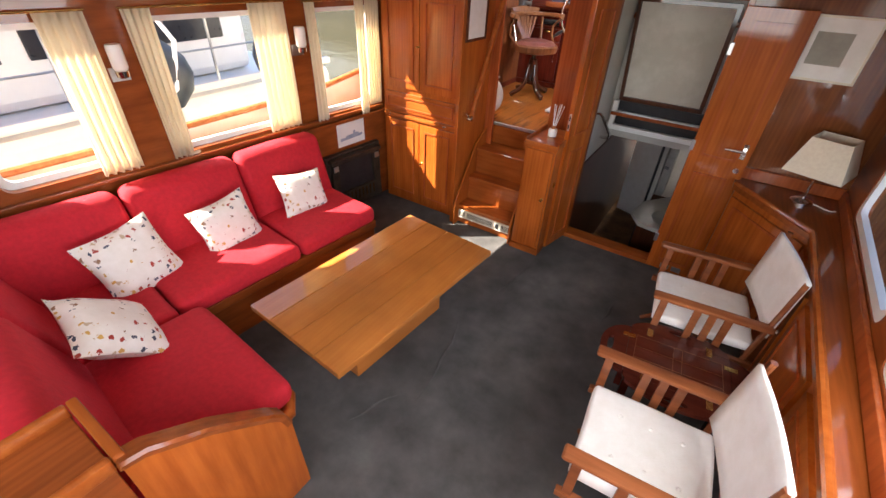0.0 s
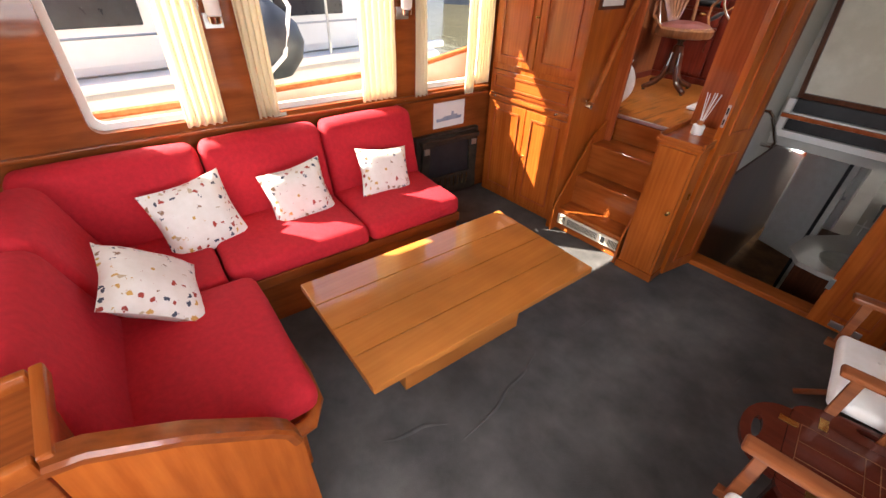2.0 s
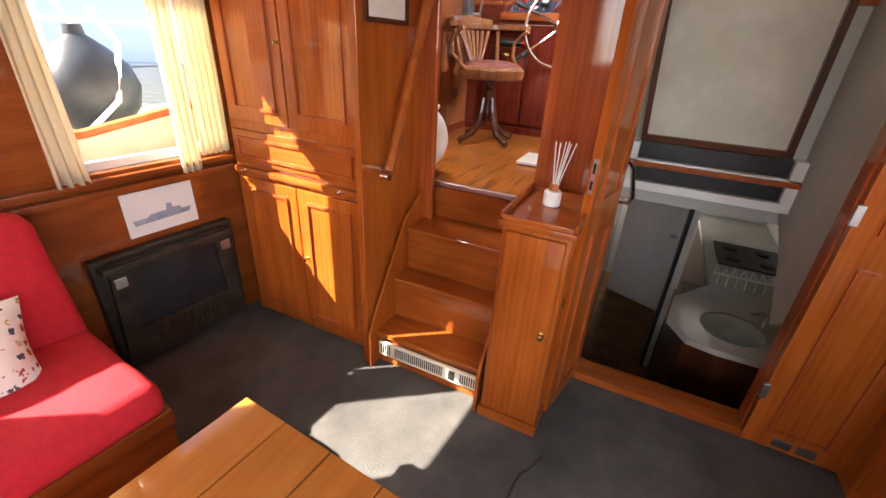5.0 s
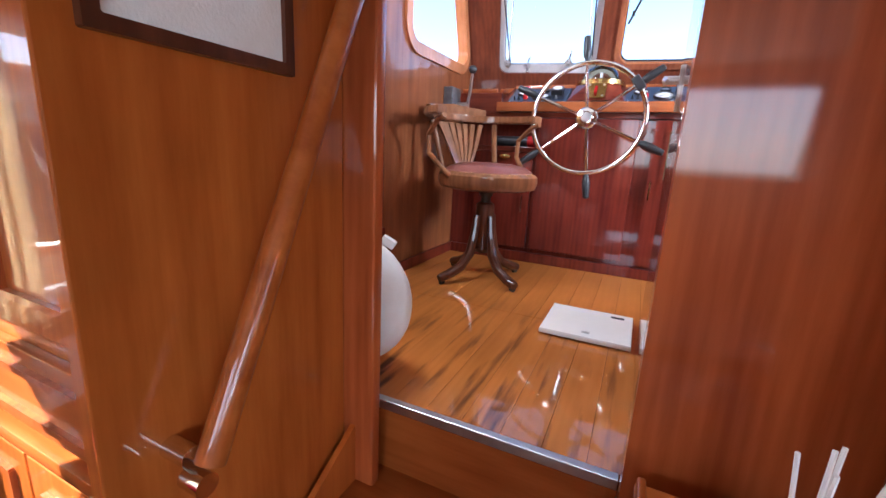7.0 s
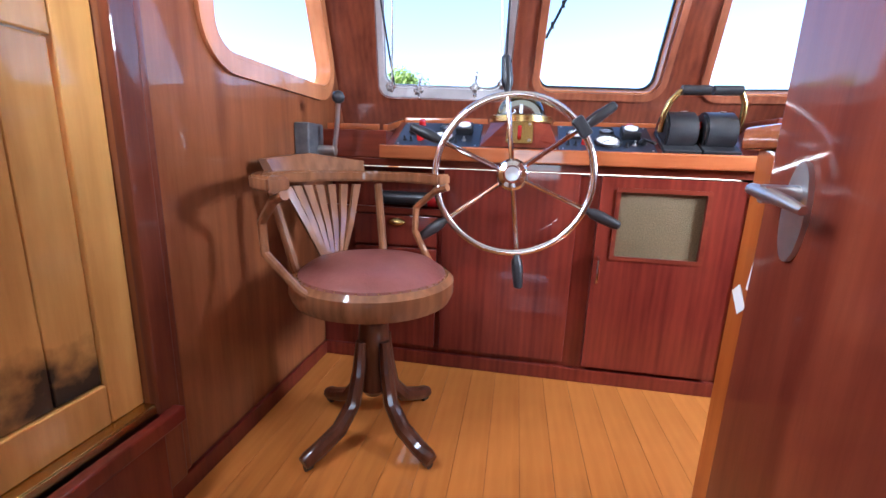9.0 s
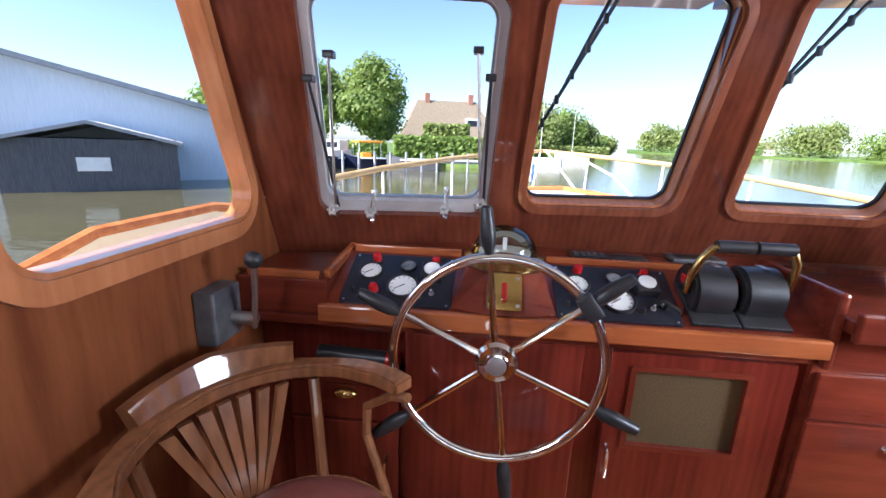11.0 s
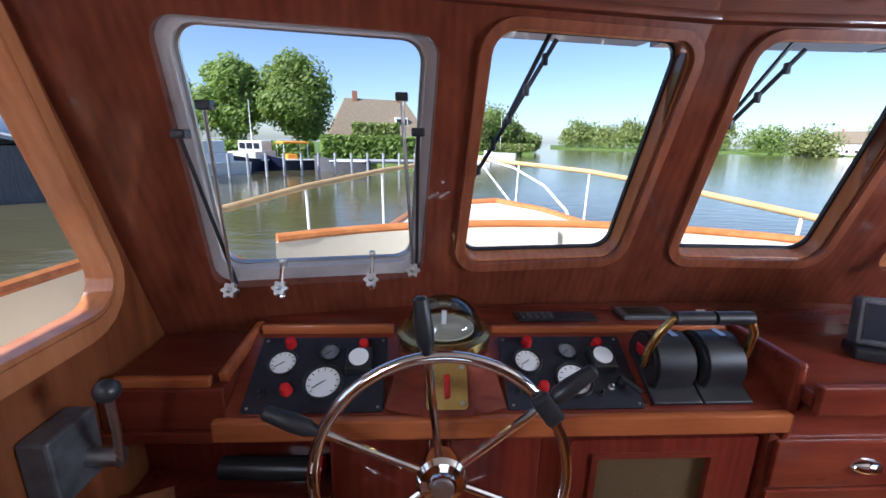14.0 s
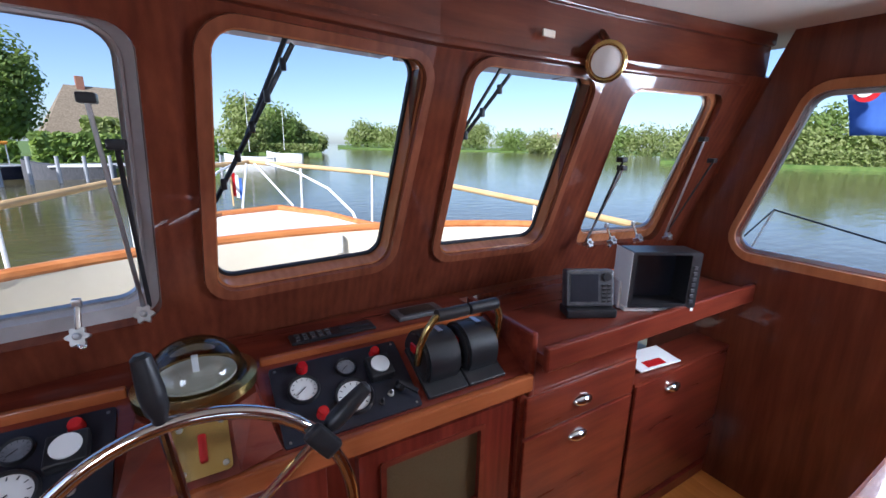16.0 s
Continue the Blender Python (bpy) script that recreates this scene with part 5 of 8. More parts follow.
for z, s in ((0.20, 0.145), (0.40, 0.095)):
    ring.append([bm.verts.new((LX + sx * s, LY + sy * s, LZ + z)) for sx, sy in ((-1, -1), (1, -1), (1, 1), (-1, 1))])
for k in range(4):
    bm.faces.new((ring[0][k], ring[0][(k + 1) % 4], ring[1][(k + 1) % 4], ring[1][k]))
bmesh.ops.rotate(bm, cent=(LX, LY, 0), matrix=Matrix.Rotation(radians(-20), 3, "Z"), verts=bm.verts[:])
sh = part("shade", bm, M_SHADE, lamp, "tapered square cream fabric shade", smooth=0)
sh.modifiers.new("cloth", "SOLIDIFY").thickness = 0.003
part("cord", tubes(([(LX + 0.05, LY, LZ + 0.006), (LX + 0.08, LY - 0.01, LZ + 0.006), (LX + 0.11, LY - 0.04, LZ + 0.006), (LX + 0.14, LY - 0.05, LZ + 0.006), (LX + 0.165, LY - 0.03, LZ + 0.006)], 0.004), seg=6), M_IVORY, lamp)

# framed engraving on the forward bulkhead
pic = thing("framed_engraving", (2.12, 0.44, 1.5), "small map engraving in a wide cream mount and thin frame", "picture")
bm = bmesh.new()
bm_slab(bm, rrect(1.935, 2.30, 1.515, 1.845, 0.002, 1), [rrect(1.947, 2.288, 1.527, 1.833, 0.002, 1)], frame3((0, 0.449, 0), (1, 0, 0), (0, 0, 1)), 0.016)
part("frame", bm, M_IVORY, pic)
part("mount", boxes((1.945, 2.29, 0.440, 0.447, 1.525, 1.835)), M_CREAM, pic)
part("print", boxes((2.035, 2.20, 0.437, 0.440, 1.60, 1.765)), M_INK, pic)

# folding deck chairs with white pads
def deck_chair(m):
    c = thing("deck_chair", (0, 0, 0), "folding teak armchair with white canvas back and tied seat pad", "chair", "chairs at the tray table")
    part("seat_pad", soft_box(-0.25, 0.24, -0.23, 0.23, 0.40, 0.455, 0.022, 0.012), M_CREAM, c, "white buttoned seat pad")
    for y in (-0.27, 0.27):
        part("armrest", boxes((-0.29, 0.25, y - 0.03, y + 0.03, 0.60, 0.626), bevel=0.01), M_TEAKCH, c)
        for x in (-0.23, -0.07, 0.0, 0.07):
            part("slat", boxes((x - 0.018, x + 0.018, y - 0.008, y + 0.008, 0.37, 0.60), bevel=0.003), M_TEAKCH, c)
        part("side_rail", boxes((-0.27, 0.25, y - 0.014, y + 0.014, 0.34, 0.375), bevel=0.004), M_TEAKCH, c)
        for x0, x1 in ((-0.24, 0.18), (0.18, -0.24)):
            part("leg", tubes(([(x0, y, 0.008), (x1, y, 0.36)], 0.015), seg=8), M_TEAKCH, c)
        part("back_post", tubes(([(0.21, y * 0.93, 0.36), (0.262, y * 0.93, 0.89)], 0.014), seg=8), M_TEAKCH, c)
    bm = bmesh.new()
    g = []
    for j in range(7):
        row = []
        for i in range(9):
            u, s = i / 8, j / 6
            row.append(bm.verts.new((0.245 - 0.05 * u + 0.028 * s + 0.012 * math.sin(math.pi * u), -0.262 + 0.47 * u, 0.55 + 0.35 * s + 0.006 * noise.noise(Vector((u * 4, s * 4, 2))))))
        g.append(row)
    for j in range(6):
        for i in range(8):
            bm.faces.new((g[j][i], g[j][i + 1], g[j + 1][i + 1], g[j + 1][i]))
    b = part("back_canvas", bm, M_CREAM, c, "white canvas sling back", smooth=80)
    b.modifiers.new("cloth", "SOLIDIFY").thickness = 0.016
    part("stretcher", tubes(([(0.05, -0.27, 0.18), (0.05, 0.27, 0.18)], 0.012), seg=8), M_TEAKCH, c)
    for o in (-0.12, 0.0, 0.12):
        for y in (-0.10, 0.10):
            bm = bmesh.new()
            bm_lathe(bm, [(0.010, 0.0), (0.007, 0.004), (0.003, 0.006)], Matrix.Translation((o, y, 0.463)), 8)
            part("button", bm, M_CREAM, c)
    c.matrix_basis = m
    return c


ch = deck_chair(Matrix.Translation((2.035, -0.53, 0)) @ pose(0, 0, 0, 0, 0, 6))
copy_thing(ch, Matrix.Translation((1.955, -1.64, 0)) @ pose(0, 0, 0, 0, 0, 4))

# butler tray table
BT = Matrix.Translation((1.99, -1.06, 0)) @ pose(0, 0, 0, 0, 0, 6)
bt = thing("butler_table", (1.99, -1.06, 0), "dark oval butler tray table with brass hinges and inlaid lines", "table")
bm = bmesh.new()
bm_slab(bm, rrect(-0.235, 0.235, -0.17, 0.17, 0.01, 2), [], BT @ frame3((0, 0, 0.395), (1, 0, 0), (0, 1, 0)), 0.022)
part("tray", bm, M_BUTLER, bt)


def flap(axis, sgn, half, base, depth):
    pts = []
    for k in range(15):
        a = math.pi * k / 14
        pts.append((half * math.cos(a), base + depth * math.sin(a)))
    hole = [(0.055 * math.cos(2 * math.pi * k / 16), base + depth * 0.62 + 0.016 * math.sin(2 * math.pi * k / 16)) for k in range(16)]
    rot = {("y", 1): 0, ("y", -1): 180, ("x", 1): -90, ("x", -1): 90}[(axis, sgn)]
    bm = bmesh.new()
    bm_slab(bm, pts, [hole], BT @ pose(0, 0, 0, 0, 0, rot) @ frame3((0, 0, 0.397), (1, 0, 0), (0, 1, 0)), 0.02)
    f = part("flap", bm, M_BUTLER, bt)
    for u in (-0.6, 0.6):
        part("hinge", moved(boxes((u * half - 0.014, u * half + 0.014, base - 0.03, base + 0.03, 0.4165, 0.4195), bevel=0.001), BT @ pose(0, 0, 0, 0, 0, rot)), M_BRASS, f)


flap("y", 1, 0.235, 0.172, 0.10)
flap("y", -1, 0.235, 0.172, 0.10)
flap("x", 1, 0.17, 0.237, 0.13)
flap("x", -1, 0.17, 0.237, 0.13)
for r in ((-0.20, 0.20, -0.121, -0.119), (-0.20, 0.20, 0.119, 0.121), (-0.20, 0.20, -0.046, -0.044), (-0.20, 0.20, 0.034, 0.036), (-0.021, -0.019, -0.12, 0.12), (0.019, 0.021, -0.12, 0.12), (-0.201, -0.199, -0.12, 0.12), (0.199, 0.201, -0.12, 0.12)):
    part("inlay", moved(boxes((r[0], r[1], r[2], r[3], 0.4165, 0.4185)), BT), M_OAK, bt)
for x in (-0.2, 0.2):
    for y in (-0.14, 0.14):
        part("leg", moved(boxes((x - 0.018, x + 0.018, y - 0.018, y + 0.018, 0, 0.395), bevel=0.003), BT), M_BUTLER, bt)

# reed diffuser
rd = thing("reed_diffuser", (0.735, 0.20, 0.936), "white ceramic reed diffuser with wooden collar on the cupboard", "diffuser")
bm = bmesh.new()
bm_lathe(bm, [(0.030, 0), (0.033, 0.004), (0.033, 0.05), (0.028, 0.056), (0.012, 0.058)], Matrix.Translation((0.735, 0.20, 0.936)), 24)
part("jar", bm, M_WHITE, rd)
bm = bmesh.new()
bm_lathe(bm, [(0.016, 0.056), (0.017, 0.06), (0.017, 0.078), (0.014, 0.082)], Matrix.Translation((0.735, 0.20, 0.936)), 20)
part("collar", bm, M_TRIM, rd)
for dx, dy in ((-0.02, 0.0), (0.012, 0.02), (0.035, -0.012), (0.05, 0.01), (0.0, -0.02), (0.022, 0.03)):
    part("reed", tubes(([(0.735, 0.20, 0.96), (0.735 + dx, 0.20 + dy, 1.17)], 0.0022), seg=6), M_CREAM, rd)

# framed picture on the stair partition
fp = thing("framed_print", (0.012, 0.18, 1.525), "small print with cream mount in a dark frame", "picture")
bm = bmesh.new()
bm_slab(bm, rrect(0.04, 0.33, 1.515, 1.92, 0.002, 1), [rrect(0.058, 0.312, 1.533, 1.902, 0.002, 1)], frame3((0.012, 0, 0), (0, 1, 0), (0, 0, 1)), 0.014)
part("frame", bm, M_DARKOAK, fp)
part("mount", boxes((0.012, 0.018, 0.055, 0.315, 1.530, 1.905)), M_CREAM, fp)

# carpet creases
for pts in (((0.89, -1.78), (0.86, -1.52), (0.80, -1.22), (0.73, -0.98)), ((0.80, -0.83), (0.84, -0.52), (0.88, -0.22), (0.95, -0.05)), ((1.55, -0.49), (1.57, -0.34), (1.60, -0.15)), ((0.66, -2.05), (0.72, -1.85), (0.80, -1.72))):
    bm = bmesh.new()
    fine = []
    for a, b in zip(pts, pts[1:]):
        for k in range(6):
            p = Vector((*a, 0)).lerp(Vector((*b, 0)), k / 6)
            fine.append(p + Vector((0.018 * noise.noise(p * 9), 0.018 * noise.noise(p * 9 + Vector((5, 3, 1))), -0.004)))
    n = len(fine)
    bm_tube(bm, fine, [0.004 + 0.008 * math.sin(math.pi * k / (n - 1)) for k in range(n)], 8)
    tagged(new("carpet_crease", finish("carpet_crease", bm, M_CARPET, 80)), "crease pushed up in the carpet", "floor", kind="structure")

# ---- galley things ----
gc = thing("galley_counter", (1.75, 1.4, GZ), "white galley counter with a round sink", "counter")
bm = bmesh.new()
bm_slab(bm, [(2.195, 0.95), (2.195, 3.35), (1.62, 3.35), (1.62, 1.75), (1.40, 1.45), (1.36, 1.15), (1.46, 0.98), (1.60, 0.95)], [[(1.70 + 0.16 * math.cos(2 * math.pi * k / 28), 1.22 + 0.16 * math.sin(2 * math.pi * k / 28)) for k in range(28)]], frame3((0, 0, 0.02), (1, 0, 0), (0, 1, 0)), 0.035)
part("worktop", bm, M_GALLEY, gc)
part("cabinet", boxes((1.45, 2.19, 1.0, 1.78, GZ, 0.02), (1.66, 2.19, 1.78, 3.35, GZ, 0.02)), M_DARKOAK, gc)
bm = bmesh.new()
bm_lathe(bm, [(0.04, -0.10), (0.12, -0.09), (0.15, -0.04), (0.158, 0.0), (0.17, 0.004), (0.17, 0.001)], Matrix.Translation((1.70, 1.22, 0.054)), 28)
part("sink", bm, M_STEEL, gc)
part("tap", tubes(([(1.86, 1.32, 0.055), (1.86, 1.32, 0.14), (1.82, 1.29, 0.17), (1.77, 1.26, 0.16)], 0.012), seg=8), M_CHROME, gc)
hob = thing("hob", (1.9, 2.4, 0.055), "black gas hob on the galley counter", "hob")
part("plate", boxes((1.70, 2.15, 2.15, 2.62, 0.056, 0.07), bevel=0.003), M_BLACK, hob)
for x in (1.81, 2.03):
    for y in (2.27, 2.5):
        bm = bmesh.new()
        bm_lathe(bm, [(0.05, 0.0), (0.05, 0.012), (0.03, 0.016)], Matrix.Translation((x, y, 0.07)), 16)
        part("burner", bm, M_IRON, hob)
rk = thing("plate_rack", (1.9, 1.85, 0.1), "white wire plate rack beside the sink", "rack")
for k in range(9):
    x = 1.66 + k * 0.055
    part("wire", tubes(([(x, 1.78, 0.056), (x, 1.80, 0.13), (x, 1.95, 0.13), (x, 1.97, 0.056)], 0.004), seg=6), M_WHITE, rk)
part("rail", tubes(([(1.62, 1.80, 0.13), (2.15, 1.80, 0.13)], 0.006), seg=6), M_WHITE, rk)
gd = thing("door_4", (1.2, 2.9, GZ), "cream inner door standing ajar", "door", kind="structure")
part("door_leaf", moved(boxes((0, 0.55, -0.02, 0.02, 0.01, 1.5), bevel=0.004), Matrix.Translation((0.98, 3.0, GZ)) @ pose(0, 0, 0, 0, 0, -22)), M_CREAM, gd)
part("door_handle", moved(boxes((0.46, 0.52, -0.05, -0.02, 0.80, 0.83), bevel=0.004), Matrix.Translation((0.98, 3.0, GZ)) @ pose(0, 0, 0, 0, 0, -22)), M_STEEL, gd)
solid("wall_galley_partition", boxes((1.40, 1.44, 1.85, 2.15, GZ, 0.70), bevel=0.003), M_GALLEY, "white galley partition end", "wall")
solid("trim_partition_edge", boxes((1.375, 1.40, 1.84, 1.88, GZ, 0.70)), M_BLACK, "dark partition edge", "trim")
yp = thing("yellow_poster", (1.2, 2.85, 0.2), "yellow poster with a dark figure-like stamp, on the cream door", "poster")
part("sheet", moved(boxes((0.26, 0.54, -0.026, -0.021, 1.14, 1.45)), Matrix.Translation((0.98, 3.0, GZ)) @ pose(0, 0, 0, 0, 0, -22)), material("yellow poster paper", (0.62, 0.50, 0.05), 0.7, second=(0.7, 0.58, 0.10), noise_scale=8), yp)
part("stamp", moved(boxes((0.36, 0.43, -0.028, -0.0262, 1.26, 1.38), bevel=0.0008), Matrix.Translation((0.98, 3.0, GZ)) @ pose(0, 0, 0, 0, 0, -22)), M_BLACK, yp)
gw = thing("window_13", (1.02, 3.385, 0.20), "small bright galley window in a brown frame", "window", kind="structure")
bm = bmesh.new()
bm_slab(bm, rrect(0.91, 1.13, 0.07, 0.33, 0.01, 2), [rrect(0.94, 1.10, 0.10, 0.30, 0.008, 2)], frame3((0, 3.398, 0), (1, 0, 0), (0, 0, 1)), 0.02)
part("window_frame", bm, M_POST, gw)
gs = thing("companion_steps", (1.2, 0.7, GZ), "dark steep steps down to the galley", "stairs")
for k in range(4):
    z = -0.17 - 0.17 * k
    part("tread", boxes((0.93, 1.36, 0.53 + 0.11 * k, 0.68 + 0.11 * k, z - 0.02, z), bevel=0.003), M_DARKOAK, gs)
gh = thing("grab_rail", (0.95, 0.62, 0.8), "chrome grab rail in the companionway", "rail")
part("rail", tubes(([(0.90, 0.62, 1.05), (0.955, 0.62, 1.05), (0.975, 0.64, 1.02), (1.0, 0.95, 0.80), (0.985, 0.97, 0.76), (0.92, 0.97, 0.76)], 0.012), seg=10), M_CHROME, gh)
solid("trim_beam_slot", boxes((0.972, 1.638, 1.15, 1.19, 0.967, 1.05), (0.972, 1.638, 1.15, 1.19, 0.847, 0.923)), M_BLACK, "dark slot in the white beam", "trim")


# ---- things in the wheelhouse ----
def gauge(parent, u, v, r, dial=M_DIAL):
    m = PANEL @ Matrix.Translation((u, v, 0.006))
    bm = bmesh.new()
    bm_lathe(bm, [(r * 0.86, 0.002), (r * 0.9, 0.008), (r, 0.009), (r * 1.06, 0.005), (r * 1.08, 0)], m, 32)
    g = part("gauge_bezel", bm, M_BLACK, parent)
    bm = bmesh.new()
    bm_lathe(bm, [(r * 0.88, 0.0), (r * 0.88, 0.004)], m, 32)
    part("dial", bm, dial, g)
    bm = bmesh.new()
    for k in range(11):
        a = radians(225 - 27 * k)
        bm_box(bm, r * 0.66, r * 0.80, -r * 0.018, r * 0.018, 0.0042, 0.005, m=m @ Matrix.Rotation(a, 4, "Z"))
    part("scale_marks", bm, M_BLACK, g)
    bm = boxes((-r * 0.15, r * 0.62, -r * 0.025, r * 0.025, 0.0052, 0.0062))
    part("needle", moved(bm, m @ Matrix.Rotation(radians(215), 4, "Z")), M_BLACK, g)


def lens(parent, u, v, r=0.0125):
    bm = bmesh.new()
    bm_lathe(bm, [(r * 1.1, 0), (r * 1.1, 0.006), (r, 0.008), (r, 0.018), (r * 0.8, 0.022), (r * 0.3, 0.023)], PANEL @ Matrix.Translation((u, v, 0.005)), 18)
    part("warning_light", bm, M_REDLAMP, parent)


def instrument_panel(u0, u1, flip):
    p = thing("instrument_panel", PANEL @ Vector(((u0 + u1) / 2, 0.1, 0)), "black engine instrument panel with white gauges and red lights", "panel", "engine panels")
    bm = bmesh.new()
    bm_slab(bm, rrect(u0, u1, 0.012, 0.207, 0.006, 2), [], PANEL, 0.006)
    part("plate", bm, M_PANEL, p)
    w = u1 - u0
    gauge(p, u0 + 0.064, 0.133, 0.0335)
    gauge(p, u0 + 0.166, 0.082, 0.0435)
    gauge(p, u0 + 0.170, 0.162, 0.0235, M_GLASSDIAL)
    lens(p, u0 + 0.071, 0.186)
    lens(p, u0 + 0.088, 0.062)
    lens(p, u0 + 0.250, 0.180)
    b = part("meter_box", moved(boxes((u0 + 0.214, u0 + 0.274, 0.100, 0.160, 0.006, 0.034), bevel=0.004), PANEL), M_BLACK, p)
    bm = bmesh.new()
    bm_lathe(bm, [(0.023, 0.0), (0.023, 0.003), (0.021, 0.004)], PANEL @ Matrix.Translation((u0 + 0.244, 0.132, 0.034)), 24)
    part("meter_dial", bm, M_DIAL, b)
    for u, v in ((0.030, 0.055), (0.055, 0.052), (0.222, 0.048), (0.250, 0.062)):
        bm = bmesh.new()
        bm_lathe(bm, [(0.008, 0), (0.008, 0.004), (0.004, 0.005), (0.0035, 0.016), (0.001, 0.018)], PANEL @ Matrix.Translation((u0 + u, v, 0.005)), 12)
        part("toggle", bm, M_STEEL if v > 0.06 else M_BLACK, p)
    if flip:
        bm = bmesh.new()
        key = PANEL @ Matrix.Translation((u0 + 0.278, 0.072, 0.005))
        bm_lathe(bm, [(0.013, 0), (0.013, 0.012), (0.007, 0.02)], key, 16)
        bm_box(bm, -0.006, 0.045, -0.005, 0.005, 0.016, 0.023, m=key @ Matrix.Rotation(radians(-48), 4, "Z"))
        part("ignition_key", bm, M_BLACK, p)
    for u in (0.012, w - 0.012):
        for v in (0.022, 0.197):
            bm = bmesh.new()
            bm_lathe(bm, [(0.0035, 0), (0.003, 0.0015)], PANEL @ Matrix.Translation((u0 + u, v, 0.006)), 8)
            part("screw", bm, M_STEEL, p)


instrument_panel(-0.152, 0.155, False)
instrument_panel(0.434, 0.748, True)

# compass
CC = Vector((0.295, 2.220, 0))
cp = thing("compass", (CC.x, CC.y, 1.76), "large brass ship's compass under a clear dome", "compass")
bm = bmesh.new()
bm_lathe(bm, [(0.098, 1.69), (0.108, 1.73), (0.108, 1.776), (0.117, 1.781), (0.117, 1.801), (0.104, 1.807), (0.094, 1.805), (0.090, 1.79)], Matrix.Translation((CC.x, CC.y, 0)), 40)
part("bowl", bm, M_BRASS, cp)
bm = bmesh.new()
bm_lathe(bm, [(0.076, 1.803), (0.076, 1.809), (0.03, 1.812), (0.01, 1.815)], Matrix.Translation((CC.x, CC.y, 0)), 32)
part("compass_card", bm, material("aged compass card", (0.52, 0.48, 0.34), 0.6, second=(0.62, 0.58, 0.44), noise_scale=22), cp)
part("lubber_pin", boxes((CC.x - 0.006, CC.x + 0.006, CC.y - 0.004, CC.y + 0.004, 1.814, 1.850)), M_WHITE, cp)
bm = bmesh.new()
bm_lathe(bm, [(0.100, 1.805)] + [(0.092 * math.cos(radians(a)), 1.807 + 0.080 * math.sin(radians(a))) for a in range(0, 86, 8)], Matrix.Translation((CC.x, CC.y, 0)), 40)
bmesh.ops.delete(bm, geom=[f for f in bm.faces if len(f.verts) > 4 and f.calc_center_median().z < 1.81], context="FACES_ONLY")
dm = part("dome", bm, M_DOME, cp)
dm.visible_shadow = False
hb = thing("compass_housing", (CC.x, 2.1, 1.70), "faceted red mahogany binnacle front with rudder indicator plate", "binnacle")
bm = bmesh.new()
lo = [(-0.135, -0.165), (-0.055, -0.195), (0.055, -0.195), (0.135, -0.165), (0.135, 0.06), (-0.135, 0.06)]
hi = [(-0.105, -0.075), (-0.05, -0.115), (0.05, -0.115), (0.105, -0.075), (0.105, 0.06), (-0.105, 0.06)]
va = [bm.verts.new((CC.x + x, CC.y + y, 1.688)) for x, y in lo]
vb = [bm.verts.new((CC.x + x, CC.y + y, 1.775)) for x, y in hi]
for k in range(6):
    bm.faces.new((va[k], va[(k + 1) % 6], vb[(k + 1) % 6], vb[k]))
bm.faces.new(va[::-1])
bm.faces.new(vb)
part("shell", bm, M_REDX, hb, smooth=0)
mh = frame3((CC.x, CC.y - 0.196, 1.69), (1, 0, 0), (0, 0.08, 0.087))
bm = bmesh.new()
bm_slab(bm, rrect(-0.045, 0.045, 0.012, 0.115, 0.008, 3), [], mh, 0.005)
rp = part("indicator_plate", bm, M_BRASS, hb)
part("indicator_lever", moved(boxes((-0.007, 0.007, 0.035, 0.085, 0.006, 0.018), bevel=0.004), mh), M_REDLAMP, rp)
for u, v in ((-0.034, 0.025), (0.034, 0.025), (-0.034, 0.102), (0.034, 0.102)):
    bm = bmesh.new()
    bm_lathe(bm, [(0.006, 0), (0.005, 0.003)], mh @ Matrix.Translation((u, v, 0.005)), 10)
    part("screw", bm, M_STEEL, rp)
tg = thing("warning_tag", PANEL @ Vector((0.41, 0.06, 0.0)), "small ivory instruction tag with dark lines", "label")
part("card", moved(boxes((0.388, 0.424, 0.020, 0.058, 0.0, 0.002)), PANEL), M_IVORY, tg)
for k in range(4):
    part("text_line", moved(boxes((0.393, 0.419, 0.027 + k * 0.007, 0.0285 + k * 0.007, 0.002, 0.0026)), PANEL), M_BLACK, tg)

# steering wheel
WC = Vector((0.281, 1.957, 1.597))
WM = Matrix.Translation(WC) @ pose(0, 0, 0, 84, 0, 0)
sw = thing("helm", WC, "chrome ship's wheel with six black grips", "wheel")
R = 0.258
bm = bmesh.new()
bm_tube(bm, [WM @ Vector((R * math.cos(2 * math.pi * k / 64), R * math.sin(2 * math.pi * k / 64), 0)) for k in range(64)], 0.0125, 14, closed=True)
part("rim", bm, M_CHROME, sw)
bm = bmesh.new()
bm_lathe(bm, [(0.048, -0.03), (0.052, -0.005), (0.052, 0.012), (0.044, 0.022), (0.030, 0.026), (0.028, 0.034), (0.012, 0.037)], WM, 32)
part("hub", bm, M_CHROME, sw)
bm = bmesh.new()
bm_lathe(bm, [(0.024, 0.036), (0.022, 0.040), (0.006, 0.041)], WM, 20)
part("hub_badge", bm, M_STEEL, sw)
bm = bmesh.new()
bm_cyl(bm, WM @ Vector((0, 0, -0.03)), WM @ Vector((0, 0, -0.10)), 0.03)
part("shaft", bm, M_CHROME, sw)
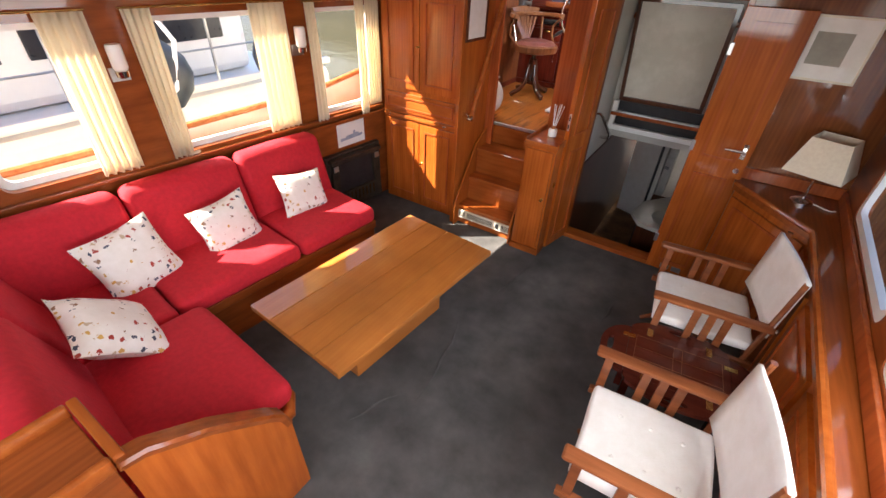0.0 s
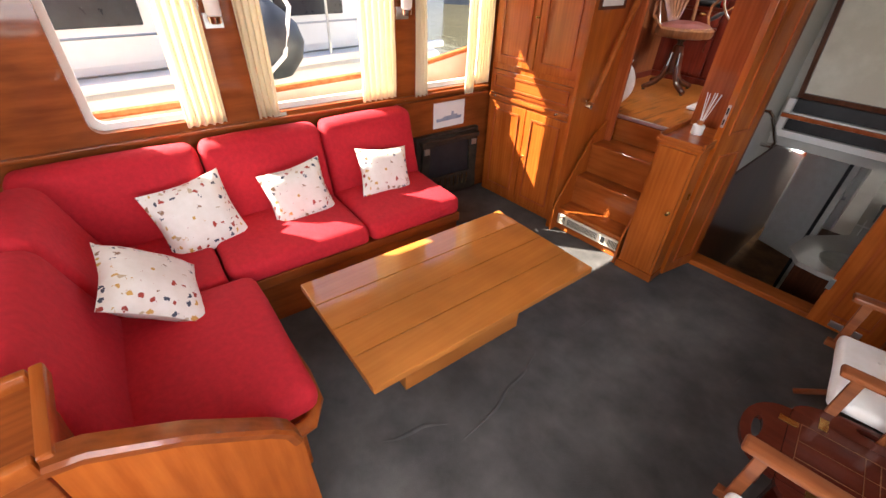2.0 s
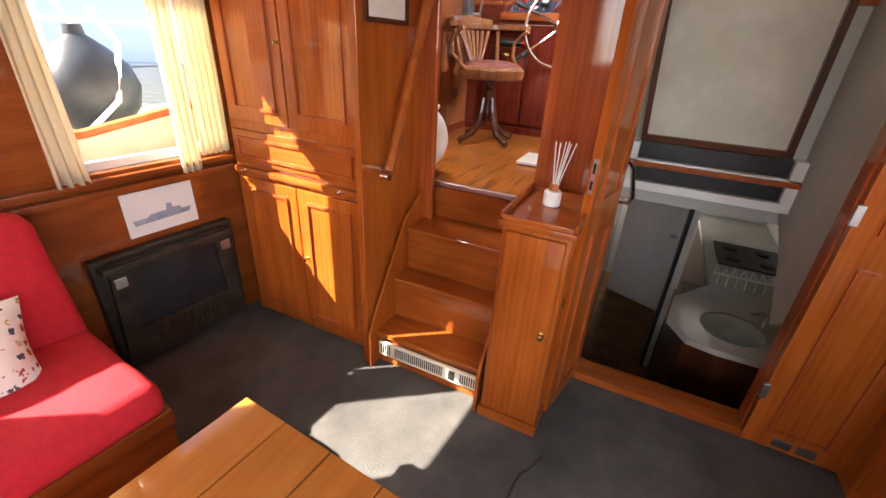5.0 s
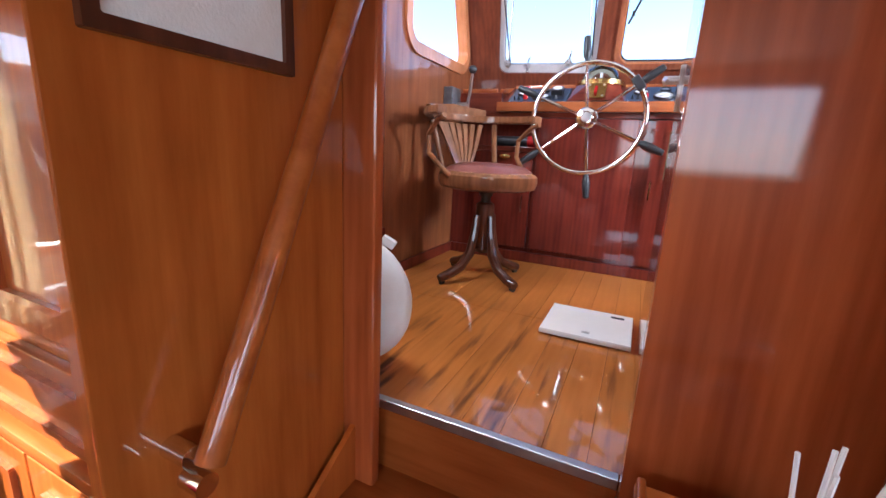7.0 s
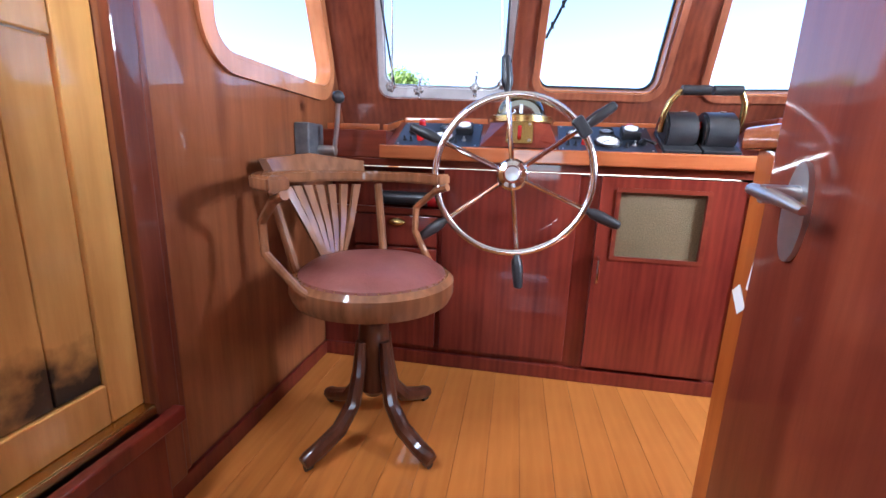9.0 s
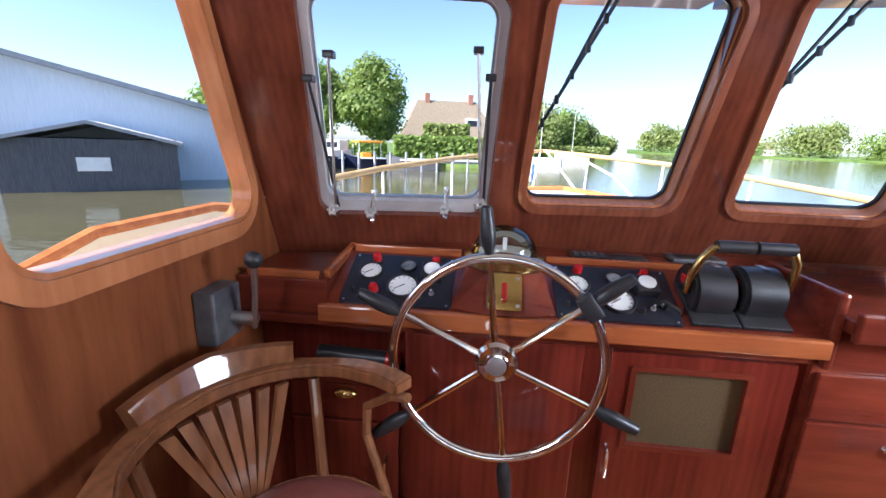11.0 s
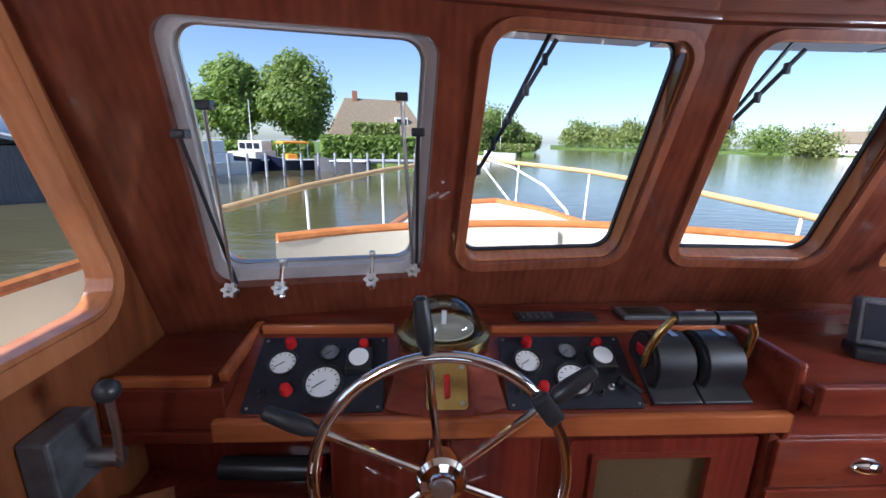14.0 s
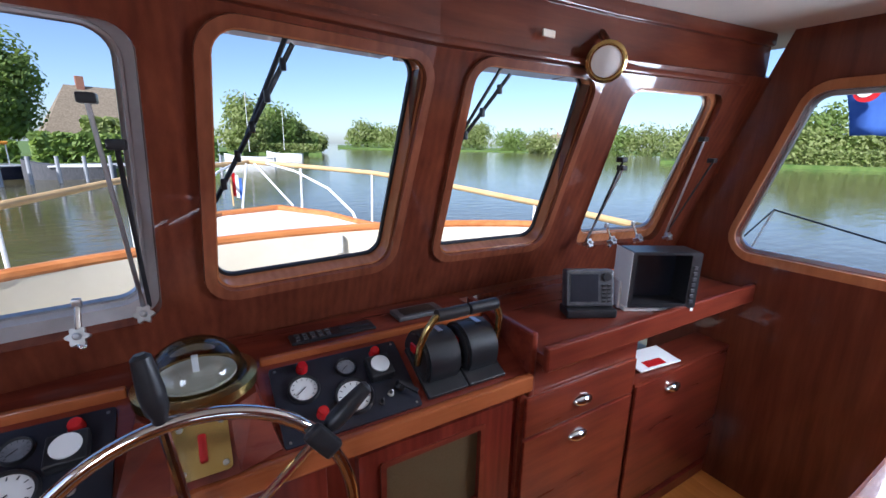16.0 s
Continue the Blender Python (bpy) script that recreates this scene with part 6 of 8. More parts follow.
for k in range(6):
    a = radians(97 + 60 * k)
    c, s = math.cos(a), math.sin(a)
    part("spoke", tubes(([WM @ Vector((c * 0.045, s * 0.045, 0.004)), WM @ Vector((c * (R - 0.01), s * (R - 0.01), 0.0))], 0.0085), seg=10), M_CHROME, sw)
    rr = [(0.011, R + 0.008), (0.012, R + 0.018), (0.0175, R + 0.03), (0.019, R + 0.06), (0.016, R + 0.10), (0.0145, R + 0.118), (0.008, R + 0.124)]
    q = WM @ Matrix.Rotation(a, 4, "Z") @ Matrix.Rotation(radians(90), 4, "Y")
    bm = bmesh.new()
    bm_lathe(bm, rr, q, 16)
    part("grip", bm, M_BLACK, sw)
bm = bmesh.new()
bm_box(bm, -0.02, 0.02, -0.035, 0.035, 0.008, 0.03, bevel=0.008, m=WM @ Matrix.Rotation(radians(37), 4, "Z") @ Matrix.Translation((R, 0, 0)))
part("spinner_clamp", bm, M_BLACK, sw)

# engine controls
ec = thing("engine_control", (0.89, 2.17, 1.74), "twin black engine control with brass levers and black grips", "control")
for x in (0.825, 0.945):
    bm = bmesh.new()
    bm_cyl(bm, (x - 0.050, 2.145, 1.752), (x + 0.050, 2.145, 1.752), 0.072, seg=36)
    bmesh.ops.bevel(bm, geom=[e for e in bm.edges if len(e.link_faces) == 2 and any(len(f.verts) > 4 for f in e.link_faces)], offset=0.008, segments=2, affect="EDGES")
    part("drum", bm, M_BLACK, ec)
    part("base_flange", moved(boxes((x - 0.058, x + 0.058, 0.018, 0.172, 0.0, 0.012), bevel=0.003), PANEL), M_BLACK, ec)
    part("friction_screw", boxes((x - 0.056, x - 0.048, 2.125, 2.165, 1.767, 1.792), bevel=0.003), M_REDLAMP, ec)
    part("label_strip", boxes((x + 0.005, x + 0.02, 2.125, 2.165, 1.823, 1.8255)), M_STEEL, ec)
for x0, x1, g0, g1 in ((0.765, 0.80, 0.805, 0.892), (1.005, 0.985, 0.900, 0.985)):
    part("lever", tubes(([(x0, 2.115, 1.755), (x0, 2.10, 1.81), (x0 + (x1 - x0) * 0.3, 2.09, 1.85), (x1, 2.09, 1.880), (x1 + (0.02 if x1 < 0.9 else -0.02), 2.09, 1.886)], 0.0095), seg=12), M_BRASS, ec)
    bm = bmesh.new()
    bm_cyl(bm, (g0, 2.09, 1.886), (g1, 2.09, 1.886), 0.0155, seg=18)
    part("grip", bm, M_BLACK, ec)

# radio keypad and display let into the top behind the panels
kp = thing("radio", (0.62, 2.34, 1.777), "black radio faceplate with grey keys", "radio")
part("faceplate", boxes((0.505, 0.735, 2.308, 2.366, 1.778, 1.786), bevel=0.003), M_BLACK, kp)
for i in range(5):
    for j in range(3):
        part("key", boxes((0.518 + i * 0.02, 0.531 + i * 0.02, 2.316 + j * 0.016, 2.326 + j * 0.016, 1.786, 1.789), bevel=0.001), M_GREYBOX, kp)
part("display", boxes((0.64, 0.72, 2.332, 2.356, 1.786, 1.788)), M_PANEL, kp)
dp = thing("small_display", (0.89, 2.35, 1.777), "grey flush display with a brown screen", "display")
part("housing", boxes((0.81, 0.965, 2.315, 2.390, 1.778, 1.792), bevel=0.004), M_GREYBOX, dp)
part("screen", boxes((0.832, 0.940, 2.327, 2.378, 1.792, 1.7935)), M_IRON, dp)

# gear lever box on the port wall
gb = thing("shift_lever", (WX0, 2.06, 1.6), "grey metal lever box with a black ball knob", "control")
part("box", boxes((WX0, WX0 + 0.055, 1.888, 2.000, 1.605, 1.745), bevel=0.006), M_GREYBOX, gb)
part("pivot", tubes(([(WX0 + 0.05, 1.965, 1.655), (WX0 + 0.115, 1.965, 1.655)], 0.018), seg=14), M_STEEL, gb)
part("lever", tubes(([(WX0 + 0.105, 1.970, 1.63), (WX0 + 0.13, 1.945, 1.73), (-0.307, 1.920, 1.82)], 0.008), seg=10), M_STEEL, gb)
bm = bmesh.new()
bmesh.ops.create_uvsphere(bm, u_segments=20, v_segments=14, radius=0.021, matrix=Matrix.Translation((-0.306, 1.918, 1.829)))
part("knob", bm, M_BLACK, gb)

# captain's chair
S0 = Vector((-0.081, 1.620, 0))
BK = Vector((-0.85, 0.53, 0)).normalized()          # towards its back
LT = Vector((BK.y, -BK.x, 0))
cc = thing("captains_chair", (S0.x, S0.y, F), "swivelling oak captain's chair with oxblood leather seat", "chair")
bm = bmesh.new()
bm_lathe(bm, [(0.18, 0.40), (0.217, 0.41), (0.227, 0.435), (0.225, 0.465), (0.210, 0.478), (0.201, 0.474)], Matrix.Translation((S0.x, S0.y, F + 0.03)), 44)
seat = part("seat", bm, M_OAK, cc)
bm = bmesh.new()
bm_lathe(bm, [(0.204, 0.470), (0.201, 0.482), (0.172, 0.503), (0.11, 0.517), (0.02, 0.521)], Matrix.Translation((S0.x, S0.y, F + 0.03)), 44)
part("leather", bm, M_LEATHER, seat, "oxblood leather seat cover")
for k in range(48):
    a = 2 * math.pi * k / 48
    bm = bmesh.new()
    bm_lathe(bm, [(0.0032, 0), (0.002, 0.002)], Matrix.Translation((S0.x + 0.203 * math.cos(a), S0.y + 0.203 * math.sin(a), F + 0.508)), 6)
    part("nail", bm, M_BRASS, seat)
bm = bmesh.new()
bm_lathe(bm, [(0.03, 0.40), (0.033, 0.42), (0.03, 0.44)], Matrix.Translation((S0.x, S0.y, F)), 16)
bm_lathe(bm, [(0.022, 0.20), (0.022, 0.41)], Matrix.Translation((S0.x, S0.y, F)), 14)
part("screw_column", bm, M_IRON, cc)
bm = bmesh.new()
bm_lathe(bm, [(0.025, 0.13), (0.04, 0.15), (0.036, 0.25), (0.045, 0.30), (0.042, 0.36), (0.03, 0.37)], Matrix.Translation((S0.x, S0.y, F)), 20)
part("pedestal", bm, M_DARKOAK, cc)
for k in range(4):
    a = radians(-31 + 90 * k)
    d = Vector((math.cos(a), math.sin(a), 0))
    pts = [S0 + d * r + Vector((0, 0, F + z)) for r, z in ((0.045, 0.31), (0.055, 0.22), (0.075, 0.13), (0.125, 0.07), (0.19, 0.042), (0.225, 0.033), (0.24, 0.028))]
    part("leg", tubes((pts, [0.016, 0.019, 0.022, 0.023, 0.023, 0.022, 0.018]), seg=10), M_DARKOAK, cc)
    part("caster", tubes(([S0 + d * 0.215 + Vector((0, 0, F + 0.012)) - LT * 0, S0 + d * 0.235 + Vector((0, 0, F + 0.012))], 0.0115), seg=10), M_IRON, cc)
# back rail, arms and fan of splats
ang0 = math.atan2(BK.y, BK.x)
arc = []
for k in range(21):
    a = ang0 + radians(-93 + 186 * k / 20)
    e = 0.288 - 0.0016 * abs(k - 10)
    arc.append(S0 + Vector((math.cos(a) * e, math.sin(a) * e, F + 0.757)))
bm = bmesh.new()
rings = []
for k, p in enumerate(arc):
    o = (p - S0)
    o.z = 0
    o.normalize()
    w = 0.022 if 3 < k < 17 else 0.028
    h = 0.017
    rings.append([bm.verts.new(p + o * sx * w + Vector((0, 0, sz * h))) for sx, sz in ((-1, -1), (1, -1), (1, 1), (-1, 1))])
for a, b in zip(rings, rings[1:]):
    for k in range(4):
        bm.faces.new((a[k], a[(k + 1) % 4], b[(k + 1) % 4], b[k]))
bm.faces.new(rings[0])
bm.faces.new(rings[-1][::-1])
bmesh.ops.bevel(bm, geom=bm.edges[:], offset=0.006, segments=2, affect="EDGES", clamp_overlap=True)
part("arm_rail", bm, M_OAK, cc)
bm = bmesh.new()
rings = []
for k in range(11):
    a = ang0 + radians(-33 + 66 * k / 10)
    o = Vector((math.cos(a), math.sin(a), 0))
    top = 0.825 - 0.02 * abs(k - 5) / 5
    rings.append([bm.verts.new(S0 + o * (0.295 + dx) + Vector((0, 0, F + z))) for dx, z in ((-0.014, 0.76), (0.014, 0.76), (0.036, top), (0.012, top))])
for a, b in zip(rings, rings[1:]):
    for k in range(4):
        bm.faces.new((a[k], a[(k + 1) % 4], b[(k + 1) % 4], b[k]))
bm.faces.new(rings[0])
bm.faces.new(rings[-1][::-1])
part("crest_rail", bm, M_OAK, cc)
for k in range(7):
    ta, ba = ang0 + radians(-27 + 9 * k), ang0 + radians(-9 + 3 * k)
    p0 = S0 + Vector((math.cos(ba) * 0.195, math.sin(ba) * 0.195, F + 0.50))
    p1 = S0 + Vector((math.cos(ta) * 0.268, math.sin(ta) * 0.268, F + 0.73))
    pm = p0.lerp(p1, 0.5) + Vector((0, 0, 0.0)) - BK * 0.006
    q = []
    bm = bmesh.new()
    for p, w in ((p0, 0.006), (pm, 0.010), (p1, 0.0135)):
        q.append([bm.verts.new(p + LT * sx * w + BK * sy * 0.006) for sx, sy in ((-1, -1), (1, -1), (1, 1), (-1, 1))])
    for a, b in zip(q, q[1:]):
        for i in range(4):
            bm.faces.new((a[i], a[(i + 1) % 4], b[(i + 1) % 4], b[i]))
    bm.faces.new(q[0])
    bm.faces.new(q[-1][::-1])
    part("splat", bm, M_OAK, cc)
for s in (-1, 1):
    pts = [S0 + LT * s * 0.20 - BK * 0.05 + Vector((0, 0, F + 0.47)), S0 + LT * s * 0.225 + BK * 0.0 + Vector((0, 0, F + 0.50)), S0 + LT * s * 0.258 + BK * 0.10 + Vector((0, 0, F + 0.58)), S0 + LT * s * 0.262 + BK * 0.10 + Vector((0, 0, F + 0.66)), S0 + LT * s * 0.268 + BK * 0.02 + Vector((0, 0, F + 0.72)), S0 + LT * s * 0.268 - BK * 0.03 + Vector((0, 0, F + 0.735))]
    part("arm_support", tubes((pts, 0.0115), seg=10), M_OAK, cc)
    part("back_stile", tubes(([S0 + LT * s * 0.15 + BK * 0.13 + Vector((0, 0, F + 0.47)), S0 + LT * s * 0.185 + BK * 0.205 + Vector((0, 0, F + 0.73))], 0.013), seg=10), M_OAK, cc)

# bathroom-like white plate lying on the floor
sc = thing("floor_scale", (0.46, 1.3, F), "flat white scale with a small dark display lying on the planks", "scale")
part("plate", boxes((0.315, 0.605, 1.125, 1.400, F + 0.006, F + 0.024), bevel=0.003), M_WHITE, sc)
part("display", boxes((0.53, 0.575, 1.350, 1.367, F + 0.024, F + 0.0255)), M_PANEL, sc)
part("badge", boxes((0.45, 0.475, 1.155, 1.170, F + 0.024, F + 0.0252)), M_STEEL, sc)
part("foot", boxes((0.33, 0.59, 1.14, 1.385, F, F + 0.006)), M_BLACK, sc)

# white round fender behind the door post
fd = thing("round_fender", (-0.12, 0.73, F), "white round canvas fender with a toggle", "fender")
bm = bmesh.new()
bmesh.ops.create_uvsphere(bm, u_segments=36, v_segments=20, radius=1, matrix=Matrix.Translation((-0.135, 0.665, F + 0.185)) @ Matrix.Diagonal((0.20, 0.11, 0.185, 1)))
for v in bm.verts:
    v.co.y = 0.665 + max(-0.075, min(0.075, v.co.y - 0.665))
part("body", bm, M_CREAM, fd)
part("toggle", moved(boxes((-0.02, 0.02, -0.012, 0.012, -0.012, 0.012), bevel=0.004), Matrix.Translation((-0.03, 0.71, F + 0.345)) @ pose(0, 0, 0, 0, 30, 20)), M_WHITE, fd)

# wheelhouse door leaf standing open, and the cabinet beyond it
wd = thing("door_5", (0.63, 0.67, F), "open glossy red mahogany door with bronze lever handle", "door", kind="structure")
lf = part("door_leaf", boxes((0.617, 0.652, 0.668, 1.155, F + 0.01, 2.42), bevel=0.003), M_DOORR, wd)
bm = bmesh.new()
bm_slab(bm, [(1.085 + 0.021 * math.cos(2 * math.pi * k / 24), 1.60 + 0.058 * math.sin(2 * math.pi * k / 24)) for k in range(24)], [], frame3((0.611, 0, 0), (0, 1, 0), (0, 0, 1)), 0.006)
part("handle_plate", bm, M_STEEL, lf)
part("door_handle", tubes(([(0.612, 1.085, 1.62), (0.575, 1.085, 1.62)], 0.011), ([(0.58, 1.118, 1.624), (0.58, 1.085, 1.62), (0.58, 1.045, 1.614), (0.582, 1.02, 1.608)], [0.007, 0.009, 0.007, 0.005]), seg=12), M_STEEL, lf)
bx = thing("companionway_cabinet", (1.2, 1.3, F), "mahogany cabinet over the companionway with moulded top", "cabinet")
part("body", boxes((0.72, 1.76, 1.26, 1.40, F, 1.68), (0.72, 0.85, 1.17, 1.26, F, 1.68), bevel=0.003), M_CAB, bx)
part("top", boxes((0.70, 1.78, 1.16, 1.425, 1.68, 1.72), bevel=0.008), M_EDGE, bx)
part("hood", boxes((0.84, 1.78, 0.67, 1.27, 2.003, 2.03), bevel=0.003), M_CAB, bx)
part("side_panel", boxes((0.838, 0.857, 0.67, 1.255, F, 2.0), bevel=0.003), M_CAB, bx)
part("grab_bar", tubes(([(0.76, 1.33, 1.72), (0.76, 1.33, 1.755), (0.78, 1.33, 1.77), (1.0, 1.33, 1.77), (1.02, 1.33, 1.755), (1.02, 1.33, 1.72)], 0.013), seg=10), M_CABX, bx)
for y, z, r, w, h in ((1.305, 1.572, -40, 0.034, 0.011), (1.336, 1.462, 8, 0.009, 0.030), (1.366, 1.408, 50, 0.024, 0.014), (1.304, 1.345, 25, 0.008, 0.022)):
    bm = moved(boxes((-0.0008, 0.0008, -w, w, -h, h)), Matrix.Translation((0.7185, y, z)) @ pose(0, 0, 0, r, 0, 0))
    tagged(new("tape_strip", finish("tape_strip", bm, M_WHITE)), "torn strip of white tape on the cabinet", "tape", "tape strips")

# cupboard pulls on the console
for x, z in ((0.60, 1.27), (-0.02, 1.15)):
    ob = part("bar_handle", tubes(([(x, CF - 0.01, z - 0.05), (x, CF - 0.034, z - 0.04), (x, CF - 0.036, z), (x, CF - 0.034, z + 0.04), (x, CF - 0.01, z + 0.05)], 0.005), seg=8), M_CHROME, con)
bm = bmesh.new()
bmesh.ops.create_uvsphere(bm, u_segments=16, v_segments=8, radius=1, matrix=Matrix.Translation((-0.14, CF - 0.01, 1.40)) @ Matrix.Diagonal((0.035, 0.02, 0.016, 1)))
part("shell_pull", bm, M_BRASS, con)
bm = bmesh.new()
bm_lathe(bm, [(0.009, 0), (0.009, 0.004), (0.004, 0.006)], Matrix.Translation((-0.30, CF + 0.02, 1.715)) @ pose(0, 0, 0, 90, 0, 0), 14)
part("lock", bm, M_BRASS, con)
fl = thing("flare_tube", (-0.05, 2.12, 1.47), "red capped tube lying in the console shelf", "tube")
bm = bmesh.new()
bm_cyl(bm, (-0.24, 2.12, 1.485), (-0.03, 2.11, 1.485), 0.026, seg=20)
part("tube", bm, M_BLACK, fl)
bm = bmesh.new()
bm_cyl(bm, (-0.029, 2.11, 1.485), (0.005, 2.108, 1.485), 0.029, seg=20)
part("cap", bm, M_REDLAMP, fl)

# plotter and hooded screen on the counter
CT = 1.741
pm_ = Matrix.Translation((1.435, 2.155, CT)) @ pose(0, 0, 0, 0, 0, -26)
pl = thing("chart_plotter", (1.435, 2.155, CT), "grey chart plotter with keypad on a black stand", "plotter")
part("stand", moved(boxes((-0.085, 0.085, -0.04, 0.04, 0.0, 0.03), bevel=0.006), pm_), M_BLACK, pl)
pt_ = pm_ @ pose(0, 0, 0.03, -12, 0, 0)
h = part("housing", moved(boxes((-0.082, 0.082, -0.02, 0.03, 0.0, 0.125), bevel=0.008), pt_), M_GREYBOX, pl)
part("screen", moved(boxes((-0.07, 0.025, -0.0225, -0.019, 0.018, 0.11), bevel=0.001), pt_), M_PANEL, h)
for j in range(5):
    for i in range(2):
        part("key", moved(boxes((0.038 + i * 0.018, 0.05 + i * 0.018, -0.024, -0.019, 0.015 + j * 0.013, 0.022 + j * 0.013), bevel=0.001), pt_), M_BLACK, h)
bm = bmesh.new()
bm_cyl(bm, pt_ @ Vector((0.055, -0.025, 0.10)), pt_ @ Vector((0.055, -0.019, 0.10)), 0.014, seg=16)
part("cursor_pad", bm, M_BLACK, h)
rm = Matrix.Translation((1.705, 2.105, CT)) @ pose(0, 0, 0, 0, 0, -28)
rs = thing("hooded_screen", (1.705, 2.105, CT), "dark monitor in a grey-white sun hood on a bracket", "monitor")
part("bracket", moved(boxes((-0.125, 0.125, -0.06, 0.07, 0.0, 0.016), (-0.135, -0.125, -0.03, 0.06, 0.0, 0.10), bevel=0.003), rm), M_WHITE, rs)
bm = bmesh.new()
bm_slab(bm, rrect(-0.12, 0.12, 0.018, 0.215, 0.006, 2), [rrect(-0.105, 0.085, 0.032, 0.205, 0.004, 2)], rm @ frame3((0, -0.07, 0), (1, 0, 0), (0, 0, 1)), -0.10)
part("hood", bm, M_BLACK, rs)
part("casing", moved(boxes((-0.122, -0.1205, -0.07, 0.05, 0.018, 0.213)), rm), M_WHITE, rs)
part("screen", moved(boxes((-0.105, 0.085, 0.02, 0.031, 0.032, 0.205)), rm), M_PANEL, rs)
for j in range(7):
    part("key", moved(boxes((0.095, 0.108, -0.0735, -0.069, 0.035 + j * 0.02, 0.047 + j * 0.02), bevel=0.001), rm), M_GREYBOX, rs)
mg = thing("booklet", (1.72, 2.0, 1.60), "booklet with a red title block in the open shelf", "booklet")
part("cover", moved(boxes((-0.11, 0.11, -0.04, 0.075, 0.0, 0.006), bevel=0.001), Matrix.Translation((1.80, 2.115, 1.485)) @ pose(0, 0, 0, 6, 0, -6)), M_WHITE, mg)
part("title_block", moved(boxes((-0.06, 0.04, -0.03, 0.005, 0.006, 0.007)), Matrix.Translation((1.80, 2.115, 1.485)) @ pose(0, 0, 0, 6, 0, -6)), M_REDLAMP, mg)
part("shelf", boxes((1.605, WX1 - 0.004, CF - 0.012, CF + 0.13, 1.462, 1.475)), M_REDX, ct)

# porthole lamp hanging on the header
CL = Vector((1.405, 2.165, 2.535))
pl2 = thing("swivel_lamp", CL, "round brass-rimmed swivel lamp under the header", "lamp")
lm = Matrix.Translation(CL) @ Vector((-0.62, -0.72, -0.25)).to_track_quat("Z", "Y").to_matrix().to_4x4()
bm = bmesh.new()
bm_lathe(bm, [(0.02, -0.06), (0.045, -0.04), (0.058, -0.005), (0.058, 0.012), (0.050, 0.018), (0.046, 0.012)], lm, 32)
part("body", bm, M_BRASS, pl2)
bm = bmesh.new()
bm_lathe(bm, [(0.047, 0.010), (0.03, 0.018), (0.005, 0.021)], lm, 28)
part("lens", bm, M_FROST, pl2)
part("bracket", tubes(([CL + Vector((0, 0, 0.05)), CL + Vector((0.03, 0.05, 0.09))], 0.012), seg=10), M_DARKOAK, pl2)
sg = thing("header_sign", (0.38, 2.17, 2.56), "white instruction sign with a blue foot strip", "sign")
hm = frame3((0.245, 2.152, 2.548), (0.278 + 0.3, 0.075, 0), (0, 0, 1))
part("plate", moved(boxes((0, 0.28, 0.0, 0.09, -0.0, 0.004)), hm), M_WHITE, sg)
part("strip", moved(boxes((0.0, 0.28, 0.0, 0.014, 0.004, 0.005)), hm), M_BLUE, sg)
for k in range(3):
    part("text_line", moved(boxes((0.12, 0.26, 0.028 + k * 0.016, 0.031 + k * 0.016, 0.004, 0.0046)), hm), M_BLACK, sg)
for x, y in ((0.56, 2.185), (1.207, 2.205)):
    tagged(new("small_label", finish("small_label", boxes((x - 0.022, x + 0.022, y - 0.008, y - 0.002, 2.58, 2.598), bevel=0.001), M_IVORY)), "tiny ivory label screwed to the header", "label", "header labels")

# window stays, clamps and wipers
def stay_set(rows):
    for p, q, q2 in rows:
        s = thing("window_stay", p, "chrome stay rods with star knob holding the hinged window", "stay", "window stays")
        p, q, q2 = Vector(p), Vector(q), Vector(q2)
        part("rod", tubes(([p, q], 0.0042), seg=8), M_STEEL, s)
        part("rod", tubes(([p + Vector((0.010, 0, 0.01)), q2], 0.0042), seg=8), M_BLACK, s)
        for c in (q, q2):
            part("bracket", boxes((c.x - 0.014, c.x + 0.014, c.y - 0.008, c.y + 0.02, c.z - 0.008, c.z + 0.010), bevel=0.003), M_BLACK, s)
        star_knob(s, p)


def star_knob(parent, p):
    p = Vector(p)
    m = Matrix.Translation(p + Vector((0, -0.012, -0.004))) @ pose(0, 0, 0, 62, 0, 0)
    pts = []
    for k in range(30):
        r = 0.0165 + 0.0035 * math.cos(6 * 2 * math.pi * k / 30)
        pts.append((r * math.cos(2 * math.pi * k / 30), r * math.sin(2 * math.pi * k / 30)))
    bm = bmesh.new()
    bm_slab(bm, pts, [], m, 0.014)
    bm_lathe(bm, [(0.007, -0.02), (0.007, 0.02), (0.004, 0.024)], m, 12)
    part("star_knob", bm, M_STEEL, parent)


def clamp(p):
    p = Vector(p)
    c = thing("window_clamp", p, "chrome swing bolt clamp with star knob", "clamp", "window clamps")
    part("bolt", tubes(([p + Vector((0.0, 0.02, 0.055)), p + Vector((0, -0.012, 0.0))], 0.0055), seg=10), M_CHROME, c)
    part("eye", boxes((p.x - 0.008, p.x + 0.008, p.y + 0.012, p.y + 0.026, p.z + 0.045, p.z + 0.065), bevel=0.003), M_STEEL, c)
    star_knob(c, p)
    bm = bmesh.new()
    bm_lathe(bm, [(0.008, 0), (0.008, 0.006), (0.004, 0.010)], Matrix.Translation(p + Vector((0, 0.0, -0.028))) @ pose(0, 0, 0, 70, 0, 0), 12)
    part("end_nut", bm, M_CHROME, c)


stay_set([((-0.215, 2.225, 1.908), (-0.179, 2.110, 2.316), (-0.245, 2.135, 2.262)), ((0.215, 2.305, 1.934), (0.191, 2.230, 2.352), (0.228, 2.172, 2.276))])
clamp((-0.112, 2.262, 1.900))
clamp((0.110, 2.285, 1.916))
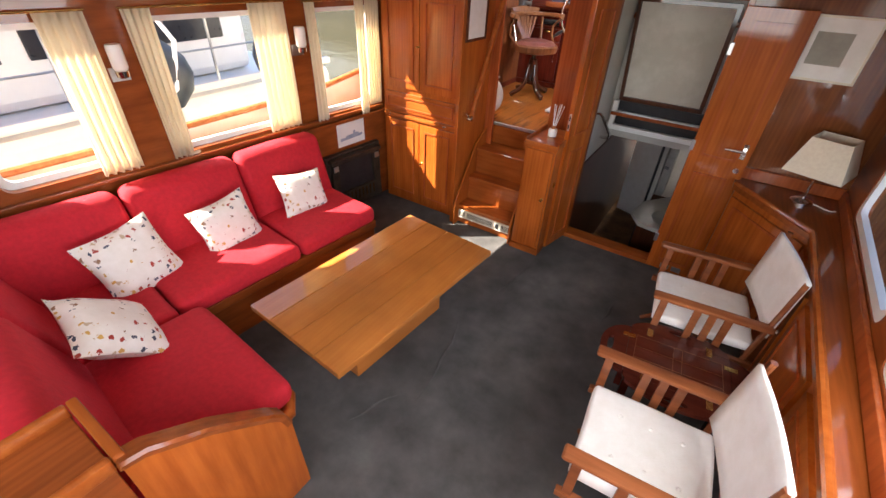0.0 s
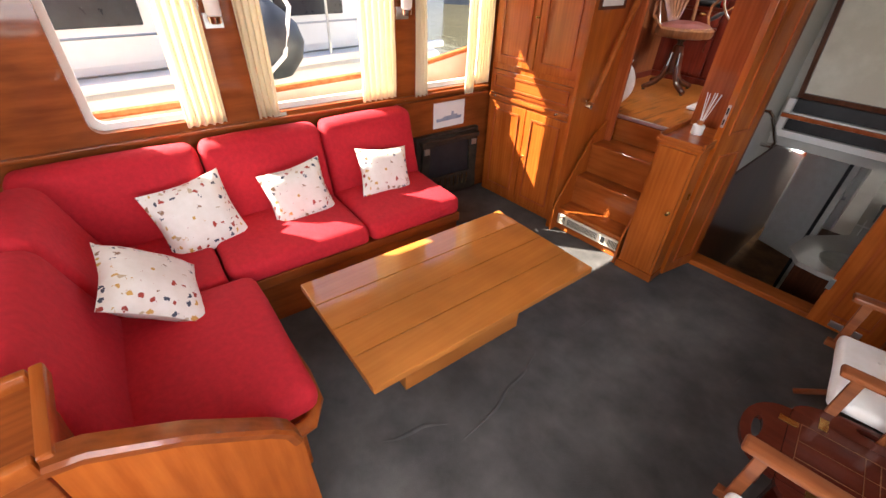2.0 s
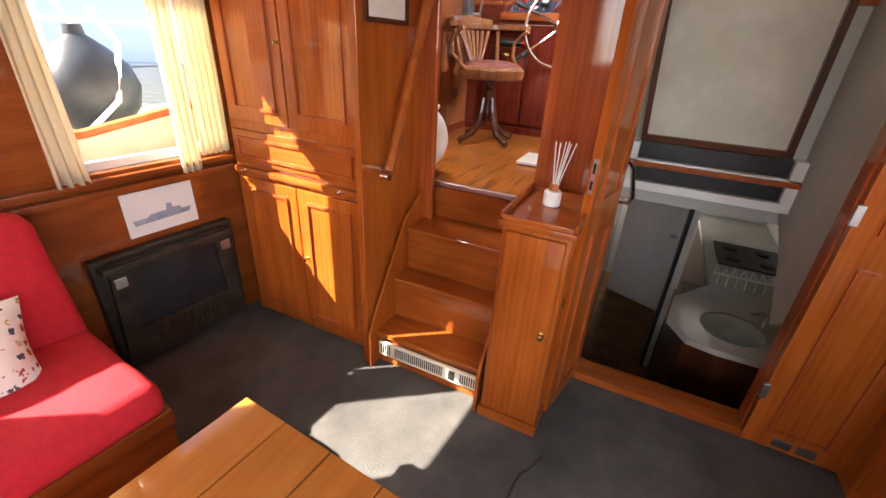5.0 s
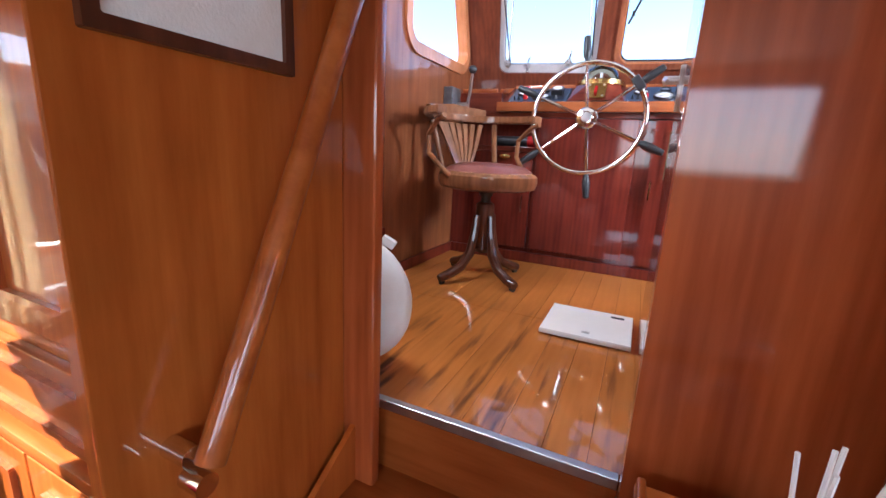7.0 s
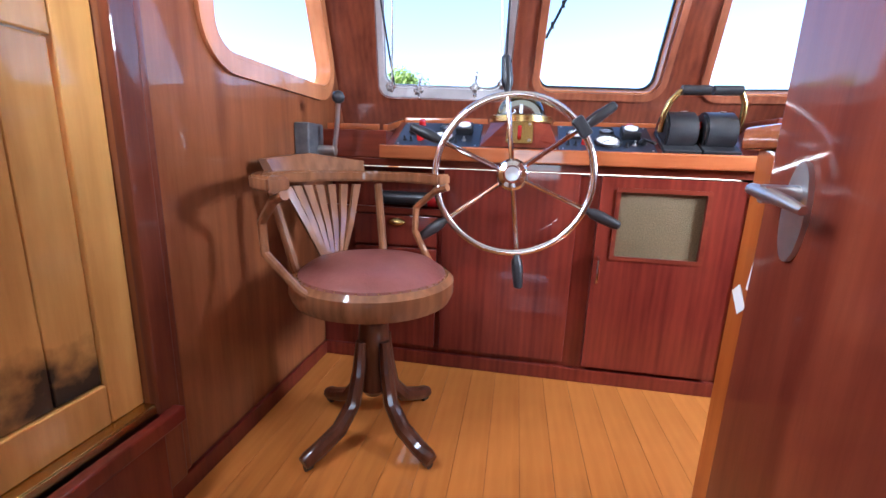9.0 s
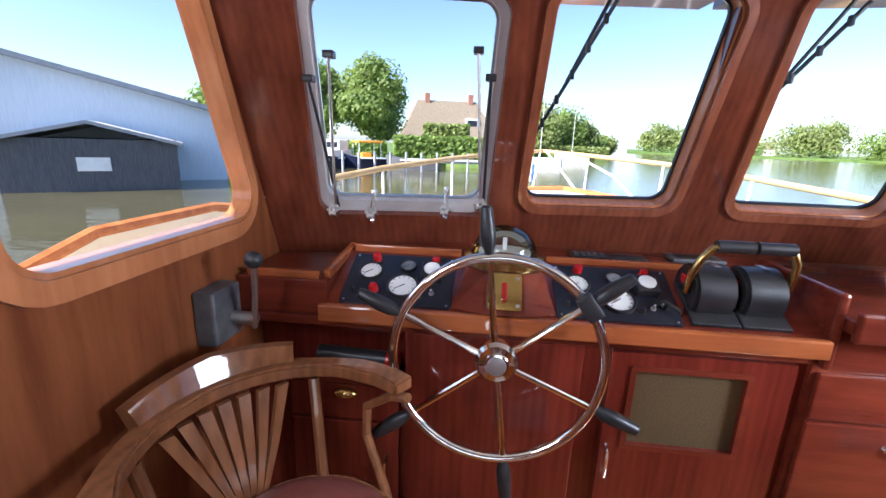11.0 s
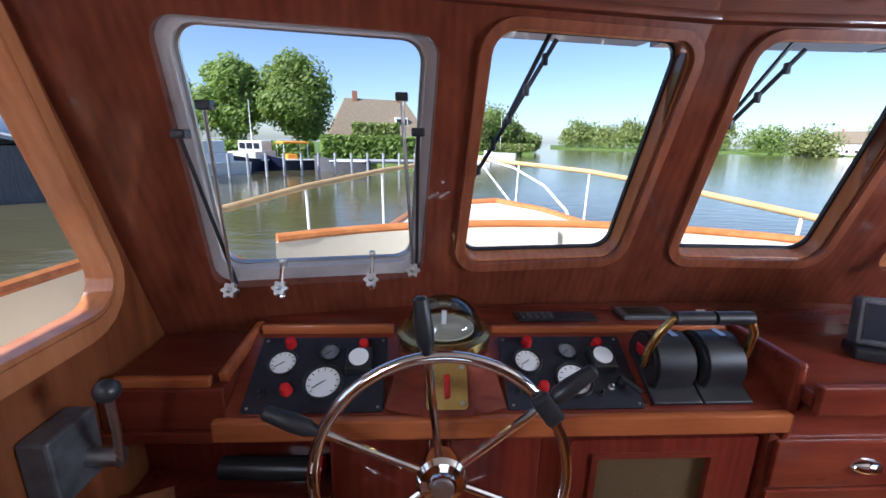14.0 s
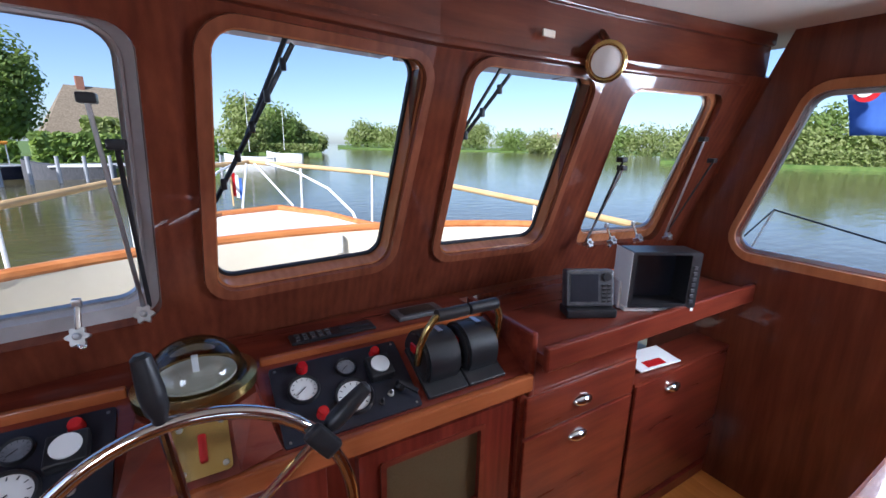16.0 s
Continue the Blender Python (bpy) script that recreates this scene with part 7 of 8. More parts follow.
stay_set([((1.655, 2.375, 1.925), (1.690, 2.270, 2.22), (1.665, 2.255, 2.25)), ((2.085, 2.310, 1.925), (2.045, 2.185, 2.33), (2.095, 2.165, 2.25))])
clamp((1.785, 2.365, 1.925))
clamp((1.93, 2.345, 1.925))


def wiper(a, b):
    a, b = Vector(a), Vector(b)
    w = thing("wiper", a, "black windscreen wiper parked on the outside of the glass", "wiper", "wipers")
    part("blade", tubes(([a, b], 0.006), seg=8), M_BLACK, w)
    d = (b - a)
    for k in range(5):
        c = a + d * (0.12 + 0.19 * k)
        part("link", boxes((c.x - 0.007, c.x + 0.007, c.y - 0.010, c.y + 0.004, c.z - 0.014, c.z + 0.014), bevel=0.003), M_BLACK, w)
    part("arm", tubes(([a.lerp(b, 0.55) + Vector((0, 0.02, 0)), a + Vector((0.01, 0.02, 0.06))], 0.006), seg=6), M_BLACK, w)


wiper((0.555, 2.32, 2.50), (0.375, 2.46, 2.14))
wiper((1.19, 2.335, 2.50), (0.965, 2.47, 2.14))


# ---- outside: own foredeck ----
dk = thing("foredeck", (1.0, 4, 1.0), "cream foredeck coaming with varnished teak capping", "deck")
def arc_pts(z, off=0.0):
    out = []
    for k in range(17):
        x = -0.50 + 2.95 * k / 16
        t = (x - 0.98) / 1.48
        out.append(Vector((x, 3.80 - 0.46 * abs(t) ** 2.2 + off, z)))
    return out
bm = bmesh.new()
lo, hi = arc_pts(1.30), arc_pts(1.745)
lo2, hi2 = arc_pts(1.30, 0.06), arc_pts(1.745, 0.06)
L4 = [[bm.verts.new(p) for p in q] for q in (lo, hi, hi2, lo2)]
for a, b in ((0, 1), (1, 2), (2, 3), (3, 0)):
    for k in range(16):
        bm.faces.new((L4[a][k], L4[a][k + 1], L4[b][k + 1], L4[b][k]))
bm.faces.new([q[0] for q in L4])
bm.faces.new([q[-1] for q in L4][::-1])
part("coaming", bm, M_GELCOAT, dk)
part("capping", tubes((arc_pts(1.758, 0.03), 0.030), seg=10), M_TEAKOUT, dk)
part("deck_plate", boxes((-1.1, 3.1, 2.75, 3.75, 1.25, 1.30)), M_GELCOAT, dk)
part("cleat", boxes((1.05, 1.10, 3.76, 3.79, 1.62, 1.74), bevel=0.008), M_WHITE, dk)
bm = bmesh.new()
bm_slab(bm, [(0.0, 4.0), (1.75, 4.0), (1.48, 4.35), (1.33, 4.9), (1.0, 5.4), (0.5, 5.25), (0.15, 4.7)], [], frame3((0, 0, 1.45), (1, 0, 0), (0, 1, 0)), 0.22)
part("raised_deck", bm, M_HULLW, dk)
part("deck_edge", tubes(([(0.0, 4.0, 1.67), (0.15, 4.7, 1.67), (0.5, 5.25, 1.68), (1.0, 5.4, 1.69), (1.33, 4.9, 1.68), (1.48, 4.35, 1.67), (1.75, 4.0, 1.67)], 0.03), seg=8), M_TEAKOUT, dk)
hull = thing("own_hull", (1.0, 0, -0.5), "cream steel hull with side deck and white bulwark", "boat")
bm = bmesh.new()
bm_slab(bm, [(-1.35, -4.2), (3.35, -4.2), (3.40, 2.5), (2.9, 4.8), (1.9, 6.6), (1.0, 7.4), (0.1, 6.6), (-0.9, 4.8), (-1.40, 2.5)], [[(0.32, 0.455), (2.58, 0.455), (2.58, 3.98), (0.32, 3.98)]], frame3((0, 0, -0.9), (1, 0, 0), (0, 1, 0)), 0.0 + 0.6)
part("hull_shell", bm, M_GELCOAT, hull)
def bulwark(pts, h, mat=M_GELCOAT):
    bm = bmesh.new()
    a = [bm.verts.new((x, y, -0.4)) for x, y, z in pts]
    b = [bm.verts.new((x, y, z)) for x, y, z in pts]
    c = [bm.verts.new((x + 0.05, y, z)) for x, y, z in pts]
    d = [bm.verts.new((x + 0.05, y, -0.4)) for x, y, z in pts]
    for k in range(len(pts) - 1):
        for p, q in ((a, b), (b, c), (c, d)):
            bm.faces.new((p[k], p[k + 1], q[k + 1], q[k]))
    part("bulwark", bm, mat, hull)
    part("capping", tubes(([(x + 0.025, y, z + 0.012) for x, y, z in pts], 0.028), seg=8), M_TEAKOUT, hull)
bulwark([(-1.38, -4.2, 0.98), (-1.40, -2.0, 0.95), (-1.38, -0.3, 0.98), (-1.33, 0.8, 1.15), (-1.27, 1.6, 1.50), (-1.20, 2.35, 1.74), (-1.08, 2.85, 1.765), (-0.80, 3.25, 1.70), (-0.55, 3.38, 1.55)], 0)
part("side_deck", boxes((-1.36, -0.99, -4.2, 0.55, 0.58, 0.64)), M_HULLW, hull)
part("side_deck", boxes((-1.30, -0.52, 0.55, 3.0, 1.20, 1.28)), M_GELCOAT, hull)
part("side_coaming", boxes((-0.80, -0.76, 0.9, 2.9, 1.28, 1.60), bevel=0.01), M_GELCOAT, hull)
part("coaming_cap", boxes((-0.82, -0.74, 0.9, 2.9, 1.60, 1.63), bevel=0.008), M_TEAKOUT, hull)
rl = thing("bow_rail", (1.0, 5, 1.2), "bow pulpit with bare teak handrail and white stanchions", "railing")
RP = [(-1.16, 3.95, 1.50), (-1.12, 4.1, 1.78), (-0.78, 5.0, 1.85), (-0.20, 6.0, 1.93), (0.45, 6.9, 1.995), (1.0, 7.35, 2.03), (1.55, 6.9, 1.995), (2.25, 6.2, 1.945), (2.72, 5.3, 1.87), (3.10, 4.2, 1.78), (3.28, 3.2, 1.71), (3.36, 2.2, 1.66)]
part("handrail", tubes((RP, 0.028), seg=10), M_RAILW, rl)
for k in (1, 2, 3, 4, 6, 7, 8, 9, 10):
    x, y, z = RP[k]
    part("stanchion", tubes(([(x, y, z), (x + (0.03 if x < 1 else -0.03), y, 0.0)], 0.014), seg=8), M_HULLW, rl)
for s in (-1, 1):
    part("bow_brace", tubes(([(1.0 + s * 0.18, 7.2, 2.02), (1.0 + s * 0.42, 6.6, 1.95), (1.0 + s * 0.62, 5.9, 1.80), (1.0 + s * 0.72, 5.4, 1.60), (1.0 + s * 0.75, 5.2, 1.40)], 0.014), seg=8), M_HULLW, rl)
    part("bow_brace", tubes(([(1.0 + s * 0.05, 7.25, 2.01), (1.0 + s * 0.25, 6.0, 1.62)], 0.012), seg=8), M_HULLW, rl)
ft = thing("bow_flag", (0.72, 6.9, 1.6), "small red white and blue flag on a short staff", "flag")
part("staff", tubes(([(0.72, 6.7, 1.55), (0.72, 6.75, 2.0)], 0.01), seg=6), M_RAILW, ft)
for k, c in enumerate((M_REDLAMP, M_WHITE, M_BLUE)):
    part("stripe", boxes((0.73 + k * 0.035, 0.765 + k * 0.035, 6.74, 6.75, 1.66 - k * 0.02, 1.93 - k * 0.03)), c, ft)

# ---- outside: harbour ----
WZ = -0.55
bm = bmesh.new()
wx, wy = (-3000, 0.31, 2.59, 3000), (-3000, 0.46, 3.99, 3000)  # open where the galley lies below the waterline
wv = [[bm.verts.new((x, y, 0)) for x in wx] for y in wy]
for j in range(3):
    for i in range(3):
        if (i, j) != (1, 1):
            bm.faces.new((wv[j][i], wv[j][i + 1], wv[j + 1][i + 1], wv[j + 1][i]))
solid("water", moved(bm, Matrix.Translation((0, 0, WZ))), M_WATER, "calm brown-green harbour water with blue sky ripples", "water")


def at(az, dist, z=WZ):
    a = radians(az)
    return Vector((0.28 + math.sin(a) * dist, 1.3 + math.cos(a) * dist, z))


def tree(az, dist, height, width, leaves, mat=M_LEAF, name="tree", label="broad green leafy tree on the bank", trunk=0.22, size=0.42, low=0.16, seed=1):
    rnd = random.Random(seed)
    b = at(az, dist, WZ + 0.3)
    t = thing(name, b, label, "tree", "bank trees")
    bm = bmesh.new()
    bm_tube(bm, [b, b + Vector((0.1, 0, height * 0.3)), b + Vector((0, 0.1, height * 0.75))], [trunk, trunk * 0.75, trunk * 0.25], 8)
    for k in range(7):
        a = k * 2.4
        s = b + Vector((0, 0, height * (0.28 + 0.06 * k)))
        bm_tube(bm, [s, s + Vector((math.cos(a) * width * 0.2, math.sin(a) * width * 0.2, height * 0.12)), s + Vector((math.cos(a) * width * 0.36, math.sin(a) * width * 0.36, height * 0.2))], [trunk * 0.4, trunk * 0.25, trunk * 0.08], 6)
    part("trunk", bm, M_BARK, t)
    verts, faces = [], []
    c0 = b + Vector((0, 0, height * (0.5 + low / 2)))
    hz = height * (1 - low) / 2
    clumps = []
    for _ in range(int(34)):
        while True:
            p = Vector((rnd.uniform(-1, 1), rnd.uniform(-1, 1), rnd.uniform(-1, 1)))
            if 0.45 < p.length < 1:
                break
        taper = 1.0 - 0.25 * max(p.z, 0)
        clumps.append((Vector((p.x * width / 2 * 0.82 * taper, p.y * width / 2 * 0.82 * taper, p.z * hz * 0.86)), rnd.uniform(0.16, 0.30) * width))
    for _ in range(leaves):
        c, r = clumps[rnd.randrange(len(clumps))]
        d = Vector((rnd.gauss(0, 1), rnd.gauss(0, 1), rnd.gauss(0, 1))).normalized()
        p = c0 + c + d * r * rnd.uniform(0.55, 1.0)
        n = (d + Vector((rnd.gauss(0, 0.5), rnd.gauss(0, 0.5), rnd.gauss(0, 0.5) + 0.3))).normalized()
        u = n.orthogonal().normalized()
        v = n.cross(u)
        s = size * rnd.uniform(0.6, 1.3)
        i = len(verts)
        verts += [p - u * s, p - v * s * 0.6, p + u * s, p + v * s * 0.6]
        faces.append((i, i + 1, i + 2, i + 3))
    me = bpy.data.meshes.new("crown")
    me.from_pydata([tuple(v) for v in verts], [], faces)
    me.materials.append(mat)
    ob = new("crown", me)
    ob.parent = t
    ob.matrix_parent_inverse = Matrix.Translation(-t.location)
    return t


tree(-23.2, 62, 12.3, 8.6, 15000, size=0.27, seed=3, label="tall broad plane tree on the far quay", low=0.2)
tree(-15.9, 58, 12.3, 9.2, 17000, size=0.26, seed=4, label="tall rounded plane tree with dense crown", low=0.2)
tree(-31, 66, 12.0, 10, 9000, size=0.3, seed=5, low=0.15)
tree(-33, 85, 12, 12, 3000, seed=6)
rnd = random.Random(11)
for k, (az, d, h, w) in enumerate(((8.5, 120, 13, 14), (10.5, 125, 10, 12), (6.0, 110, 12, 13), (12.5, 135, 6, 9), (14, 140, 5, 8), (20, 300, 17, 20), (22, 310, 15, 22), (24, 300, 14, 24), (26.5, 290, 20, 20), (28.5, 300, 13, 24), (33, 280, 15, 24), (35.5, 285, 17, 22), (40, 260, 11, 24), (44, 240, 10, 20), (50, 235, 17, 20), (53, 230, 13, 22), (56.5, 220, 12, 22), (61, 140, 8, 16), (64, 150, 11, 14), (66, 120, 6, 16), (69.5, 115, 7, 18), (73, 120, 12, 13), (76, 120, 8, 18), (80, 130, 9, 18), (85, 130, 9, 18))):
    tree(az, d, h, w, 4200 if d < 200 else 2600, M_LEAF2 if k % 3 else M_LEAF, seed=20 + k, size=0.24 + d / 560, low=0.02, label="distant bank tree above the waterline")


def bank(name, az0, az1, d, depth, z, mat, label):
    bm = bmesh.new()
    n = 14
    pts = [at(az0 + (az1 - az0) * k / n, d + 2 * math.sin(k * 1.7)) for k in range(n + 1)] + [at(az1 - (az1 - az0) * k / n, d + depth) for k in range(n + 1)]
    bm_slab(bm, [(p.x, p.y) for p in pts], [], frame3((0, 0, WZ - 0.2), (1, 0, 0), (0, 1, 0)), z + 0.2)
    solid(name, bm, mat, label, "bank")


bank("ground_quay", -60, 3, 46, 300, 0.7, M_GRASS, "grassy quay with timber edge")
bank("ground_point", 3.2, 15, 105, 80, 0.6, M_GRASS, "grassy point with moorings")
bank("ground_far", 17, 60, 250, 500, 0.7, M_GRASS, "far green shore")
bank("ground_starboard", 58, 120, 105, 300, 0.7, M_GRASS, "reedy shore to starboard")


def hedge(az0, az1, d, h, label, n=2600, mat=M_LEAF, seed=2):
    r = random.Random(seed)
    verts, faces = [], []
    for _ in range(n):
        p = at(r.uniform(az0, az1), d + r.uniform(-0.8, 0.8), WZ + 0.6 + h * r.random() ** 0.8)
        s = r.uniform(0.15, 0.4)
        u = Vector((r.gauss(0, 1), r.gauss(0, 1), r.gauss(0, 1))).normalized()
        v = u.orthogonal().normalized()
        i = len(verts)
        verts += [p - u * s, p - v * s * 0.7, p + u * s, p + v * s * 0.7]
        faces.append((i, i + 1, i + 2, i + 3))
    me = bpy.data.meshes.new("hedge")
    me.from_pydata([tuple(v) for v in verts], [], faces)
    me.materials.append(mat)
    tagged(new("hedge", me), label, "hedge", kind="stuff")


hedge(-13, 3, 50, 2.6, "clipped green garden hedge along the quay", 5000)
hedge(-9, -3, 54, 4.2, "tall shrubs before the thatched house", 2200, M_LEAF2, 5)
hedge(-40, -14, 52, 1.8, "low shrubs on the quay", 3000, M_LEAF, 6)
hedge(58, 90, 108, 3.0, "reeds and bushes on the starboard bank", 5000, M_LEAF2, 7)
hedge(18, 58, 252, 3.5, "far bank bushes", 4500, M_LEAF, 8)
hedge(4, 15, 107, 2.0, "bushes on the point", 2000, M_LEAF2, 9)


def house(az, d, w, dep, wall_h, roof_h, wall_m, roof_m, label, chim=True, turn=0.0, hip=0.35):
    b = at(az, d, WZ + 0.6)
    m = Matrix.Translation(b) @ pose(0, 0, 0, 0, 0, -az + turn)
    h = thing("house", b, label, "house")
    part("wall", moved(boxes((-w / 2, w / 2, -dep / 2, dep / 2, 0, wall_h)), m), wall_m, h)
    bm = bmesh.new()
    o = 0.5
    lo = [bm.verts.new(m @ Vector(p)) for p in ((-w / 2 - o, -dep / 2 - o, wall_h - 0.2), (w / 2 + o, -dep / 2 - o, wall_h - 0.2), (w / 2 + o, dep / 2 + o, wall_h - 0.2), (-w / 2 - o, dep / 2 + o, wall_h - 0.2))]
    hi = [bm.verts.new(m @ Vector((sx * w / 2 * (1 - hip), 0, wall_h + roof_h))) for sx in (-1, 1)]
    bm.faces.new((lo[0], lo[1], hi[1], hi[0]))
    bm.faces.new((lo[2], lo[3], hi[0], hi[1]))
    bm.faces.new((lo[1], lo[2], hi[1]))
    bm.faces.new((lo[3], lo[0], hi[0]))
    bm.faces.new(lo[::-1])
    rf = part("roof", bm, roof_m, h, smooth=0)
    if chim:
        for x in (-w * 0.22, w * 0.26):
            part("chimney", moved(boxes((x - 0.4, x + 0.4, -0.4, 0.4, wall_h + roof_h - 1.0, wall_h + roof_h + 1.1)), m), M_BRICK, rf)
    k = int(w // 2.6)
    for i in range(k):
        x = -w / 2 + (i + 0.5) * w / k
        wn_ = part("window", moved(boxes((x - 0.55, x + 0.55, -dep / 2 - 0.06, -dep / 2 + 0.02, 0.9, min(2.1, wall_h - 0.2))), m), M_WHITE, h)
        part("pane", moved(boxes((x - 0.45, x + 0.45, -dep / 2 - 0.08, -dep / 2 - 0.061, 1.0, min(2.0, wall_h - 0.3))), m), M_PANEL, wn_)
    return h, m


h, m = house(-6.0, 72, 15, 9, 2.6, 6.0, M_BRICK, M_ROOF, "thatched brick farmhouse with two chimneys", turn=10)
dw = part("dormer", moved(boxes((2.6, 4.6, -3.2, -1.5, 4.2, 5.8)), m), M_WHITE, h)
part("dormer_pane", moved(boxes((2.8, 4.4, -3.24, -3.2, 4.6, 5.5)), m), M_PANEL, dw)
house(47, 255, 26, 12, 5, 5, M_WHITE, M_ROOF, "white villa on the far shore", chim=True)
house(30.5, 320, 12, 9, 4, 4, M_WHITE, M_ROOF, "far cottage among trees", chim=False)
house(84, 140, 18, 10, 5, 5, M_BRICK, M_ROOF, "brown-roofed house on the starboard shore", chim=False)

# boat sheds to port
bb = at(-55, 38, WZ)
bs = thing("boat_shed", bb, "large pale blue boat shed with grey sheet roof", "shed")
m = Matrix.Translation(bb) @ pose(0, 0, 0, 0, 0, 40)
part("wall", moved(boxes((-13, 13, -8, 8, 0, 3.9)), m), M_BARN, bs)
bm = bmesh.new()
bm_slab(bm, [(-13, 3.9), (13, 3.9), (0, 6.9)], [], m @ frame3((0, -8, 0), (1, 0, 0), (0, 0, 1)), -0.2)
part("gable", bm, M_BARN, bs)
bm = bmesh.new()
bm_slab(bm, [(-14, 3.85), (0, 7.15), (14, 3.85), (14, 3.6), (0, 6.9), (-14, 3.6)], [], m @ frame3((0, -8.6, 0), (1, 0, 0), (0, 0, 1)), -17.2)
part("roof", bm, M_SLATE, bs)
b2 = at(-45.5, 27, WZ)
m = Matrix.Translation(b2) @ pose(0, 0, 0, 0, 0, 38)
ts = thing("tarred_shed", b2, "small tarred boathouse with low pitched roof and lit hatch", "shed")
part("wall", moved(boxes((-3.2, 3.2, -2.6, 2.6, 0, 2.3)), m), M_TAR, ts)
bm = bmesh.new()
bm_slab(bm, [(-3.5, 2.2), (0, 3.1), (3.5, 2.2), (3.5, 2.05), (0, 2.95), (-3.5, 2.05)], [], m @ frame3((0, -2.9, 0), (1, 0, 0), (0, 0, 1)), -5.8)
part("roof", bm, M_SLATE, ts)
part("window", moved(boxes((-0.6, 0.6, -2.66, -2.60, 0.9, 1.5)), m), M_WHITE, ts)


def motorboat(az, d, length, beam, hull_m, turn, label, cabin=True, canopy=None, mast=0.0):
    b = at(az, d, WZ)
    m = Matrix.Translation(b) @ pose(0, 0, 0, 0, 0, -az + turn)
    t = thing("moored_boat", b, label, "boat", "moored boats")
    bm = bmesh.new()
    rings = []
    for s, wd_, z1 in ((-0.5, 0.42, 0.95), (-0.3, 0.5, 0.9), (0.1, 0.5, 0.95), (0.35, 0.34, 1.15), (0.5, 0.02, 1.4)):
        y = s * length
        rings.append([bm.verts.new(m @ Vector(p)) for p in ((-wd_ * beam * 0.8, y, -0.1), (-wd_ * beam, y, z1), (wd_ * beam, y, z1), (wd_ * beam * 0.8, y, -0.1))])
    for a, c in zip(rings, rings[1:]):
        for k in range(3):
            bm.faces.new((a[k], a[k + 1], c[k + 1], c[k]))
    bm.faces.new(rings[0])
    bm.faces.new(rings[-1][::-1])
    part("hull", bm, hull_m, t)
    part("rubbing_strake", moved(boxes((-beam * 0.51, beam * 0.51, -length * 0.45, length * 0.2, 0.86, 0.98), bevel=0.03), m), M_HULLW, t)
    if cabin:
        part("cabin", moved(boxes((-beam * 0.38, beam * 0.38, -length * 0.30, length * 0.28, 0.95, 1.65), bevel=0.08), m), M_HULLW, t)
        wh_ = part("wheelhouse", moved(boxes((-beam * 0.34, beam * 0.34, -length * 0.22, length * 0.06, 1.65, 2.55), bevel=0.08), m), M_HULLW, t)
        for k in range(3):
            x = -beam * 0.26 + k * beam * 0.2
            part("pane", moved(boxes((x, x + beam * 0.15, -length * 0.225, -length * 0.218, 1.85, 2.35)), m), M_PANEL, wh_)
            part("pane", moved(boxes((x, x + beam * 0.15, length * 0.06, length * 0.067, 1.85, 2.35)), m), M_PANEL, wh_)
    if canopy:
        part("canopy", moved(boxes((-beam * 0.5, beam * 0.5, -length * 0.3, length * 0.2, 2.35, 2.55), bevel=0.06), m), canopy, t)
        for x in (-0.42, 0.42):
            for y in (-0.28, 0.18):
                part("post", moved(tubes(([(x * beam, y * length, 0.9), (x * beam, y * length, 2.36)], 0.04), seg=6), m), M_HULLW, t)
        part("seat_box", moved(boxes((-beam * 0.3, beam * 0.3, -length * 0.1, length * 0.1, 0.8, 1.4), bevel=0.05), m), M_ORANGE, t)
    if mast:
        part("mast", moved(tubes(([(0, 0, 1.6), (0, 0, mast)], [0.05, 0.03]), seg=6), m), M_HULLW, t)
    return t


motorboat(-21.2, 42, 8.5, 3.1, M_NAVY, 158, "navy-hulled motor cruiser with white wheelhouse at the quay", mast=6.0)
motorboat(-16.9, 42, 4.6, 2.8, M_NAVY, 105, "open launch under an orange canopy", cabin=False, canopy=M_ORANGE)
motorboat(-10.5, 40, 5, 2, M_TAR, 80, "small dark open dinghy at the jetty", cabin=False)
motorboat(-27, 36, 7, 2.6, M_HULLW, 120, "white motorboat at the quay")
motorboat(6.5, 60, 6, 2.2, M_HULLW, 80, "white sloop at the mooring", cabin=False, mast=9)
motorboat(10.5, 80, 6, 2.2, M_HULLW, 80, "far white sloop with a mast", cabin=False, mast=9)
motorboat(83, 70, 7, 2.5, M_REDLAMP, 60, "dark red motorboat at the starboard bank")
pier = thing("jetty", at(-11, 40), "low grey timber jetty with posts", "jetty")
for k in range(14):
    p = at(-24 + k * 2.1, 33 + k * 0.6)
    part("post", tubes(([p, p + Vector((0, 0, 1.7))], 0.11), seg=8), M_SLATE, pier)
part("walkway", tubes(([at(-24, 44, WZ + 0.7), at(4, 46, WZ + 0.7)], 0.25), seg=6), M_SLATE, pier)

# blue banner outside the starboard window
bn = thing("banner", (4.6, 2.0, 1.5), "blue advertising flag with a round red and white emblem", "flag")
bm = bmesh.new()
g = []
for j in range(9):
    row = []
    for i in range(7):
        u, s = i / 6, j / 8
        row.append(bm.verts.new((4.55 + 0.06 * math.sin(u * 5 + s * 3), 2.62 - 0.85 * u - 0.14 * s, 2.92 - 0.50 * s - 0.10 * u + 0.02 * math.sin(u * 7))))
    g.append(row)
for j in range(8):
    for i in range(6):
        bm.faces.new((g[j][i], g[j][i + 1], g[j + 1][i + 1], g[j + 1][i]))
b_ = part("cloth", bm, M_BLUE, bn, smooth=80)
b_.modifiers.new("cloth", "SOLIDIFY").thickness = 0.004
bm = bmesh.new()
bm_cyl(bm, (4.48, 2.42, 2.72), (4.475, 2.42, 2.72), 0.075, seg=24)
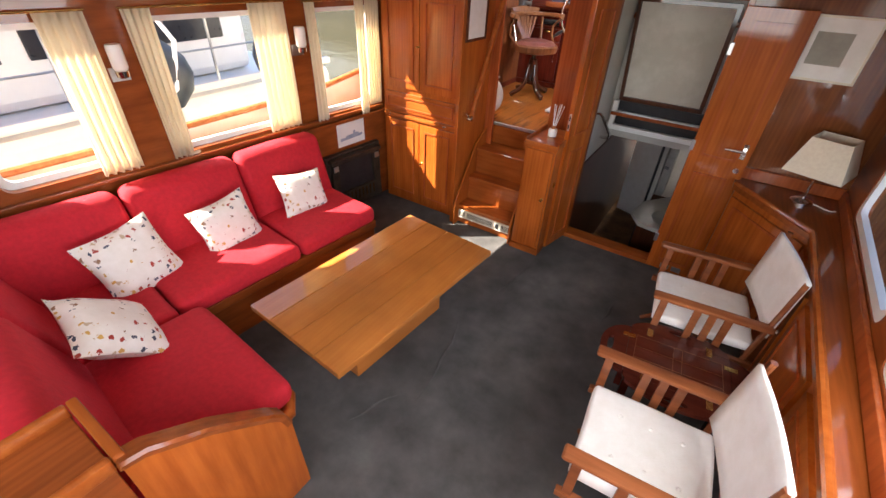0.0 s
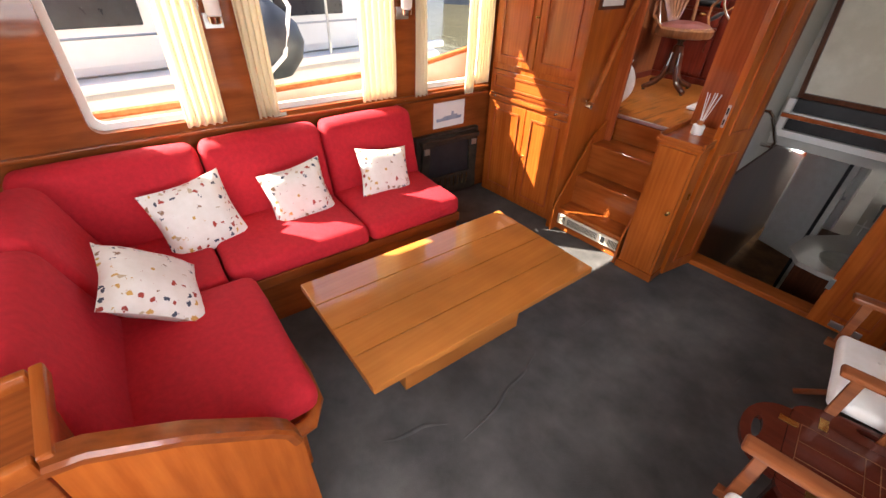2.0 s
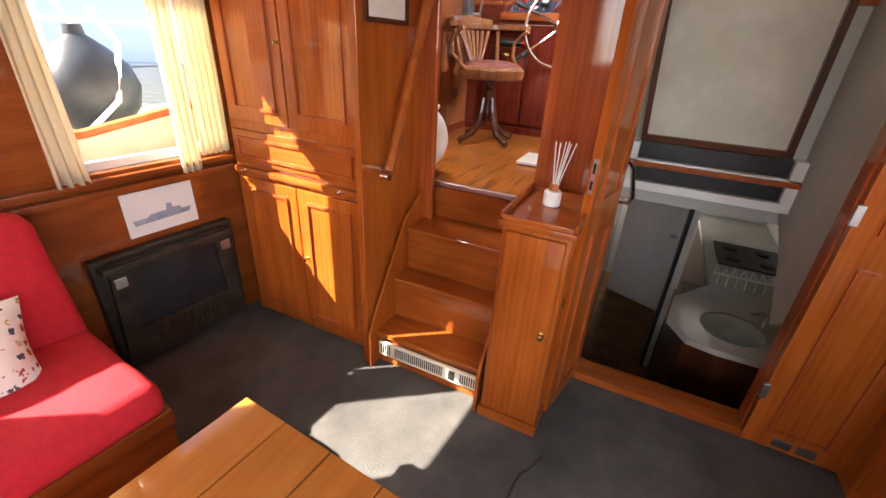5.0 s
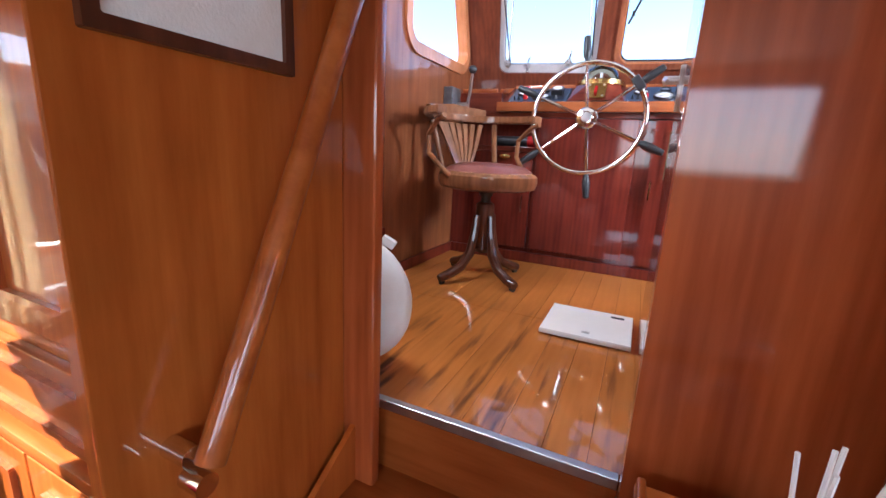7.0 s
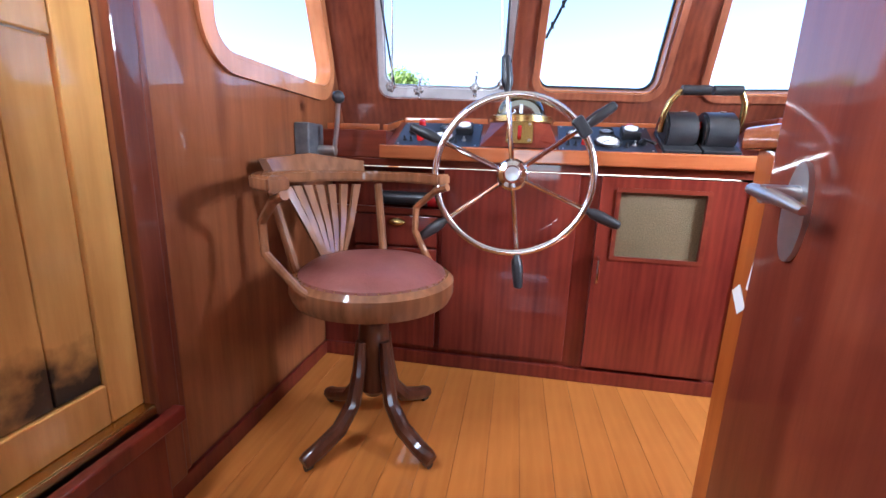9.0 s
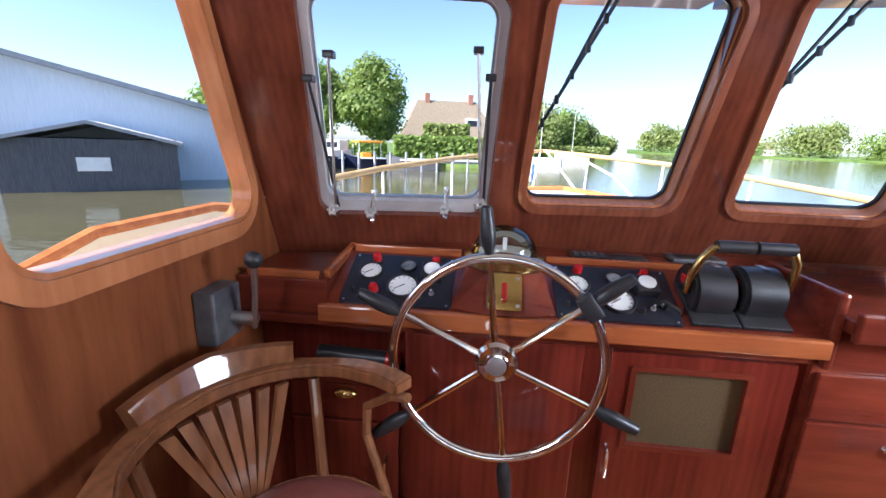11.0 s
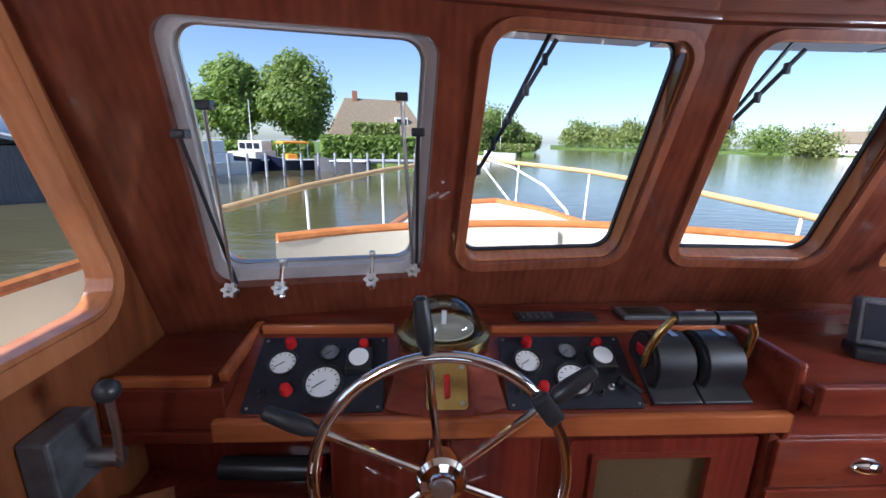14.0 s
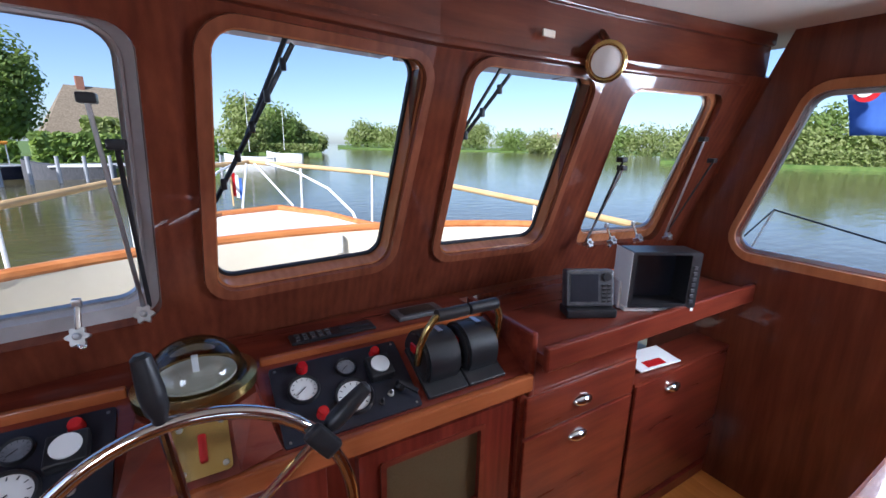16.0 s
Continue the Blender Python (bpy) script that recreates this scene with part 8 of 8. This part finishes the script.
part("emblem", bm, M_REDLAMP, bn)
bm = bmesh.new()
bm_cyl(bm, (4.474, 2.43, 2.73), (4.47, 2.43, 2.73), 0.05, seg=24)
part("emblem_centre", bm, M_WHITE, bn)
part("line", tubes(([(3.3, 2.9, 1.2), (3.35, 2.4, 1.95), (3.4, 1.2, 1.7)], 0.006), seg=5), M_FENDER, bn)
part("line", tubes(([(3.35, 2.4, 1.95), (3.35, 2.6, 1.3)], 0.006), seg=5), M_WHITE, bn)

# neighbouring yacht to port
ny = thing("neighbour_yacht", (-4.2, -0.5, WZ), "white motor yacht moored alongside with dark window band", "boat")
NYM = pose(0, 0, 0, 0, 0, 4)
part("hull", moved(boxes((-6.2, -2.9, -9, 1.7, WZ, 0.75), bevel=0.12), NYM), M_HULLW, ny)
part("deckhouse", moved(boxes((-5.6, -3.5, -7, 0.9, 0.75, 1.75), bevel=0.1), NYM), M_HULLW, ny)
for k in range(7):
    y = -6.6 + k * 1.05
    part("window", moved(boxes((-3.52, -3.48, y, y + 0.85, 1.15, 1.6), bevel=0.01), NYM), M_PANEL, ny)
part("roof_edge", moved(boxes((-5.8, -3.3, -7.3, 1.1, 1.75, 1.84), bevel=0.03), NYM), M_TEAKOUT, ny)
part("toe_rail", moved(boxes((-2.98, -2.90, -9, 1.7, 0.76, 0.84), bevel=0.02), NYM), M_HULLW, ny)
for k in range(8):
    y = -8.4 + k * 1.4
    part("stanchion", moved(tubes(([(-2.95, y, 0.8), (-2.95, y, 1.5)], 0.015), seg=6), NYM), M_STEEL, ny)
part("lifeline", moved(tubes(([(-2.95, -8.4, 1.48), (-2.95, 1.4, 1.48)], 0.018), seg=6), NYM), M_HULLW, ny)
part("lifeline", moved(tubes(([(-2.95, -8.4, 1.15), (-2.95, 1.4, 1.15)], 0.010), seg=6), NYM), M_STEEL, ny)
for y in (-1.0, 0.35):
    f_ = thing("ball_fender", (-2.55, y, 0.9), "large black ball fender hanging on the neighbour's rail", "fender", "ball fenders")
    bm = bmesh.new()
    bm_lathe(bm, [(0.02, -0.30), (0.16, -0.26), (0.27, -0.12), (0.30, 0.02), (0.26, 0.16), (0.15, 0.27), (0.06, 0.34), (0.05, 0.40)], Matrix.Translation((-2.55, y, 1.05)), 28)
    part("ball", bm, M_FENDER, f_)
    part("rope", tubes(([(-2.55, y, 1.44), (-2.7, y, 1.6)], 0.014), seg=6), M_HULLW, f_)
    part("strap", tubes(([(-2.36, y - 0.25, 0.75), (-2.25, y, 1.0), (-2.36, y + 0.15, 1.35), (-2.5, y + 0.1, 1.55)], 0.02), seg=6), M_HULLW, f_)
